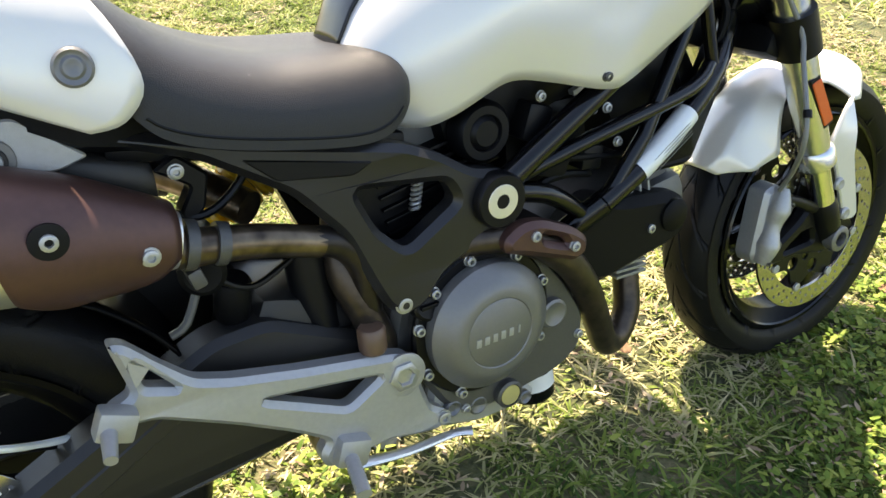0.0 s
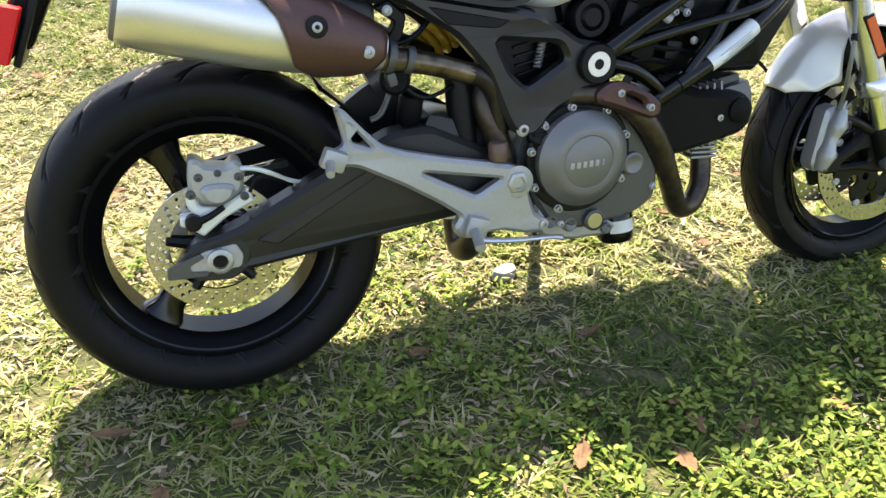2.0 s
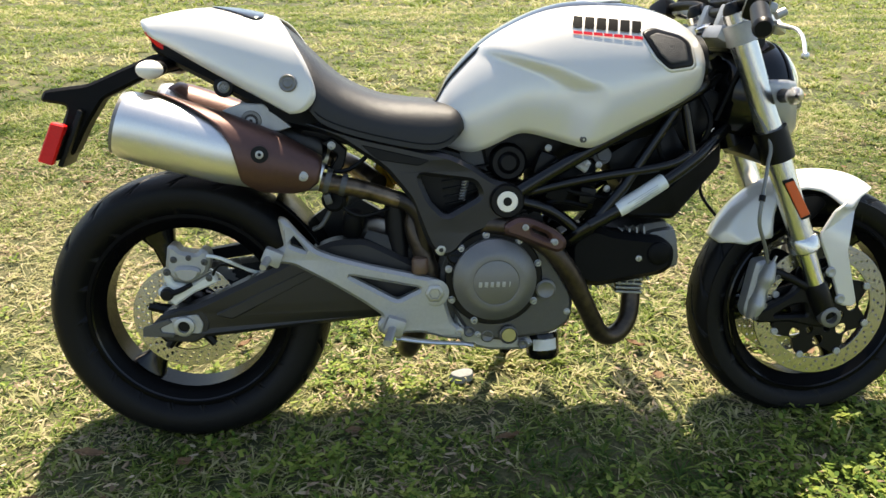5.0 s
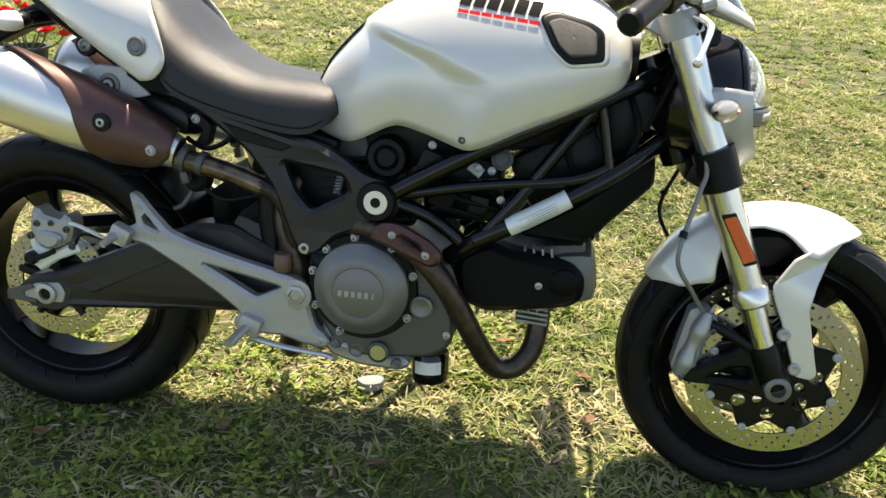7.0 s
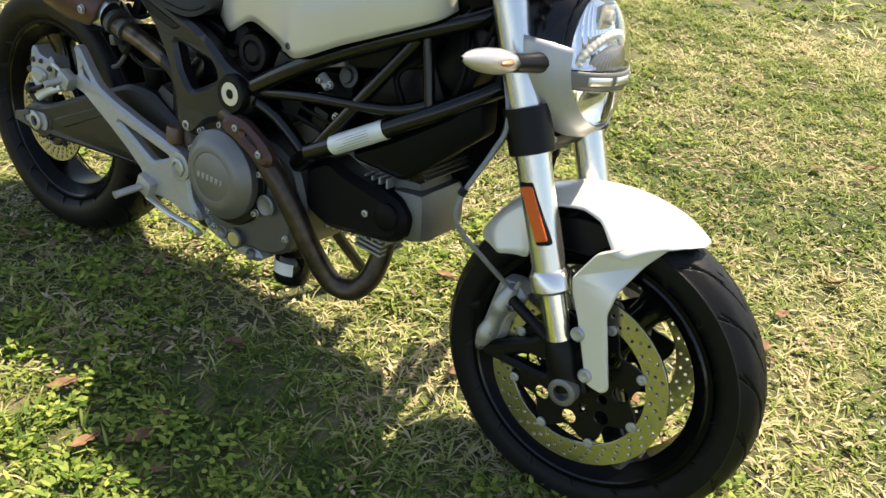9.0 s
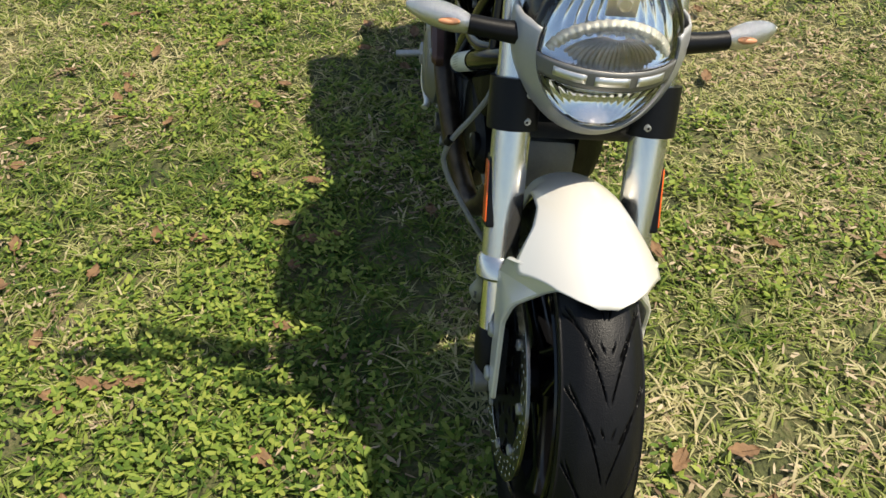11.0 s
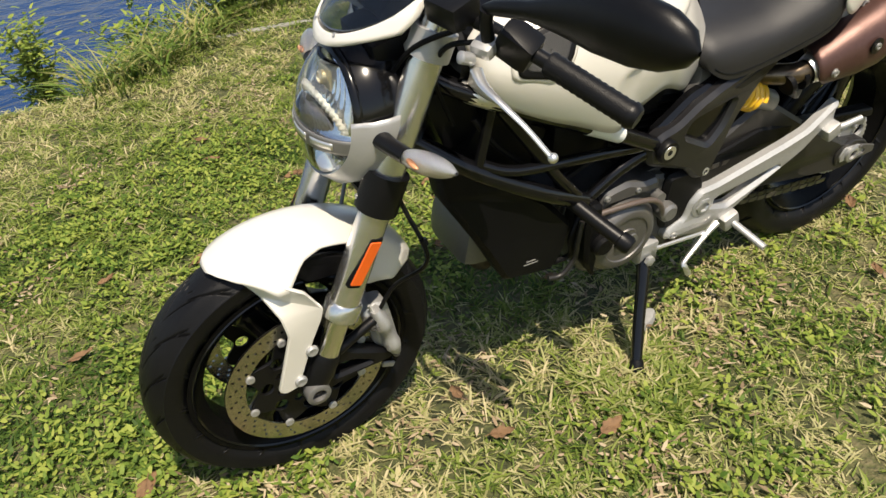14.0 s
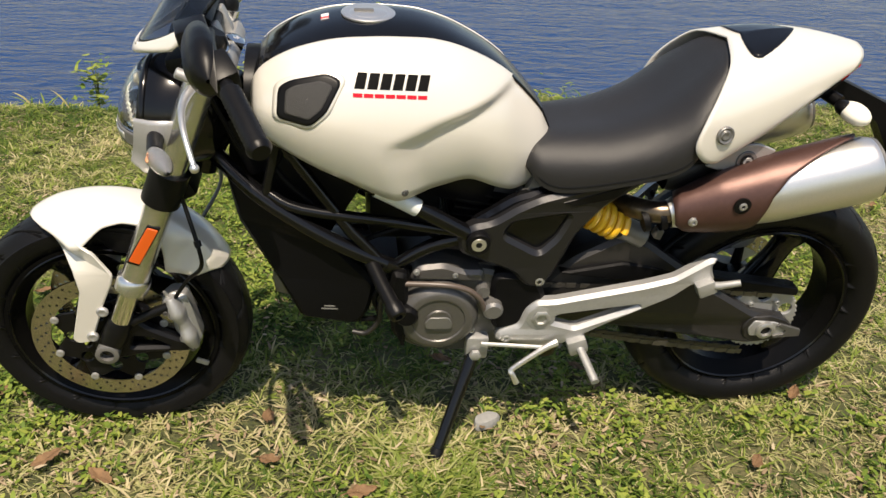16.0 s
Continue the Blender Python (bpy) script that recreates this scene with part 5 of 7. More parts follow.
for s in (-1, 1):
    y = s * 0.100
    f = front("fork_leg", Geo().tube([leg(0.965, y), leg(0.46, y)], 0.0275, 28), FORK, bike, "silver upside-down fork leg")
    front("dust_seal", Geo().tube([leg(0.482, y), leg(0.476, y), leg(0.452, y), leg(0.447, y)], (0.0285, 0.0335, 0.0335, 0.029), 28), FORK, f)
    front("slider", Geo().tube([leg(0.46, y), leg(0.34, y)], 0.0215, 24), CHROME, f, "chromed slider")
    front("fork_cap", Geo().tube([leg(0.965, y), leg(0.975, y), leg(0.985, y)], (0.024, 0.022, 0.014), 20), BLACK_SATIN, f)
    cast = rounded([(0.664, 0.372), (0.706, 0.384), (0.735, 0.330), (0.756, 0.292), (0.735, 0.258), (0.700, 0.262), (0.640, 0.276), (0.560, 0.276), (0.548, 0.296), (0.600, 0.322), (0.640, 0.345)], 0.010)
    win = rounded([(0.600, 0.292), (0.640, 0.316), (0.672, 0.320), (0.680, 0.292)], 0.006)
    front("axle_clamp", Geo().plate([cast, win], s * 0.078, s * 0.100, 0.006), BLACK_SATIN, f, "black cast axle clamp")
    front("fork_foot", Geo().tube([leg(0.372, y), leg(0.362, y), leg(0.330, y), (0.724, s * 0.096, 0.292)], (0.022, 0.0255, 0.0255, 0.024), 20), BLACK_SATIN, f, "black fork foot")
    front("caliper_arm", Geo().tube([(0.668, y, 0.362), (0.625, s * 0.1, 0.385), (0.590, s * 0.098, 0.400)], 0.010, 10, 3), BLACK_SATIN, f)
    cal = front("front_caliper", Geo().plate([rounded([(0.556, 0.418), (0.585, 0.424), (0.608, 0.404), (0.602, 0.372), (0.590, 0.352), (0.588, 0.322), (0.570, 0.288), (0.545, 0.280), (0.534, 0.300), (0.542, 0.345), (0.548, 0.380)], 0.008)], s * 0.048, s * 0.088, 0.008), ALLOY, bike, "silver four-piston front brake caliper")
    front("piston_housing", Geo().tube([(0.586, s * 0.092, 0.420), (0.581, s * 0.093, 0.404), (0.575, s * 0.094, 0.384), (0.569, s * 0.092, 0.362), (0.564, s * 0.092, 0.345), (0.558, s * 0.094, 0.322), (0.553, s * 0.093, 0.304), (0.548, s * 0.092, 0.288)], (0.013, 0.020, 0.025, 0.019, 0.019, 0.025, 0.020, 0.013), 20, 4, flat=0.7), ALLOY, cal, "lobed silver caliper body")
    for c in ((0.582, 0.384), (0.565, 0.322)):
        front("piston_cap", Geo().lathe([(0, 0.010), (0.003, 0.010), (0.004, 0.008), (0.002, 0.005), (0.002, 1e-6)], (c[0], s * 0.1085, c[1]), (0, s, 0), 18), CASE_LIGHT, cal)
    front("bleed_nipple", Geo().tube([(0.590, s * 0.090, 0.418), (0.596, s * 0.092, 0.434)], (0.005, 0.003), 8), BOLT, cal)
    front("caliper_bolt", Geo().bolt((0.596, s * 0.103, 0.388), (0, s, 0), 0.006), CASE, cal)
    front("caliper_bolt", Geo().bolt((0.552, s * 0.103, 0.292), (0, s, 0), 0.006), CASE, cal)
    rf = np.array([(0.573, 0.612), (0.596, 0.620), (0.648, 0.532), (0.625, 0.522)])
    rfl = front("side_reflector", Geo().plate([rounded(rf, 0.004)], s * 0.118, s * 0.1285, 0.002), BLACK_SATIN, f)
    rc = rf.mean(0)
    front("reflector_lens", Geo().plate([rounded(rc + (rf - rc) * 0.86, 0.003)], s * 0.127, s * 0.1305, 0.001), ORANGE, f, "amber side reflector")
    # clamps
    front("lower_clamp", Geo().tube([leg(0.722, y), leg(0.656, y)], 0.0365, 28), BLACK_SATIN, f, "black lower fork clamp")
    for z in (0.709, 0.675):
        front("clamp_bolt", Geo().bolt(leg(z, s * 0.086) + (0.0315, 0, 0.006), (1, 0, 0.1), 0.0045, 0.004), BOLT, f)
    front("upper_clamp", Geo().tube([leg(0.945, y), leg(0.905, y)], 0.0350, 28), ALLOY, f, "silver upper fork clamp")
    out = 0.178 if s < 0 else 0.143
    front("brake_hose", Geo().tube([(0.575, s * 0.095, 0.42), (0.545, s * (out - 0.043), 0.468), (0.507, s * (out - 0.002), 0.528), (0.506, s * out, 0.575), (0.528, s * (out - 0.033), 0.650), (0.535, s * (0.128 if s < 0 else 0.112), 0.700), (0.490, s * 0.105, 0.80), (0.44, s * 0.09, 0.92)], 0.0042, 8, 6), CABLE if s < 0 else BLACK_SATIN, cal)
    front("hose_guide", Geo().lathe([(-0.006, 0.007), (0.006, 0.007)], (0.507, s * (out - 0.001), 0.585), (0.3, s * -0.4, 1), 12), BLACK_SATIN, cal)
steering = front("lower_yoke", Geo().box((0.545, 0, 0.668), (0.07, 0.19, 0.045), 0.012, (0, 24, 0)), BLACK_SATIN, bike, "black lower fork yoke")
yk = front("upper_yoke", Geo().box((0.452, 0, 0.912), (0.075, 0.20, 0.032), 0.010, (0, 24, 0)), ALLOY, bike, "silver upper fork yoke")
front("stem_nut", Geo().lathe([(0, 0.020), (0.014, 0.020), (0.016, 0.016), (0.016, 0.008), (0.006, 1e-6)], (0.428, 0, 0.925), (-0.4, 0, 0.9), 6), CHROME, yk)

# mudguard
a_ = np.radians(np.linspace(147, 65.5, 64))
deg = np.degrees(a_)
rf_ = curve(deg[::-1], [65.5, 70, 78, 98, 123, 147], [0.302, 0.307, 0.313, 0.318, 0.318, 0.300])[::-1]
hw_ = np.interp(deg, [65.5, 68, 71.5, 77, 82, 86.5, 90, 95, 102, 112, 119, 126, 140, 147], [0.012, 0.036, 0.058, 0.080, 0.099, 0.100, 0.090, 0.074, 0.064, 0.062, 0.067, 0.074, 0.070, 0.034])
t_ = np.linspace(-1, 1, 33)
Y_ = hw_[:, None] * t_[None]
skirt = np.clip((deg - 114) / 14, 0, 1)
R_ = rf_[:, None] - 7.0 * Y_ ** 2 - 0.064 * (skirt * np.clip((150 - deg) / 24, 0.1, 1))[:, None] * np.clip((np.abs(t_) - 0.55) / 0.45, 0, 1)[None] ** 1.3
P_ = np.stack([FA[0] + R_ * np.cos(a_)[:, None], Y_, FA[2] + R_ * np.sin(a_)[:, None]], -1)
fender = front("front_mudguard", Geo().grid(P_), PEARL, bike, "pearl white front mudguard", sharp=30, thick=0.004)
armf = rounded([(0.686, 0.486), (0.716, 0.540), (0.745, 0.556), (0.800, 0.576), (0.812, 0.572), (0.782, 0.532), (0.762, 0.490), (0.755, 0.445), (0.790, 0.322), (0.780, 0.312), (0.752, 0.316), (0.735, 0.360), (0.712, 0.420), (0.692, 0.462)], 0.007)
arm_bend = lambda x, z: 0.056 * np.clip((x - 0.728) / 0.085, 0, 1) * np.clip((z - 0.47) / 0.06, 0, 1)
for s in (-1, 1):
    g = Geo().plate([armf], -0.100, -0.107, 0.0025, arm_bend)
    front("mudguard_arm", g if s < 0 else g.mirrored(), PEARL, fender, "white mudguard stay bolted to the fork")
    for c in ((0.715, 0.397), (0.744, 0.332)):
        front("stay_bolt", Geo().lathe([(0, 0.012), (0.004, 0.012), (0.007, 0.009), (0.007, 0.005), (0.004, 1e-6)], (c[0] + 0.004, s * 0.106, c[1]), (0, s, 0), 20), ALLOY, fender)
    front("inner_guard", Geo().plate([rounded([(0.590, 0.520), (0.615, 0.545), (0.655, 0.562), (0.700, 0.566), (0.725, 0.545), (0.69, 0.505), (0.62, 0.500)], 0.012)], s * 0.046, s * 0.054, 0.002), BLACK_SATIN, fender)

# headlamp
HC = np.array((0.540, 0.0, 0.797))


def lamp(y, z, push=0.0, rx=0.105):
    """On the lamp's face: y and z from -1 to 1."""
    y, z = np.asarray(y, float), np.asarray(z, float)
    q = np.clip(1 - 0.86 * (y * y + z * z), 0.02, 1)
    x = HC[0] + rx * np.sqrt(q) - push - 0.012 * z + 0.028 * np.clip(-z, 0, 1) ** 2
    return np.stack([x, HC[1] + 0.104 * y, HC[2] + 0.109 * z], -1)


def lamp_patch(z0, z1, rho, nz=16, ny=28, push=0.0, bowl=0.0, flutes=0.0):
    z = np.linspace(z0, z1, nz)
    w = np.sqrt(np.clip(rho * rho - z * z, 1e-4, 1))
    t = np.linspace(-1, 1, ny)
    Y, Z = w[:, None] * t[None], np.repeat(z[:, None], ny, 1)
    k = (2 * (Z - z0) / (z1 - z0) - 1)
    depth = push + bowl * np.clip(1 - t[None] ** 2, 0, 1) * np.clip(1 - k ** 2, 0, 1) + flutes * np.abs(np.sin(t[None] * 22)) * np.clip(k + 0.9, 0, 1)
    return Geo().grid(lamp(Y, Z, depth))


th = np.linspace(0, 2 * np.pi, 49)[:-1]
shell = []
for rho, back in ((0.93, 0.0), (1.02, 0.010), (1.06, 0.035), (1.00, 0.080), (0.86, 0.115), (0.55, 0.135), (0.02, 0.14)):
    p = lamp(np.cos(th) * min(rho, 0.98), np.sin(th) * min(rho, 0.98))
    p[:, 1] *= max(1, rho / 0.98)
    p[:, 2] = HC[2] + (p[:, 2] - HC[2]) * max(1, rho / 0.98)
    p[:, 0] -= back
    if rho < 0.9:
        p[:, 0] = HC[0] + 0.03 - back + 0.012
    shell.append(p)
headlamp = front("headlamp", Geo().grid(np.array(shell), cv=True), BLACK_GLOSS, bike, "round headlamp in a black and silver shell")
front("upper_lens", lamp_patch(-0.06, 0.86, 0.95), LENS, headlamp, "clear headlamp glass", thick=0.002)
front("upper_reflector", lamp_patch(-0.06, 0.85, 0.94, 22, 140, 0.008, 0.024, 0.0028), MIRROR, headlamp, "fluted bright reflector")
rim_t = np.radians(np.linspace(-8, 188, 41))
front("lamp_rim", Geo().grid(np.array([lamp(k * np.cos(rim_t), k * np.sin(rim_t), d) for k, d in ((0.89, 0.012), (0.91, 0.0), (0.945, -0.003), (0.985, -0.002))])), BLACK_GLOSS, headlamp, "black rim above the headlamp glass", thick=0.002)
front("lower_lens", lamp_patch(-0.86, -0.30, 0.91), LENS, headlamp, "clear lower headlamp glass", thick=0.002)
front("lower_reflector", lamp_patch(-0.86, -0.30, 0.90, 18, 70, 0.008, 0.028, 0.0016), MIRROR, headlamp)
front("lamp_bar", lamp_patch(-0.30, -0.06, 0.985, 6, 30, -0.0015), CASE_LIGHT, headlamp, "grey band across the headlamp", thick=0.003)
for y0, y1 in ((-0.70, -0.32), (-0.22, 0.22), (0.32, 0.70)):
    Yg, Zg = np.meshgrid(np.linspace(y0, y1, 8), np.linspace(-0.235, -0.125, 3), indexing="ij")
    front("bar_window", Geo().grid(lamp(Yg, Zg, -0.0042)), SILVER, headlamp, "clear window in the band", thick=0.001)
GOLD = material("gold_arch", (0.88, 0.74, 0.50), 0.30, 0.8, 0, 0.2, 120)
ARCH = material("arch_cream", (0.86, 0.80, 0.68), 0.35, 0.35, 0, 0.2, 160)
zz = np.linspace(-0.14, 0.27, 14)
ww = 0.64 * np.sqrt(np.clip(1 - ((zz + 0.14) / 0.42) ** 2, 0, 1))
tt_ = np.linspace(-1, 1, 81)
front("projector_dome", Geo().grid(lamp(ww[:, None] * tt_[None], np.repeat(zz[:, None], 81, 1), 0.014 - 0.007 * (1 - tt_[None] ** 2) + 0.0008 * np.sin(tt_[None] * 60))), material("dome_brown", (0.26, 0.23, 0.21), 0.30, 0.9, 0.0, 0.3, 300, 0.2, 500), headlamp, "dark ridged dome inside the headlamp", thick=0.001)
arch = []
for i, a in enumerate(np.linspace(0.02, math.pi - 0.02, 97)):
    arch.append([lamp(k * math.cos(a), -0.14 + (k - 0.22) * math.sin(a), d + (0, 0.0015, 0.003, 0.0015)[i % 4]) for k, d in ((0.70, 0.012), (0.76, 0.008), (0.82, 0.010))])
front("projector_arch", Geo().grid(np.array(arch)), ARCH, headlamp, "ribbed cream arch inside the headlamp", thick=0.001)
front("bulb_holder", Geo().lathe([(0, 0.011), (0.008, 0.011), (0.010, 0.008), (0.005, 0.006), (0.005, 1e-6)], lamp(0.05, 0.58, 0.022), (1, 0, 0.1), 18), GOLD, headlamp)
front("bulb_mount", Geo().box(lamp(0.05, 0.58, 0.024), (0.005, 0.040, 0.036), 0.002), GOLD, headlamp)
# silver chin that wraps the lower rim and carries the indicators
tc = np.radians(np.linspace(-194, 14, 49))
rows = []
for rho, back, wd in ((0.89, 0.001, 1.0), (0.905, -0.004, 1.0), (0.955, -0.004, 1.0), (1.01, 0.000, 1.0), (1.10, 0.010, 1.0), (1.14, 0.032, 1.0), (1.13, 0.068, 1.0)):
    p = lamp(np.cos(tc) * min(rho, 0.98), np.sin(tc) * min(rho, 0.98))
    p[:, 1] *= max(1, rho / 0.98)
    p[:, 2] = HC[2] + (p[:, 2] - HC[2]) * max(1, rho / 0.98)
    p[:, 0] -= back
    rows.append(p)
front("chin", Geo().grid(np.array(rows)), CHIN, headlamp, "silver painted headlamp surround", thick=0.003)

for s in (-1, 1):
    ind = front("front_indicator", Geo().tube([(0.562, s * 0.100, 0.793), (0.558, s * 0.140, 0.795), (0.551, s * 0.176, 0.797)], (0.017, 0.0140, 0.0135), 14, 3), BLACK_SATIN, bike, "front indicator on a black stalk")
    ax = np.linspace(0, 1, 13)
    tr = np.sin(np.pi * np.clip(ax, 0.02, 0.985)) ** 0.48
    turn = np.arange(20) * 2 * np.pi / 20
    core = np.stack([0.556 - 0.038 * ax, s * (0.164 + 0.094 * ax), 0.797 + 0.006 * ax], -1)

    def pod(k):
        return Geo().grid(np.stack([core[:, None, 0] - 0.010 * (1 - k) + k * 0.020 * tr[:, None] * np.cos(turn), core[:, None, 1] + 0 * turn, core[:, None, 2] + k * 0.0185 * tr[:, None] * np.sin(turn)], -1), cv=True)

    front("indicator_lens", pod(1.0), LENS, ind, "clear indicator lens")
    front("indicator_reflector", pod(0.72), INDICATOR, ind)
    front("indicator_bulb", Geo().ball((0.5555, s * 0.203, 0.8010), (0.006, 0.015, 0.0045), 14, 8), AMBER_BULB, ind, "amber bulb")

# fly screen
t_ = np.linspace(-1, 1, 31)
prof = smooth([(0.602, 0.918), (0.597, 0.930), (0.582, 0.950), (0.560, 0.980), (0.530, 1.022), (0.500, 1.064)], 5)
s_ = np.linspace(0, 1, len(prof))


def screen_point(s, t):
    x, z = np.interp(s, s_, prof[:, 0]), np.interp(s, s_, prof[:, 1])
    half = np.interp(s, [0, 0.15, 0.5, 1], [0.088, 0.104, 0.112, 0.085])
    return np.stack([x - 0.085 * np.abs(t) ** 2.2, half * t, z + 0.030 * np.abs(t) ** 2 * (1 - s)], -1)


split = 0.27 + 0.45 * np.abs(t_) ** 3
k = np.linspace(0, 1, 10)[:, None]
screen = front("fly_screen", Geo().grid(screen_point(k * split[None], np.repeat(t_[None], 10, 0))), PEARL, bike, "white fly screen cowl with smoked screen", sharp=60, thick=0.004)
k = np.linspace(0, 1, 14)[:, None]
front("smoked_screen", Geo().grid(screen_point(split[None] * (1 - k) + k, np.repeat(t_[None], 14, 0)) - np.array((0.002, 0, 0))), SMOKE, screen, "dark smoked screen", sharp=60, thick=0.003)
for t in (-0.30, 0.30):
    front("screen_screw", Geo().bolt(screen_point(np.array(0.26), np.array(t)), (0.85, 0, 0.5), 0.0036, 0.003), BOLT, screen)
front("instrument_panel", Geo().box((0.490, 0, 0.975), (0.05, 0.13, 0.075), 0.014, (0, -38, 0)), BLACK_SATIN, bike, "black instrument panel behind the screen")
front("display", Geo().box((0.500, 0.012, 1.006), (0.004, 0.085, 0.030), 0.002, (0, -38, 0)), CASE_LIGHT, screen, "pale instrument display")
front("lamp_bracket", Geo().box((0.50, 0, 0.90), (0.08, 0.12, 0.05), 0.012, (0, 10, 0)), BLACK_SATIN, headlamp)

# handlebar, set a little askew in its clamps
TWIST = Matrix.Translation((0.44, 0, 0)) @ Matrix.Rotation(radians(0.8), 4, "Z") @ Matrix.Translation((-0.44, 0, 0))


def on_bar(name, geo, mat, parent, label="", **k):
    return front(name, geo.moved(TWIST), mat, parent, label, **k)


bar_pts = [(0.357, -0.415, 0.932), (0.402, -0.300, 0.964), (0.436, -0.215, 0.985), (0.452, -0.12, 0.985), (0.455, -0.05, 0.968), (0.455, 0.05, 0.968), (0.452, 0.12, 0.985), (0.436, 0.215, 0.985), (0.402, 0.300, 0.964), (0.357, 0.415, 0.932)]
bar = on_bar("handlebar", Geo().tube(bar_pts, 0.011, 12, 5), BLACK_SATIN, bike, "black tubular handlebar")
for s in (-1, 1):
    on_bar("bar_clamp", Geo().box((0.452, s * 0.045, 0.955), (0.034, 0.028, 0.052), 0.008, (0, 20, 0)), ALLOY, bar)
    a, b = np.array((0.403, s * 0.298, 0.9645)), np.array((0.357, s * 0.412, 0.932))
    g = Geo().tube([a + (b - a) * k for k in np.linspace(0, 1, 25)], [0.0165 + 0.0012 * (i % 2) for i in range(25)], 16)
    on_bar("grip", g, RUBBER, bar, "black rubber grip")
    on_bar("bar_end", Geo().tube([b, b + (b - a) * 0.04, b + (b - a) * 0.10], (0.019, 0.019, 0.014), 16), BLACK_SATIN, bar)
    on_bar("switch_housing", Geo().box((0.420, s * 0.252, 0.975), (0.045, 0.058, 0.050), 0.012, (s * -26, 15, s * 24)), BLACK_SATIN, bar)
    on_bar("lever_perch", Geo().box((0.452, s * 0.225, 0.972), (0.040, 0.034, 0.022), 0.008, (0, 20, s * 20)), ALLOY, bar)
    lv = on_bar("hand_lever", Geo().tube([(0.470, s * 0.228, 0.940), (0.478, s * 0.258, 0.934), (0.478, s * 0.300, 0.928), (0.468, s * 0.345, 0.911), (0.454, s * 0.382, 0.884)], (0.0095, 0.0075, 0.0052, 0.0042, 0.0040), 12, 5, flat=0.6), SILVER, bar, "polished hand lever with ball end")
    on_bar("lever_ball", Geo().ball((0.453, s * 0.385, 0.883), (0.0072, 0.0072, 0.0072), 14, 10), SILVER, bar)
    on_bar("adjuster", Geo().lathe([(0, 0.009), (0.02, 0.009), (0.022, 0.006), (0.022, 1e-6)], (0.474, s * 0.222, 0.955), (0.7, 0, 0.3), 16), ALLOY, bar)
    on_bar("reservoir", Geo().box((0.470, s * 0.165, 1.005), (0.052, 0.062, 0.038), 0.008, (0, 12, s * 12)), BLACK_SATIN, bar, "black fluid reservoir")
    mir = on_bar("mirror", Geo().tube([(0.452, s * 0.228, 0.975), (0.458, s * 0.229, 1.010), (0.458, s * 0.232, 1.026)], (0.010, 0.009, 0.011), 12, 3), BLACK_SATIN, bike, "black teardrop rear-view mirror on a stalk")
    u = np.linspace(0, 1, 25)
    mid = np.stack([0.459 - 0.062 * u, s * (0.222 + 0.312 * u), 1.026 + 0.026 * np.sin(u * 2.2) + 0.036 * u], -1)
    rz = np.interp(u, [0, 0.06, 0.25, 0.42, 0.58, 0.75, 0.88, 0.96, 1], [0.004, 0.011, 0.014, 0.026, 0.039, 0.043, 0.036, 0.022, 0.003])
    rx = np.interp(u, [0, 0.06, 0.25, 0.45, 0.65, 0.85, 0.96, 1], [0.004, 0.010, 0.011, 0.017, 0.026, 0.027, 0.018, 0.003])
    v = np.arange(24) * 2 * np.pi / 24
    pod = np.stack([mid[:, None, 0] + rx[:, None] * np.clip(np.cos(v), -0.45, 1)[None], mid[:, None, 1] + 0 * v[None], mid[:, None, 2] + rz[:, None] * np.sin(v)[None]], -1)
    on_bar("mirror_housing", Geo().grid(pod, cv=True), BLACK_SATIN, mir, "satin black mirror housing")
for pts in ([(0.44, 0.22, 0.97), (0.47, 0.15, 0.94), (0.46, 0.10, 0.86), (0.42, 0.09, 0.76)], [(0.45, -0.22, 0.96), (0.49, -0.14, 0.94), (0.47, -0.095, 0.85), (0.43, -0.085, 0.74)], [(0.46, 0.18, 0.98), (0.50, 0.11, 0.93), (0.52, 0.06, 0.86)], [(0.45, -0.18, 0.99), (0.49, -0.12, 0.95), (0.50, -0.07, 0.88)]):
    on_bar("control_cable", Geo().tube(pts, 0.0042, 8, 6), PLASTIC, bar)

# ---- tank ----
TX = [-0.178, -0.150, -0.105, -0.072, -0.017, 0.011, 0.050, 0.118, 0.152, 0.228, 0.292, 0.372, 0.392]
TZ = [0.700, 0.690, 0.682, 0.692, 0.721, 0.725, 0.716, 0.698, 0.703, 0.741, 0.770, 0.809, 0.830]


def tank_low(x):
    return curve(x, TX, TZ)


def tank_top(x):
    return curve(x, [-0.178, -0.165, -0.141, -0.07, 0.011, 0.075, 0.127, 0.184, 0.25, 0.32, 0.370, 0.392], [0.775, 0.800, 0.842, 0.913, 0.960, 0.983, 0.991, 0.991, 0.984, 0.962, 0.930, 0.900])


def tank_half(x):
    return curve(x, [-0.178, -0.12, -0.06, 0.0, 0.08, 0.16, 0.25, 0.31, 0.36, 0.382, 0.392], [0.085, 0.122, 0.158, 0.178, 0.192, 0.197, 0.194, 0.180, 0.152, 0.128, 0.100])


TN = 2.55


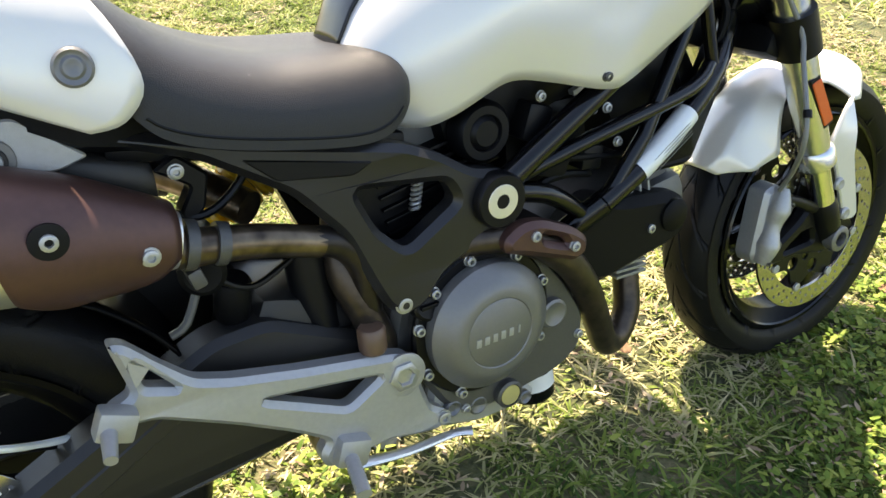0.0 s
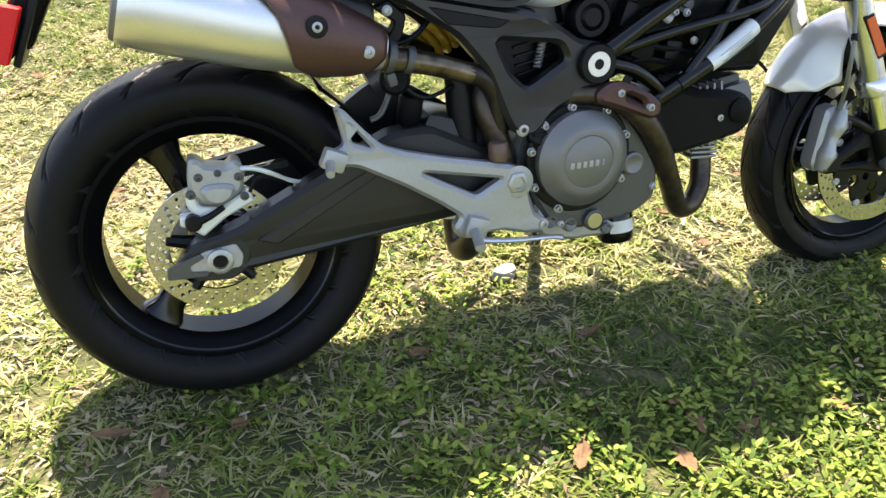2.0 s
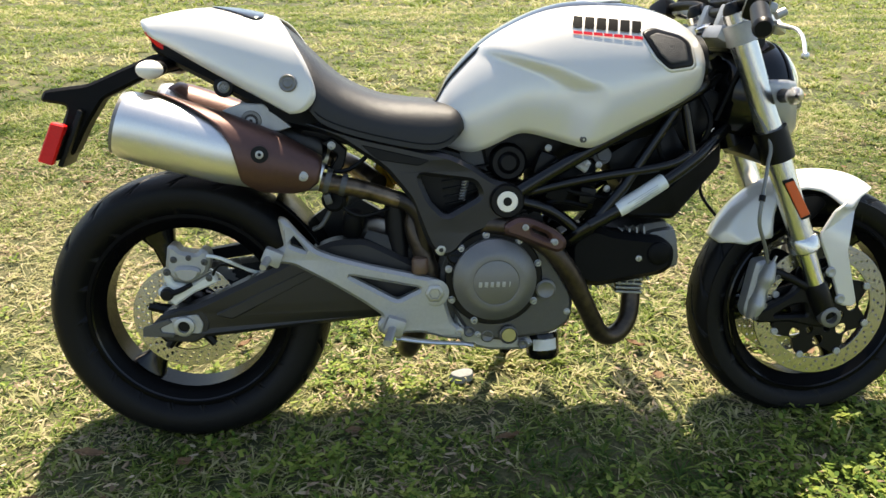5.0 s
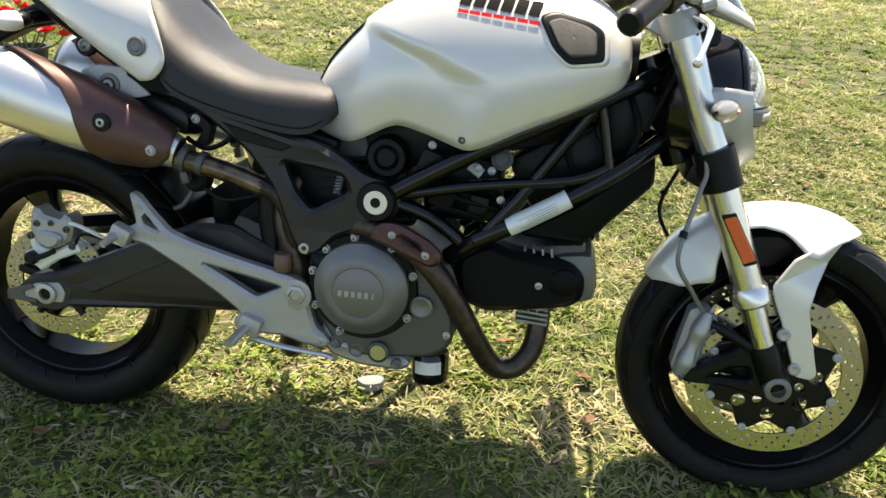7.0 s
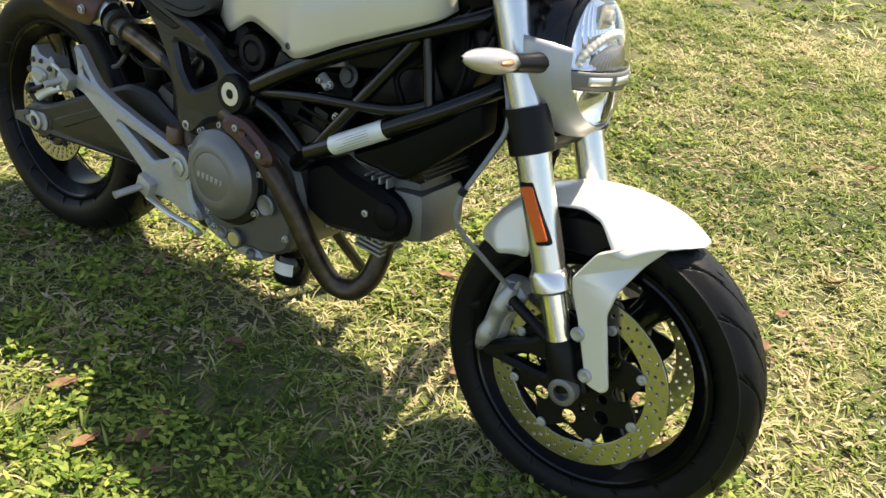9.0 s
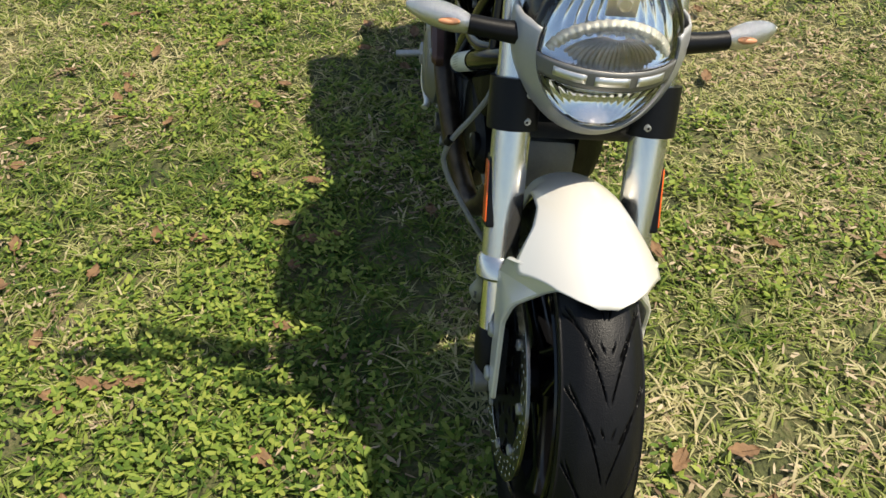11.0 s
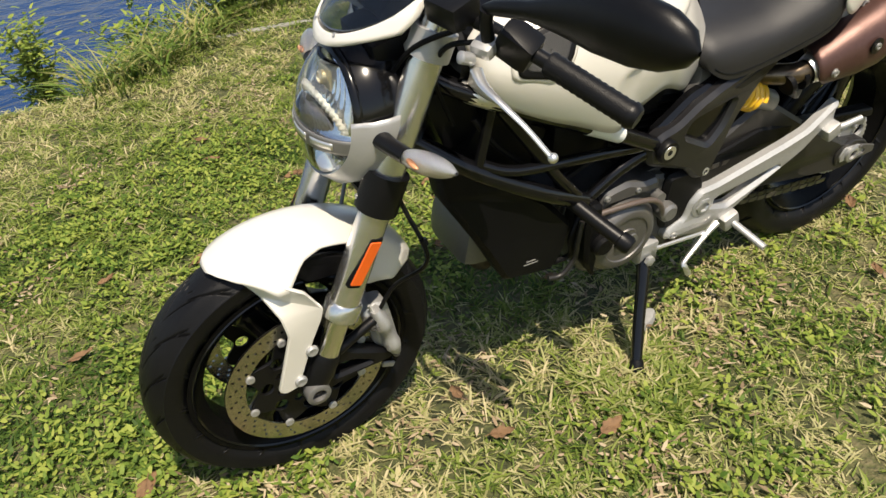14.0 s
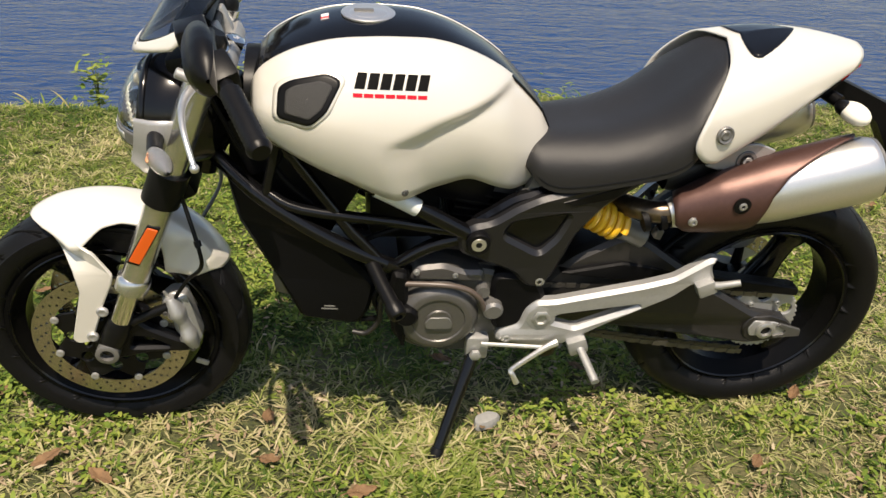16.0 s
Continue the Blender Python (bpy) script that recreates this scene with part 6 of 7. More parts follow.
def tank_side(x, z):
    """Half the tank's width at a height."""
    zl, zt = tank_low(x), tank_top(x)
    v = np.clip((z - zl) / (zt - zl), 0, 1)
    w = tank_half(x) * (1 - v ** TN) ** (1 / TN)
    w = w * (1 - 0.13 * np.clip(1 - v / 0.45, 0, 1) ** 1.6)
    xc = np.interp(z, [0.69, 0.737, 0.79, 0.815, 0.85, 0.89, 0.93], [0.130, 0.150, 0.165, 0.160, 0.085, -0.040, -0.17])
    t = np.clip((xc + 0.01 - x) / 0.085, 0, 1)
    t = t * t * (3 - 2 * t)
    return w - 0.019 * t


def stripe(x):
    return np.minimum(curve(x, [-0.178, -0.11, -0.03, 0.06, 0.12, 0.22, 0.32, 0.392], [0.030, 0.046, 0.060, 0.074, 0.084, 0.088, 0.085, 0.075]), tank_half(x) * 0.9)


xs = np.linspace(-0.176, 0.392, 72)
phi_s = np.arccos(np.clip(stripe(xs) / tank_half(xs), 0, 1) ** (TN / 2))
vv = np.linspace(0, 1, 44)
rowsR = []
for x, ph in zip(xs, phi_s):
    p = ph * vv
    z = tank_low(x) + (tank_top(x) - tank_low(x)) * np.sin(p) ** (2 / TN)
    rowsR.append(np.stack([np.full_like(z, x), -tank_side(np.full_like(z, x), z), z], -1))
rowsR = np.array(rowsR)
tank = part("fuel_tank", Geo().grid(np.array([[(x, y, tank_top(x) - (tank_top(x) - tank_low(x)) * (1 - (1 - min(1, abs(y) / tank_half(x)) ** TN) ** (1 / TN)) - 0.0025) for y in np.linspace(-stripe(x) - 0.004, stripe(x) + 0.004, 21)] for x in xs])), BLACK_GLOSS, bike, "fuel tank, pearl white sides and gloss black spine", sharp=50, thick=0.004)
cv_r = part("tank_cover", Geo().grid(rowsR), PEARL, tank, "pearl white tank side", sharp=40, thick=0.003)
cv_l = part("tank_cover", Geo().grid(rowsR).mirrored(), PEARL, tank, "pearl white tank side", sharp=40, thick=0.003)
# tank nose and underside, dark
nose = []
for x in np.linspace(0.36, 0.405, 5):
    nose.append([(x, -0.09 * math.cos(a), 0.86 + 0.06 * math.sin(a)) for a in np.arange(20) * 2 * np.pi / 20])
part("tank_nose", Geo().grid(np.array(nose), cv=True), BLACK_SATIN, tank)
zc = float(tank_top(0.184))
cap = part("filler_cap", Geo().lathe([(0, 0.049), (0.003, 0.049), (0.005, 0.046), (0.005, 0.036), (0.0042, 0.034), (0.006, 0.030), (0.006, 1e-6)], (0.184, 0, zc - 0.003), (0, 0, 1), 40), SILVER, tank, "round silver filler cap")
part("cap_lock", Geo().box((0.192, 0, zc + 0.0045), (0.036, 0.010, 0.004), 0.002), CASE_LIGHT, cap)
part("tank_badge", Geo().box((0.262, 0.0, float(tank_top(0.262)) + 0.0002), (0.014, 0.026, 0.002), 0.0006, (0, 12, 0)), WHITE_INK, tank)
part("badge_stripe", Geo().box((0.262, 0.008, float(tank_top(0.262)) + 0.0012), (0.014, 0.008, 0.0012), 0.0003, (0, 12, 0)), RED, tank)
for y in (-1, 1):
    part("tank_bolt", Geo().bolt((0.120, y * 0.168, 0.714), (0, y, -0.1), 0.006), CASE, tank)


def on_tank(loop, s, lift, name, mat, parent, label="", fan=10):
    """A thin shape laid on the tank's side; loop in the xz plane."""
    loop = np.array(loop, float)
    c = loop.mean(0)
    rings = [c + (loop - c) * k for k in np.linspace(0.02, 1, fan)]
    q = np.array([np.stack([r[:, 0], s * (tank_side(r[:, 0], r[:, 1]) + lift), r[:, 1]], -1) for r in rings])
    return part(name, Geo().grid(q, cv=True), mat, parent, label, sharp=60, thick=0.0016)


def tank_mark(o, w, up, s, name, mat, parent):
    """A slanted solid block printed on the tank's side."""
    a, b = np.meshgrid(np.linspace(0, 1, 5), np.linspace(0, 1, 5), indexing="ij")
    q = o + a[..., None] * w + b[..., None] * up
    return part(name, Geo().grid(np.stack([q[..., 0], s * (tank_side(q[..., 0], q[..., 1]) + (0.0045 if s < 0 else 0.0024)), q[..., 1]], -1)), mat, parent)


INTAKE = np.array([(0.232, 0.925), (0.258, 0.934), (0.318, 0.919), (0.341, 0.905), (0.345, 0.858), (0.288, 0.852), (0.260, 0.876)])
frame_loop = rounded(INTAKE, 0.010)
gril_loop = rounded(INTAKE.mean(0) + (INTAKE - INTAKE.mean(0)) * 0.74, 0.006)
for s, c in ((-1, cv_r), (1, cv_l)):
    big = rounded(frame_loop.mean(0) + (INTAKE - frame_loop.mean(0)) * 1.16, 0.012)
    on_tank(big, s, 0.0025, "intake_frame", PEARL, c, "white raised surround of the tank intake")
    on_tank(frame_loop, s, 0.0042, "intake_rim", BLACK_SATIN, c)
    on_tank(gril_loop, s, 0.0052, "intake_mesh", MESH, c, "dark mesh in the tank intake")
    # six black blocks over a thin red row, in place of the maker's mark
    a, b = np.array((0.096, 0.936)), np.array((0.236, 0.923))
    d = (b - a) / 6
    up, skew = np.array((0.0, 0.023)), np.array((0.006 if s < 0 else -0.006, 0))
    if s > 0:
        a, b = np.array((0.086, 0.908)), np.array((0.216, 0.914))
        d = (b - a) / 6
    for i in range(6):
        o = a + d * (i + 0.03)
        w = d * 0.80
        tank_mark(o, w, up + skew, s, "mark_block", INK, c)
    o = a - np.array((0.0, 0.0125))
    for i in range(7):
        q = o + (b - a) * (i + 0.05) / 7
        w = (b - a) * 0.88 / 7
        tank_mark(q, w, up * 0.26, s, "mark_strip", INK_RED, c)

# ---- seat and tail ----
sx = np.linspace(-0.508, -0.112, 56)
st_ = curve(sx, [-0.508, -0.490, -0.461, -0.392, -0.344, -0.285, -0.224, -0.170, -0.130, -0.112], [0.958, 0.946, 0.918, 0.852, 0.822, 0.800, 0.792, 0.787, 0.778, 0.755])
sl_ = curve(sx, [-0.508, -0.485, -0.455, -0.430, -0.400, -0.330, -0.218, -0.165, -0.130, -0.112], [0.945, 0.895, 0.820, 0.775, 0.748, 0.722, 0.696, 0.696, 0.718, 0.740])
sw_ = curve(sx, [-0.508, -0.490, -0.465, -0.435, -0.400, -0.330, -0.250, -0.165, -0.130, -0.112], [0.030, 0.085, 0.125, 0.157, 0.163, 0.155, 0.146, 0.134, 0.118, 0.090])
ang = np.linspace(0, np.pi, 33)
rows = []
for x, zt, zl, w in zip(sx, st_, sl_, sw_):
    c, s = np.cos(ang), np.sin(ang)
    yy = w * np.sign(c) * np.abs(c) ** 0.62
    zz = zl + (zt - zl) * np.abs(s) ** 0.66 - 0.006 * np.exp(-(yy / 0.05) ** 2)
    rows.append(np.stack([np.full_like(yy, x), yy, zz], -1))
rows = np.array(rows)
low = rows[:, [0, -1]].mean(1, keepdims=True)
seat = part("seat", Geo().grid(rows).grid(np.stack([rows[:, -1], rows[:, 0]], 1)), VINYL, bike, "black vinyl rider seat", sharp=60)
for y in (-1, 1):
    part("seat_seam", Geo().tube([(x, y * w * 0.995, z + 0.012) for x, w, z in zip(sx[12:-4], sw_[12:-4], sl_[12:-4])], 0.0018, 6), BLACK_SATIN, seat)
under = Geo().plate([rounded([(-0.46, 0.752), (-0.30, 0.705), (-0.12, 0.672), (-0.06, 0.64), (-0.12, 0.66), (-0.30, 0.69), (-0.46, 0.735)], 0.006)], 0.11, -0.11, 0.003)
part("seat_base", Geo().box((-0.29, 0, 0.70), (0.34, 0.18, 0.035), 0.010, (0, 13, 0)), BLACK_SATIN, bike)

Fr = smooth([(-0.470, -0.158, 0.772), (-0.440, -0.166, 0.778), (-0.418, -0.168, 0.808), (-0.430, -0.158, 0.856), (-0.455, -0.132, 0.902), (-0.482, -0.088, 0.942), (-0.506, 0, 0.960)], 4)
Re = smooth([(-0.735, -0.058, 0.912), (-0.745, -0.058, 0.917), (-0.757, -0.055, 0.925), (-0.766, -0.049, 0.936), (-0.772, -0.040, 0.945), (-0.776, -0.024, 0.952), (-0.777, 0, 0.955)], 4)
Fr = np.concatenate([Fr, (Fr * (1, -1, 1))[-2::-1]])
Re = np.concatenate([Re, (Re * (1, -1, 1))[-2::-1]])
u = np.linspace(0, 1, 28)[:, None, None]
tv = np.linspace(-1, 1, len(Fr))[None, :, None]
hump = np.sin(np.pi * u) ** 1.0
P_ = Fr[None] * (1 - u) + Re[None] * u + hump * np.concatenate([0 * tv, 0.016 * np.sign(tv) * np.clip(np.abs(tv), 0, 1) ** 2 * np.clip(1.15 - np.abs(tv), 0, 1) * 5, 0.020 * (1 - np.abs(tv) ** 1.5)], -1)
tail = part("tail_cowl", Geo().grid(P_), PEARL, bike, "pearl white tail cowl", sharp=40, thick=0.004)
rear_cap = Geo().grid(np.stack([Re, Re * (1, 0.3, 1) - (0.004, 0, 0.004)], 0))
part("tail_end", rear_cap, PEARL, tail, thick=0.003)


def on_tail(uu, vv):
    i = uu * 27
    j = (vv + 1) / 2 * (len(Fr) - 1)
    a, b = min(int(i), 26), min(int(j), len(Fr) - 2)
    fu, fv = i - a, j - b
    return (P_[a, b] * (1 - fu) + P_[a + 1, b] * fu) * (1 - fv) + (P_[a, b + 1] * (1 - fu) + P_[a + 1, b + 1] * fu) * fv


scoop = []
for a in np.linspace(0, 1, 8):
    scoop.append([on_tail(0.22 + a * (0.26 if math.cos(t) > 0 else 0.13) * math.cos(t), a * 0.20 * math.sin(t) * (1 - 0.45 * max(0, math.cos(t)))) + np.array((0, 0, 0.0035)) for t in np.arange(28) * 2 * np.pi / 28])
part("tail_scoop", Geo().grid(np.array(scoop), cv=True), BLACK_GLOSS, tail, "black recessed scoop on the tail", sharp=60, thick=0.002)
for s in (-1, 1):
    part("tail_grommet", Geo().lathe([(0, 0.0175), (0.003, 0.0175), (0.005, 0.015), (0.003, 0.012), (0.003, 0.0105), (0.005, 0.008), (0.005, 0.005), (0.002, 1e-6)], (-0.471, s * 0.1625, 0.832), (-0.1, s, 0.12), 30), CASE_LIGHT, tail, "round silver fastener")
tray = []
for x, zt, zb, w in ((-0.40, 0.760, 0.715, 0.10), (-0.48, 0.785, 0.740, 0.125), (-0.56, 0.830, 0.785, 0.110), (-0.64, 0.868, 0.828, 0.085), (-0.72, 0.905, 0.868, 0.060), (-0.755, 0.922, 0.895, 0.045)):
    tray.append([(x, w * c * 1.0, (zt + zb) / 2 + (zt - zb) / 2 * d) for c, d in ((-1, 1), (-1, -0.4), (-0.75, -1), (0.75, -1), (1, -0.4), (1, 1))])
part("undertray", Geo().grid(np.array(tray), cv=True), PLASTIC, tail, "black plastic undertray")
part("tail_light", Geo().plate([rounded([(-0.768, 0.930), (-0.757, 0.938), (-0.712, 0.902), (-0.716, 0.880), (-0.735, 0.892)], 0.004)], 0.052, -0.056, 0.006), RED, tail, "red tail light")
part("tray_bolt", Geo().lathe([(0, 0.012), (0.006, 0.012), (0.008, 0.009), (0.003, 0.006), (0.003, 1e-6)], (-0.606, -0.100, 0.822), (0, -1, 0), 20), BOLT, tail)
part("seat_lock", Geo().lathe([(0, 0.021), (0.008, 0.021), (0.011, 0.018), (0.011, 0.010)], (-0.606, -0.092, 0.822), (0, -1, 0), 24), BLACK_SATIN, tail, "black seat lock with silver barrel")
holder = part("plate_holder", Geo().plate([rounded([(-0.66, 0.862), (-0.70, 0.892), (-0.76, 0.886), (-0.84, 0.852), (-0.90, 0.826), (-0.99, 0.815), (-1.00, 0.792), (-0.945, 0.782), (-0.955, 0.755), (-0.985, 0.70), (-0.945, 0.675), (-0.905, 0.745), (-0.87, 0.795), (-0.78, 0.838)], 0.010)], 0.022, -0.024, 0.006), PLASTIC, bike, "black plastic number plate holder")
part("plate_backing", Geo().box((-0.940, 0, 0.715), (0.012, 0.085, 0.13), 0.004, (0, 25, 0)), BLACK_SATIN, holder)
part("side_marker", Geo().plate([rounded([(-0.968, 0.752), (-0.938, 0.744), (-0.974, 0.662), (-1.004, 0.672)], 0.005)], -0.048, -0.064, 0.003), RED, holder, "red side reflector")
part("side_marker", Geo().plate([rounded([(-0.968, 0.752), (-0.938, 0.744), (-0.974, 0.662), (-1.004, 0.672)], 0.005)], 0.048, 0.064, 0.003), RED, holder, "red side reflector")
part("marker_bracket", Geo().box((-0.965, 0, 0.70), (0.02, 0.11, 0.06), 0.006, (0, 25, 0)), PLASTIC, holder)
for s in (-1, 1):
    ri = part("rear_indicator", Geo().tube([(-0.715, s * 0.03, 0.868), (-0.735, s * 0.075, 0.862)], 0.013, 12).ball((-0.732, s * 0.100, 0.860), (0.017, 0.025, 0.015), 16, 10), BLACK_SATIN, bike, "rear indicator on a black stalk")
    part("indicator_lens", Geo().ball((-0.744, s * 0.118, 0.858), (0.026, 0.040, 0.019), 18, 12), material("frosted_lens", (0.72, 0.69, 0.60), 0.5), ri, "pale indicator lens")

# ---- shock absorber, stand, small parts ----
slider_knob = part("frame_slider", Geo().tube([(0.184, 0.118, 0.538), (0.160, 0.180, 0.515), (0.137, 0.234, 0.495)], (0.0145, 0.0145, 0.0150), 18, 3), BLACK_SATIN, bike, "black frame slider standing out from the engine mount")
part("slider_cap", Geo().lathe([(-0.014, 0.0145), (-0.012, 0.0185), (0.008, 0.0185), (0.014, 0.0150), (0.015, 0.0085), (0.009, 0.0075), (0.009, 1e-6)], (0.134, 0.241, 0.492), (-0.037, 0.086, -0.032), 22), BLACK_SATIN, slider_knob)
a, b = np.array((-0.395, 0.078, 0.550)), np.array((-0.130, 0.070, 0.685))
d = (b - a) / np.linalg.norm(b - a)
n1 = np.array((0, 1.0, 0))
n2 = np.cross(d, n1)
coil = [a + (b - a) * (0.20 + 0.55 * k) + 0.029 * (math.cos(k * 2 * np.pi * 9) * n1 + math.sin(k * 2 * np.pi * 9) * n2) for k in np.linspace(0, 1, 200)]
shock = part("shock_absorber", Geo().tube([a, b], 0.017, 14).tube([b - d * 0.03, b], 0.034, 16).tube([a, a + d * 0.055], 0.026, 16), CASE_LIGHT, bike, "rear shock absorber with yellow spring")
part("spring", Geo().tube(coil, 0.0085, 8), YELLOW, shock, "yellow coil spring")
stand = part("side_stand", Geo().tube([(-0.050, 0.130, 0.285), (-0.030, 0.160, 0.240), (0.000, 0.200, 0.170), (0.034, 0.249, 0.095)], (0.016, 0.0145, 0.0135, 0.0125), 14, 4), BLACK_GLOSS, bike, "black side stand, folded out")
part("stand_foot", Geo().tube([(0.030, 0.243, 0.106), (0.037, 0.254, 0.085), (0.042, 0.262, 0.066)], (0.014, 0.019, 0.021), 12, 3).box((0.045, 0.266, 0.060), (0.058, 0.034, 0.012), 0.003, (6, 0, 20)), BLACK_SATIN, stand)
part("stand_bracket", Geo().box((-0.055, 0.125, 0.300), (0.05, 0.03, 0.06), 0.008).lathe([(0, 0.013), (0.008, 0.013), (0.01, 0.009), (0.01, 1e-6)], (-0.05, 0.145, 0.29), (0, 1, 0), 6), ALLOY, stand)
part("swing_label", Geo().plate([rounded([(-0.475, 0.372), (-0.472, 0.396), (-0.405, 0.392), (-0.408, 0.368)], 0.002)], 0.116, 0.1195, 0.0004, lambda x, z: -flare(x, z)), PAPER, swing, "pale printed label on the swing arm")
part("left_cover", Geo().plate([rounded([(-0.015, 0.612), (-0.10, 0.672), (-0.16, 0.690), (-0.24, 0.668), (-0.275, 0.635), (-0.225, 0.572), (-0.18, 0.520), (-0.12, 0.508), (-0.05, 0.545)], 0.016)], 0.10, 0.122, 0.008), BLACK_GLOSS, bike, "black inner cover beside the shock absorber")

# ---- loose things on the lawn ----


def leaf_mesh(name, length, width, lobes, curl, seed):
    """A dry, curled oak leaf with a lobed edge."""
    r = np.random.RandomState(seed)
    n = 40
    t = np.linspace(0, 1, n)
    half = width * np.sin(np.pi * t ** 0.85) ** 0.8 * (0.72 + 0.28 * np.abs(np.sin(np.pi * lobes * t)))
    rows = []
    for k in np.linspace(-1, 1, 7):
        y = half * k
        x = length * (t - 0.5)
        z = curl * (k * k * 0.35 + 0.3 * (2 * t - 1) ** 2) * width + 0.002 * np.sin(9 * t + 4 * k) + 0.008
        rows.append(np.stack([x, y, z], -1))
    g = Geo().grid(np.array(rows))
    g.tube([(length * -0.68, 0, 0.012), (length * -0.5, 0, 0.009 + curl * width * 0.5), (0, 0, 0.008)], (0.0012, 0.0010, 0.0006), 5)
    me = g.mesh(name, 60)
    me.materials.append(DRY_LEAF)
    ob = new(name, me)
    return tagged(ob, "curled brown dry leaf lying on the grass", "leaf", "dry leaves on the lawn")


rng = np.random.RandomState(3)
kinds = [leaf_mesh("dry_leaf", 0.066, 0.017, 4, 0.6, 1), leaf_mesh("dry_leaf", 0.054, 0.015, 3, 1.0, 2), leaf_mesh("dry_leaf", 0.044, 0.016, 2, 0.4, 3)]
spots = [(0.0, -0.69), (0.44, -0.75), (0.13, -0.45), (0.73, 0.39), (0.22, 0.63), (0.49, -0.89), (-0.97, -0.98), (-0.24, -0.57), (0.27, -1.13), (0.20, 0.37), (0.39, 0.26), (0.0, -1.26), (1.10, -0.57), (0.50, -1.45), (0.41, 0.10)]
for _ in range(58):
    spots.append((rng.uniform(-2.2, 2.3), rng.uniform(-1.9, 2.0)))
for _ in range(22):
    spots.append((rng.uniform(-1.0, 0.5), rng.uniform(-1.3, -0.25)))
for _ in range(60):
    spots.append((rng.uniform(-1.5, 5.5), rng.uniform(1.5, 6.5)))
for i, (x, y) in enumerate(spots):
    m = pose(x, y, float(rise(x, y)) + 0.015, rng.uniform(-14, 14), rng.uniform(-14, 14), rng.uniform(0, 360))
    if i < 3:
        kinds[i].matrix_world = m
    else:
        copy_thing(kinds[i % 3], m)

# flat pale stone beside the stand
st = Geo()
ring = [(0.032 * math.cos(a) * (1 + 0.12 * math.sin(3 * a)), 0.021 * math.sin(a) * (1 + 0.1 * math.cos(2 * a))) for a in np.arange(18) * 2 * np.pi / 18]
for k, z in ((1.0, 0.0), (1.04, 0.012), (0.93, 0.020), (0.5, 0.022), (0.02, 0.022)):
    st.v.append(np.array([(x * k, y * k, z) for x, y in ring]))
    st.n += 18
st.f = [(i * 18 + j, i * 18 + (j + 1) % 18, (i + 1) * 18 + (j + 1) % 18, (i + 1) * 18 + j) for i in range(4) for j in range(18)]
stone = part("flat_stone", st, material("pale_stone", (0.24, 0.24, 0.23), 0.9, 0, 0, 0.2, 80, 0.5, 200), None)
stone.matrix_world = pose(-0.097, 0.142, float(rise(-0.097, 0.142)) + 0.008, 4, 3, 25)
tagged(stone, "small flat pale grey stone pressed into the grass", "stone")

# pale edging strip at the top of the bank
eg = Geo()
for a, b in (((-0.40, -2.70), (-0.06, -2.77)), ((-0.05, -2.773), (0.30, -2.855))):
    a, b = np.array(a), np.array(b)
    d = b - a
    eg = Geo().box((*((a + b) / 2), float(rise(*((a + b) / 2))) - 0.008), (float(np.linalg.norm(d)), 0.040, 0.035), 0.006, (0, 0, math.degrees(math.atan2(d[1], d[0]))))
    tagged(part("edging_strip", eg, material("weathered_edging", (0.20, 0.195, 0.17), 0.9, 0, 0, 0.25, 30, 0.6, 120), None), "pale weathered edging strip sunk in the bank", "edging", "edging strips on the bank")

# ---- plants along the bank ----


def tall_grass(n, x0, x1, spread, height, seed):
    r = np.random.RandomState(seed)
    x = r.uniform(x0, x1, n)
    keep = patches(x, x * 0, seed, 0.5) > r.uniform(0.2, 0.75, n)
    x = x[keep]
    n = len(x)
    y = shore(x) + r.normal(0.06, spread, n)
    z = np.maximum(rise(x, y), WATER - 0.03)
    ob = blades("tall_grass", REED, np.c_[x, y, z], r.uniform(height * 0.5, height * 1.2, n), r.uniform(0.006, 0.014, n), r.uniform(0.9, 1.5, n), np.clip(r.normal(0.55, 0.25, n), 0, 1), rows=5, droop=0.45)
    return tagged(ob, "tall green and yellow grass along the bank", "grass", kind="stuff")


tall_grass(5000, -6, 6, 0.10, 0.13, 31)
tall_grass(2600, -0.5, 0.75, 0.14, 0.34, 33)


def shrub(name, x, y, height, width, stems, leaves, seed, label):
    """A bank weed: thin stems from one root and many small leaves along them."""
    r = np.random.RandomState(seed)
    root = new(name)
    z = max(float(rise(x, y)), WATER - 0.02)
    root.matrix_world = pose(x, y, z)
    tagged(root, label, "plant")
    tips = []
    for _ in range(stems):
        a, d, h = r.uniform(0, 2 * np.pi), r.uniform(0.1, 1) * width, height * r.uniform(0.55, 1.1)
        pts = [(0, 0, 0), (0.35 * d * math.cos(a), 0.35 * d * math.sin(a), h * 0.5), (d * math.cos(a), d * math.sin(a), h)]
        part("stem", Geo().tube(pts, (0.006, 0.004, 0.002), 6, 4), STEM, root)
        tips.append(smooth(pts, 12))
    line = np.concatenate([t[6:] for t in tips])
    p = line[r.randint(0, len(line), leaves)] + r.normal(0, 0.035, (leaves, 3))
    ob = blades("leaf", WEED, p, r.uniform(0.03, 0.07, leaves), r.uniform(0.012, 0.026, leaves), r.uniform(-0.4, 0.9, leaves), r.uniform(0.2, 1, leaves), rows=4, droop=0.5)
    ob.parent = root
    ob.name = "foliage"
    return root


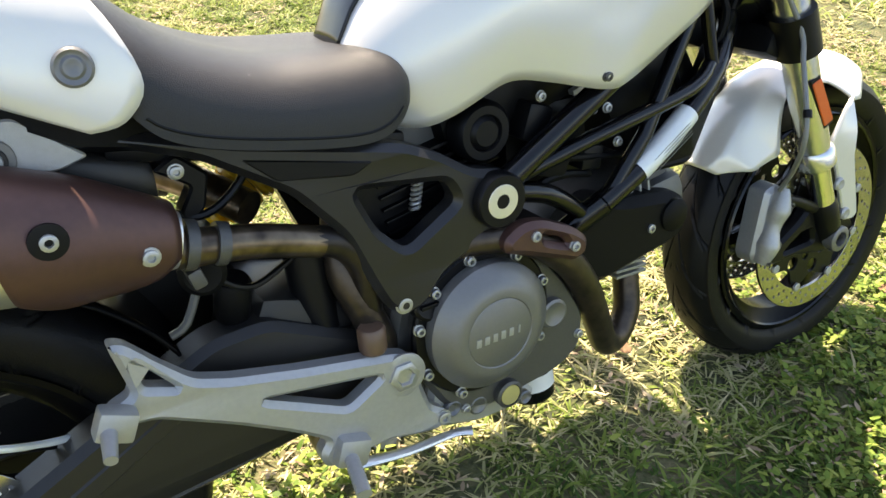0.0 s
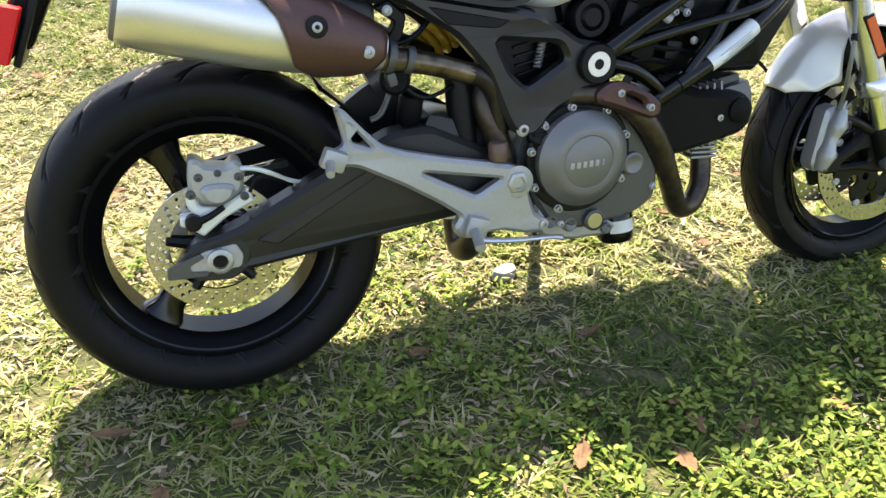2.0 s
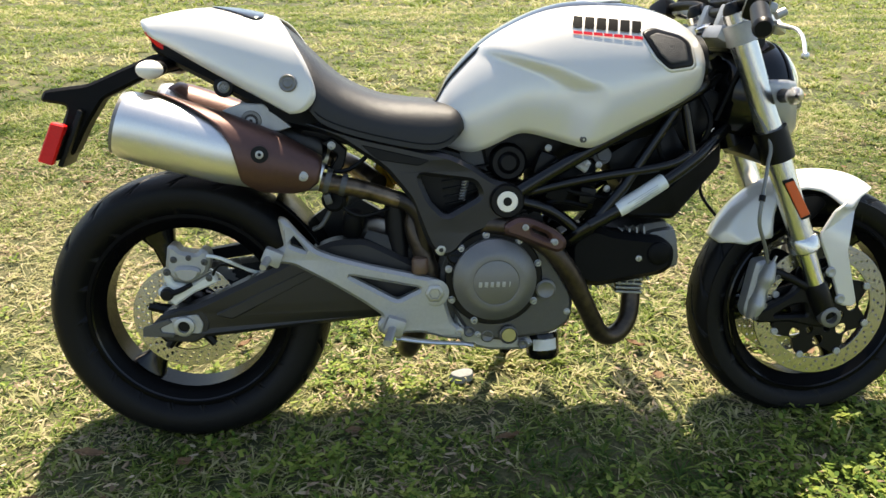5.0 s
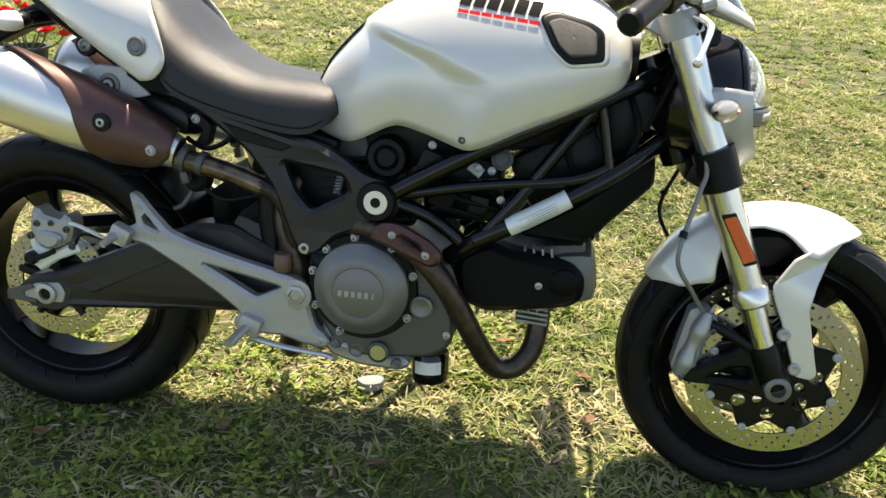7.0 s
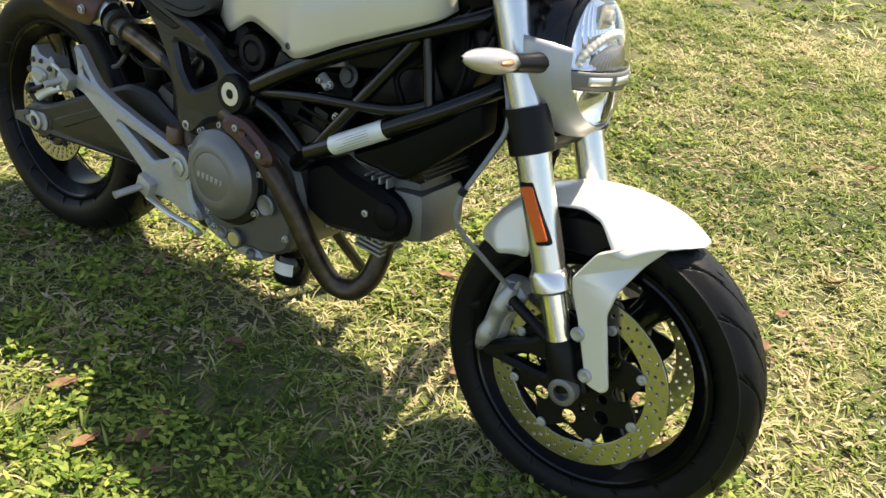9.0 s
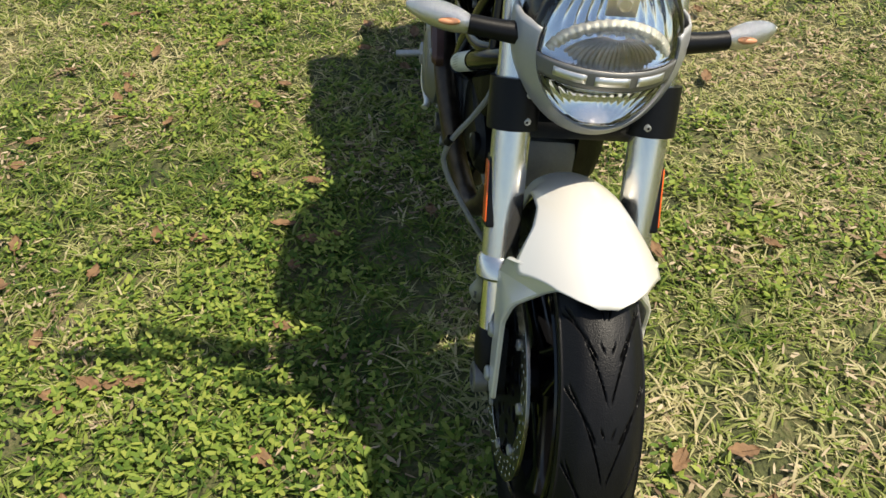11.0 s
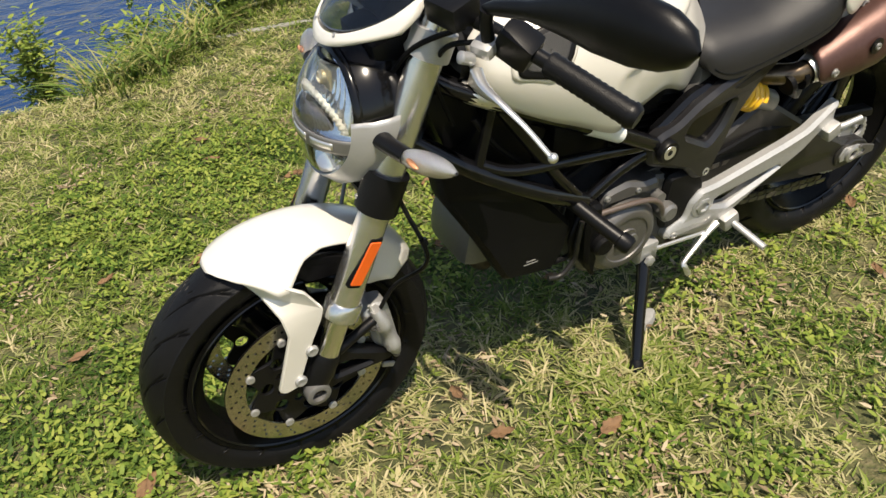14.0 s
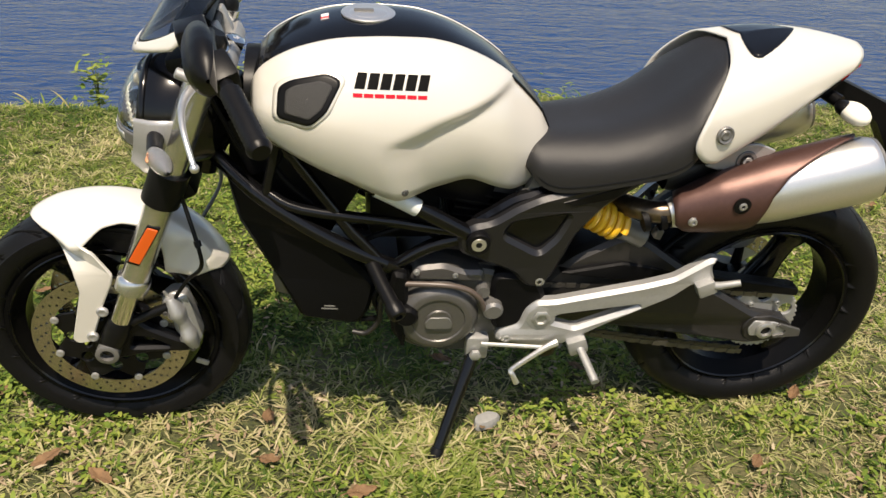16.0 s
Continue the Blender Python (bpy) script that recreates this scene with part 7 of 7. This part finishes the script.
STEM = material("stem_green", (0.10, 0.12, 0.04), 0.6)
shrub("bank_shrub", 0.90, -3.07, 0.55, 0.30, 11, 900, 41, "leafy green shrub at the water's edge")
shrub("bank_shrub", 0.40, -3.12, 0.50, 0.26, 9, 700, 42, "leafy green shrub at the water's edge")
shrub("bank_shrub", -0.10, -3.05, 0.42, 0.24, 8, 520, 43, "leafy green shrub at the water's edge")
shrub("bank_weed", 1.52, -2.78, 0.36, 0.07, 3, 130, 44, "slender green weed standing on the bank")
shrub("bank_weed", -1.02, -2.98, 0.24, 0.16, 6, 120, 45, "low pale weed on the bank")

# ---- red flowers far behind the tail ----
fx, fy = -2.41, 2.36
bunch = new("flower_bunch")
bunch.matrix_world = pose(fx, fy, float(rise(fx, fy)))
tagged(bunch, "bunch of red roses standing on the lawn", "flowers")
ROSE = material("rose_red", (0.62, 0.02, 0.035), 0.5, 0, 0, 0.25, 40)
part("flower_pot", Geo().lathe([(0, 0.075), (0.11, 0.10), (0.115, 0.105), (0.125, 0.105), (0.125, 0.09), (0.10, 0.085), (0.10, 1e-6)], (0, 0, 0), (0, 0, 1), 28), material("dark_pot", (0.03, 0.03, 0.032), 0.5), bunch)
r = np.random.RandomState(8)
heads = [(0.0, 0.0, 0.34), (0.11, 0.02, 0.31), (-0.11, 0.03, 0.30), (0.05, -0.10, 0.29), (-0.07, -0.09, 0.28), (0.17, -0.06, 0.24), (-0.18, -0.03, 0.23), (0.02, 0.11, 0.30), (0.20, 0.05, 0.21), (-0.15, 0.10, 0.24)]
for hx, hy, hz in heads:
    part("stem", Geo().tube([(hx * 0.2, hy * 0.2, 0.10), (hx * 0.7, hy * 0.7, hz * 0.65), (hx, hy, hz)], 0.004, 6, 4), STEM, bunch)
    g = Geo()
    for ring_i, (rad, tilt) in enumerate(((0.014, 0.1), (0.026, 0.35), (0.038, 0.6), (0.050, 0.95))):
        for k in range(5):
            a = k * 2 * np.pi / 5 + ring_i * 0.6
            uu, ww = np.meshgrid(np.linspace(0, 1, 5), np.linspace(-1, 1, 5), indexing="ij")
            ang = a + ww * 0.62
            rr = rad * (0.25 + 0.75 * uu ** 0.7) * (1 + 0.15 * tilt * uu)
            zz = 0.046 * uu * (1.1 - 0.5 * tilt) - 0.006 * ww ** 2 * uu
            g.grid(np.stack([rr * np.cos(ang), rr * np.sin(ang), zz], -1))
    part("bloom", g.moved(pose(hx, hy, hz - 0.03, r.uniform(-25, 25), r.uniform(-25, 25), r.uniform(0, 90)) @ Matrix.Scale(0.82, 4)), ROSE, bunch, "red rose", sharp=80)
gl = blades("leaf", WEED, np.array(heads)[r.randint(0, 10, 70)] * (0.8, 0.8, 0.75) + r.normal(0, 0.03, (70, 3)), r.uniform(0.04, 0.08, 70), r.uniform(0.02, 0.035, 70), r.uniform(-0.2, 0.8, 70), r.uniform(0, 0.4, 70), rows=4)
gl.name = "rose_leaves"
gl.parent = bunch
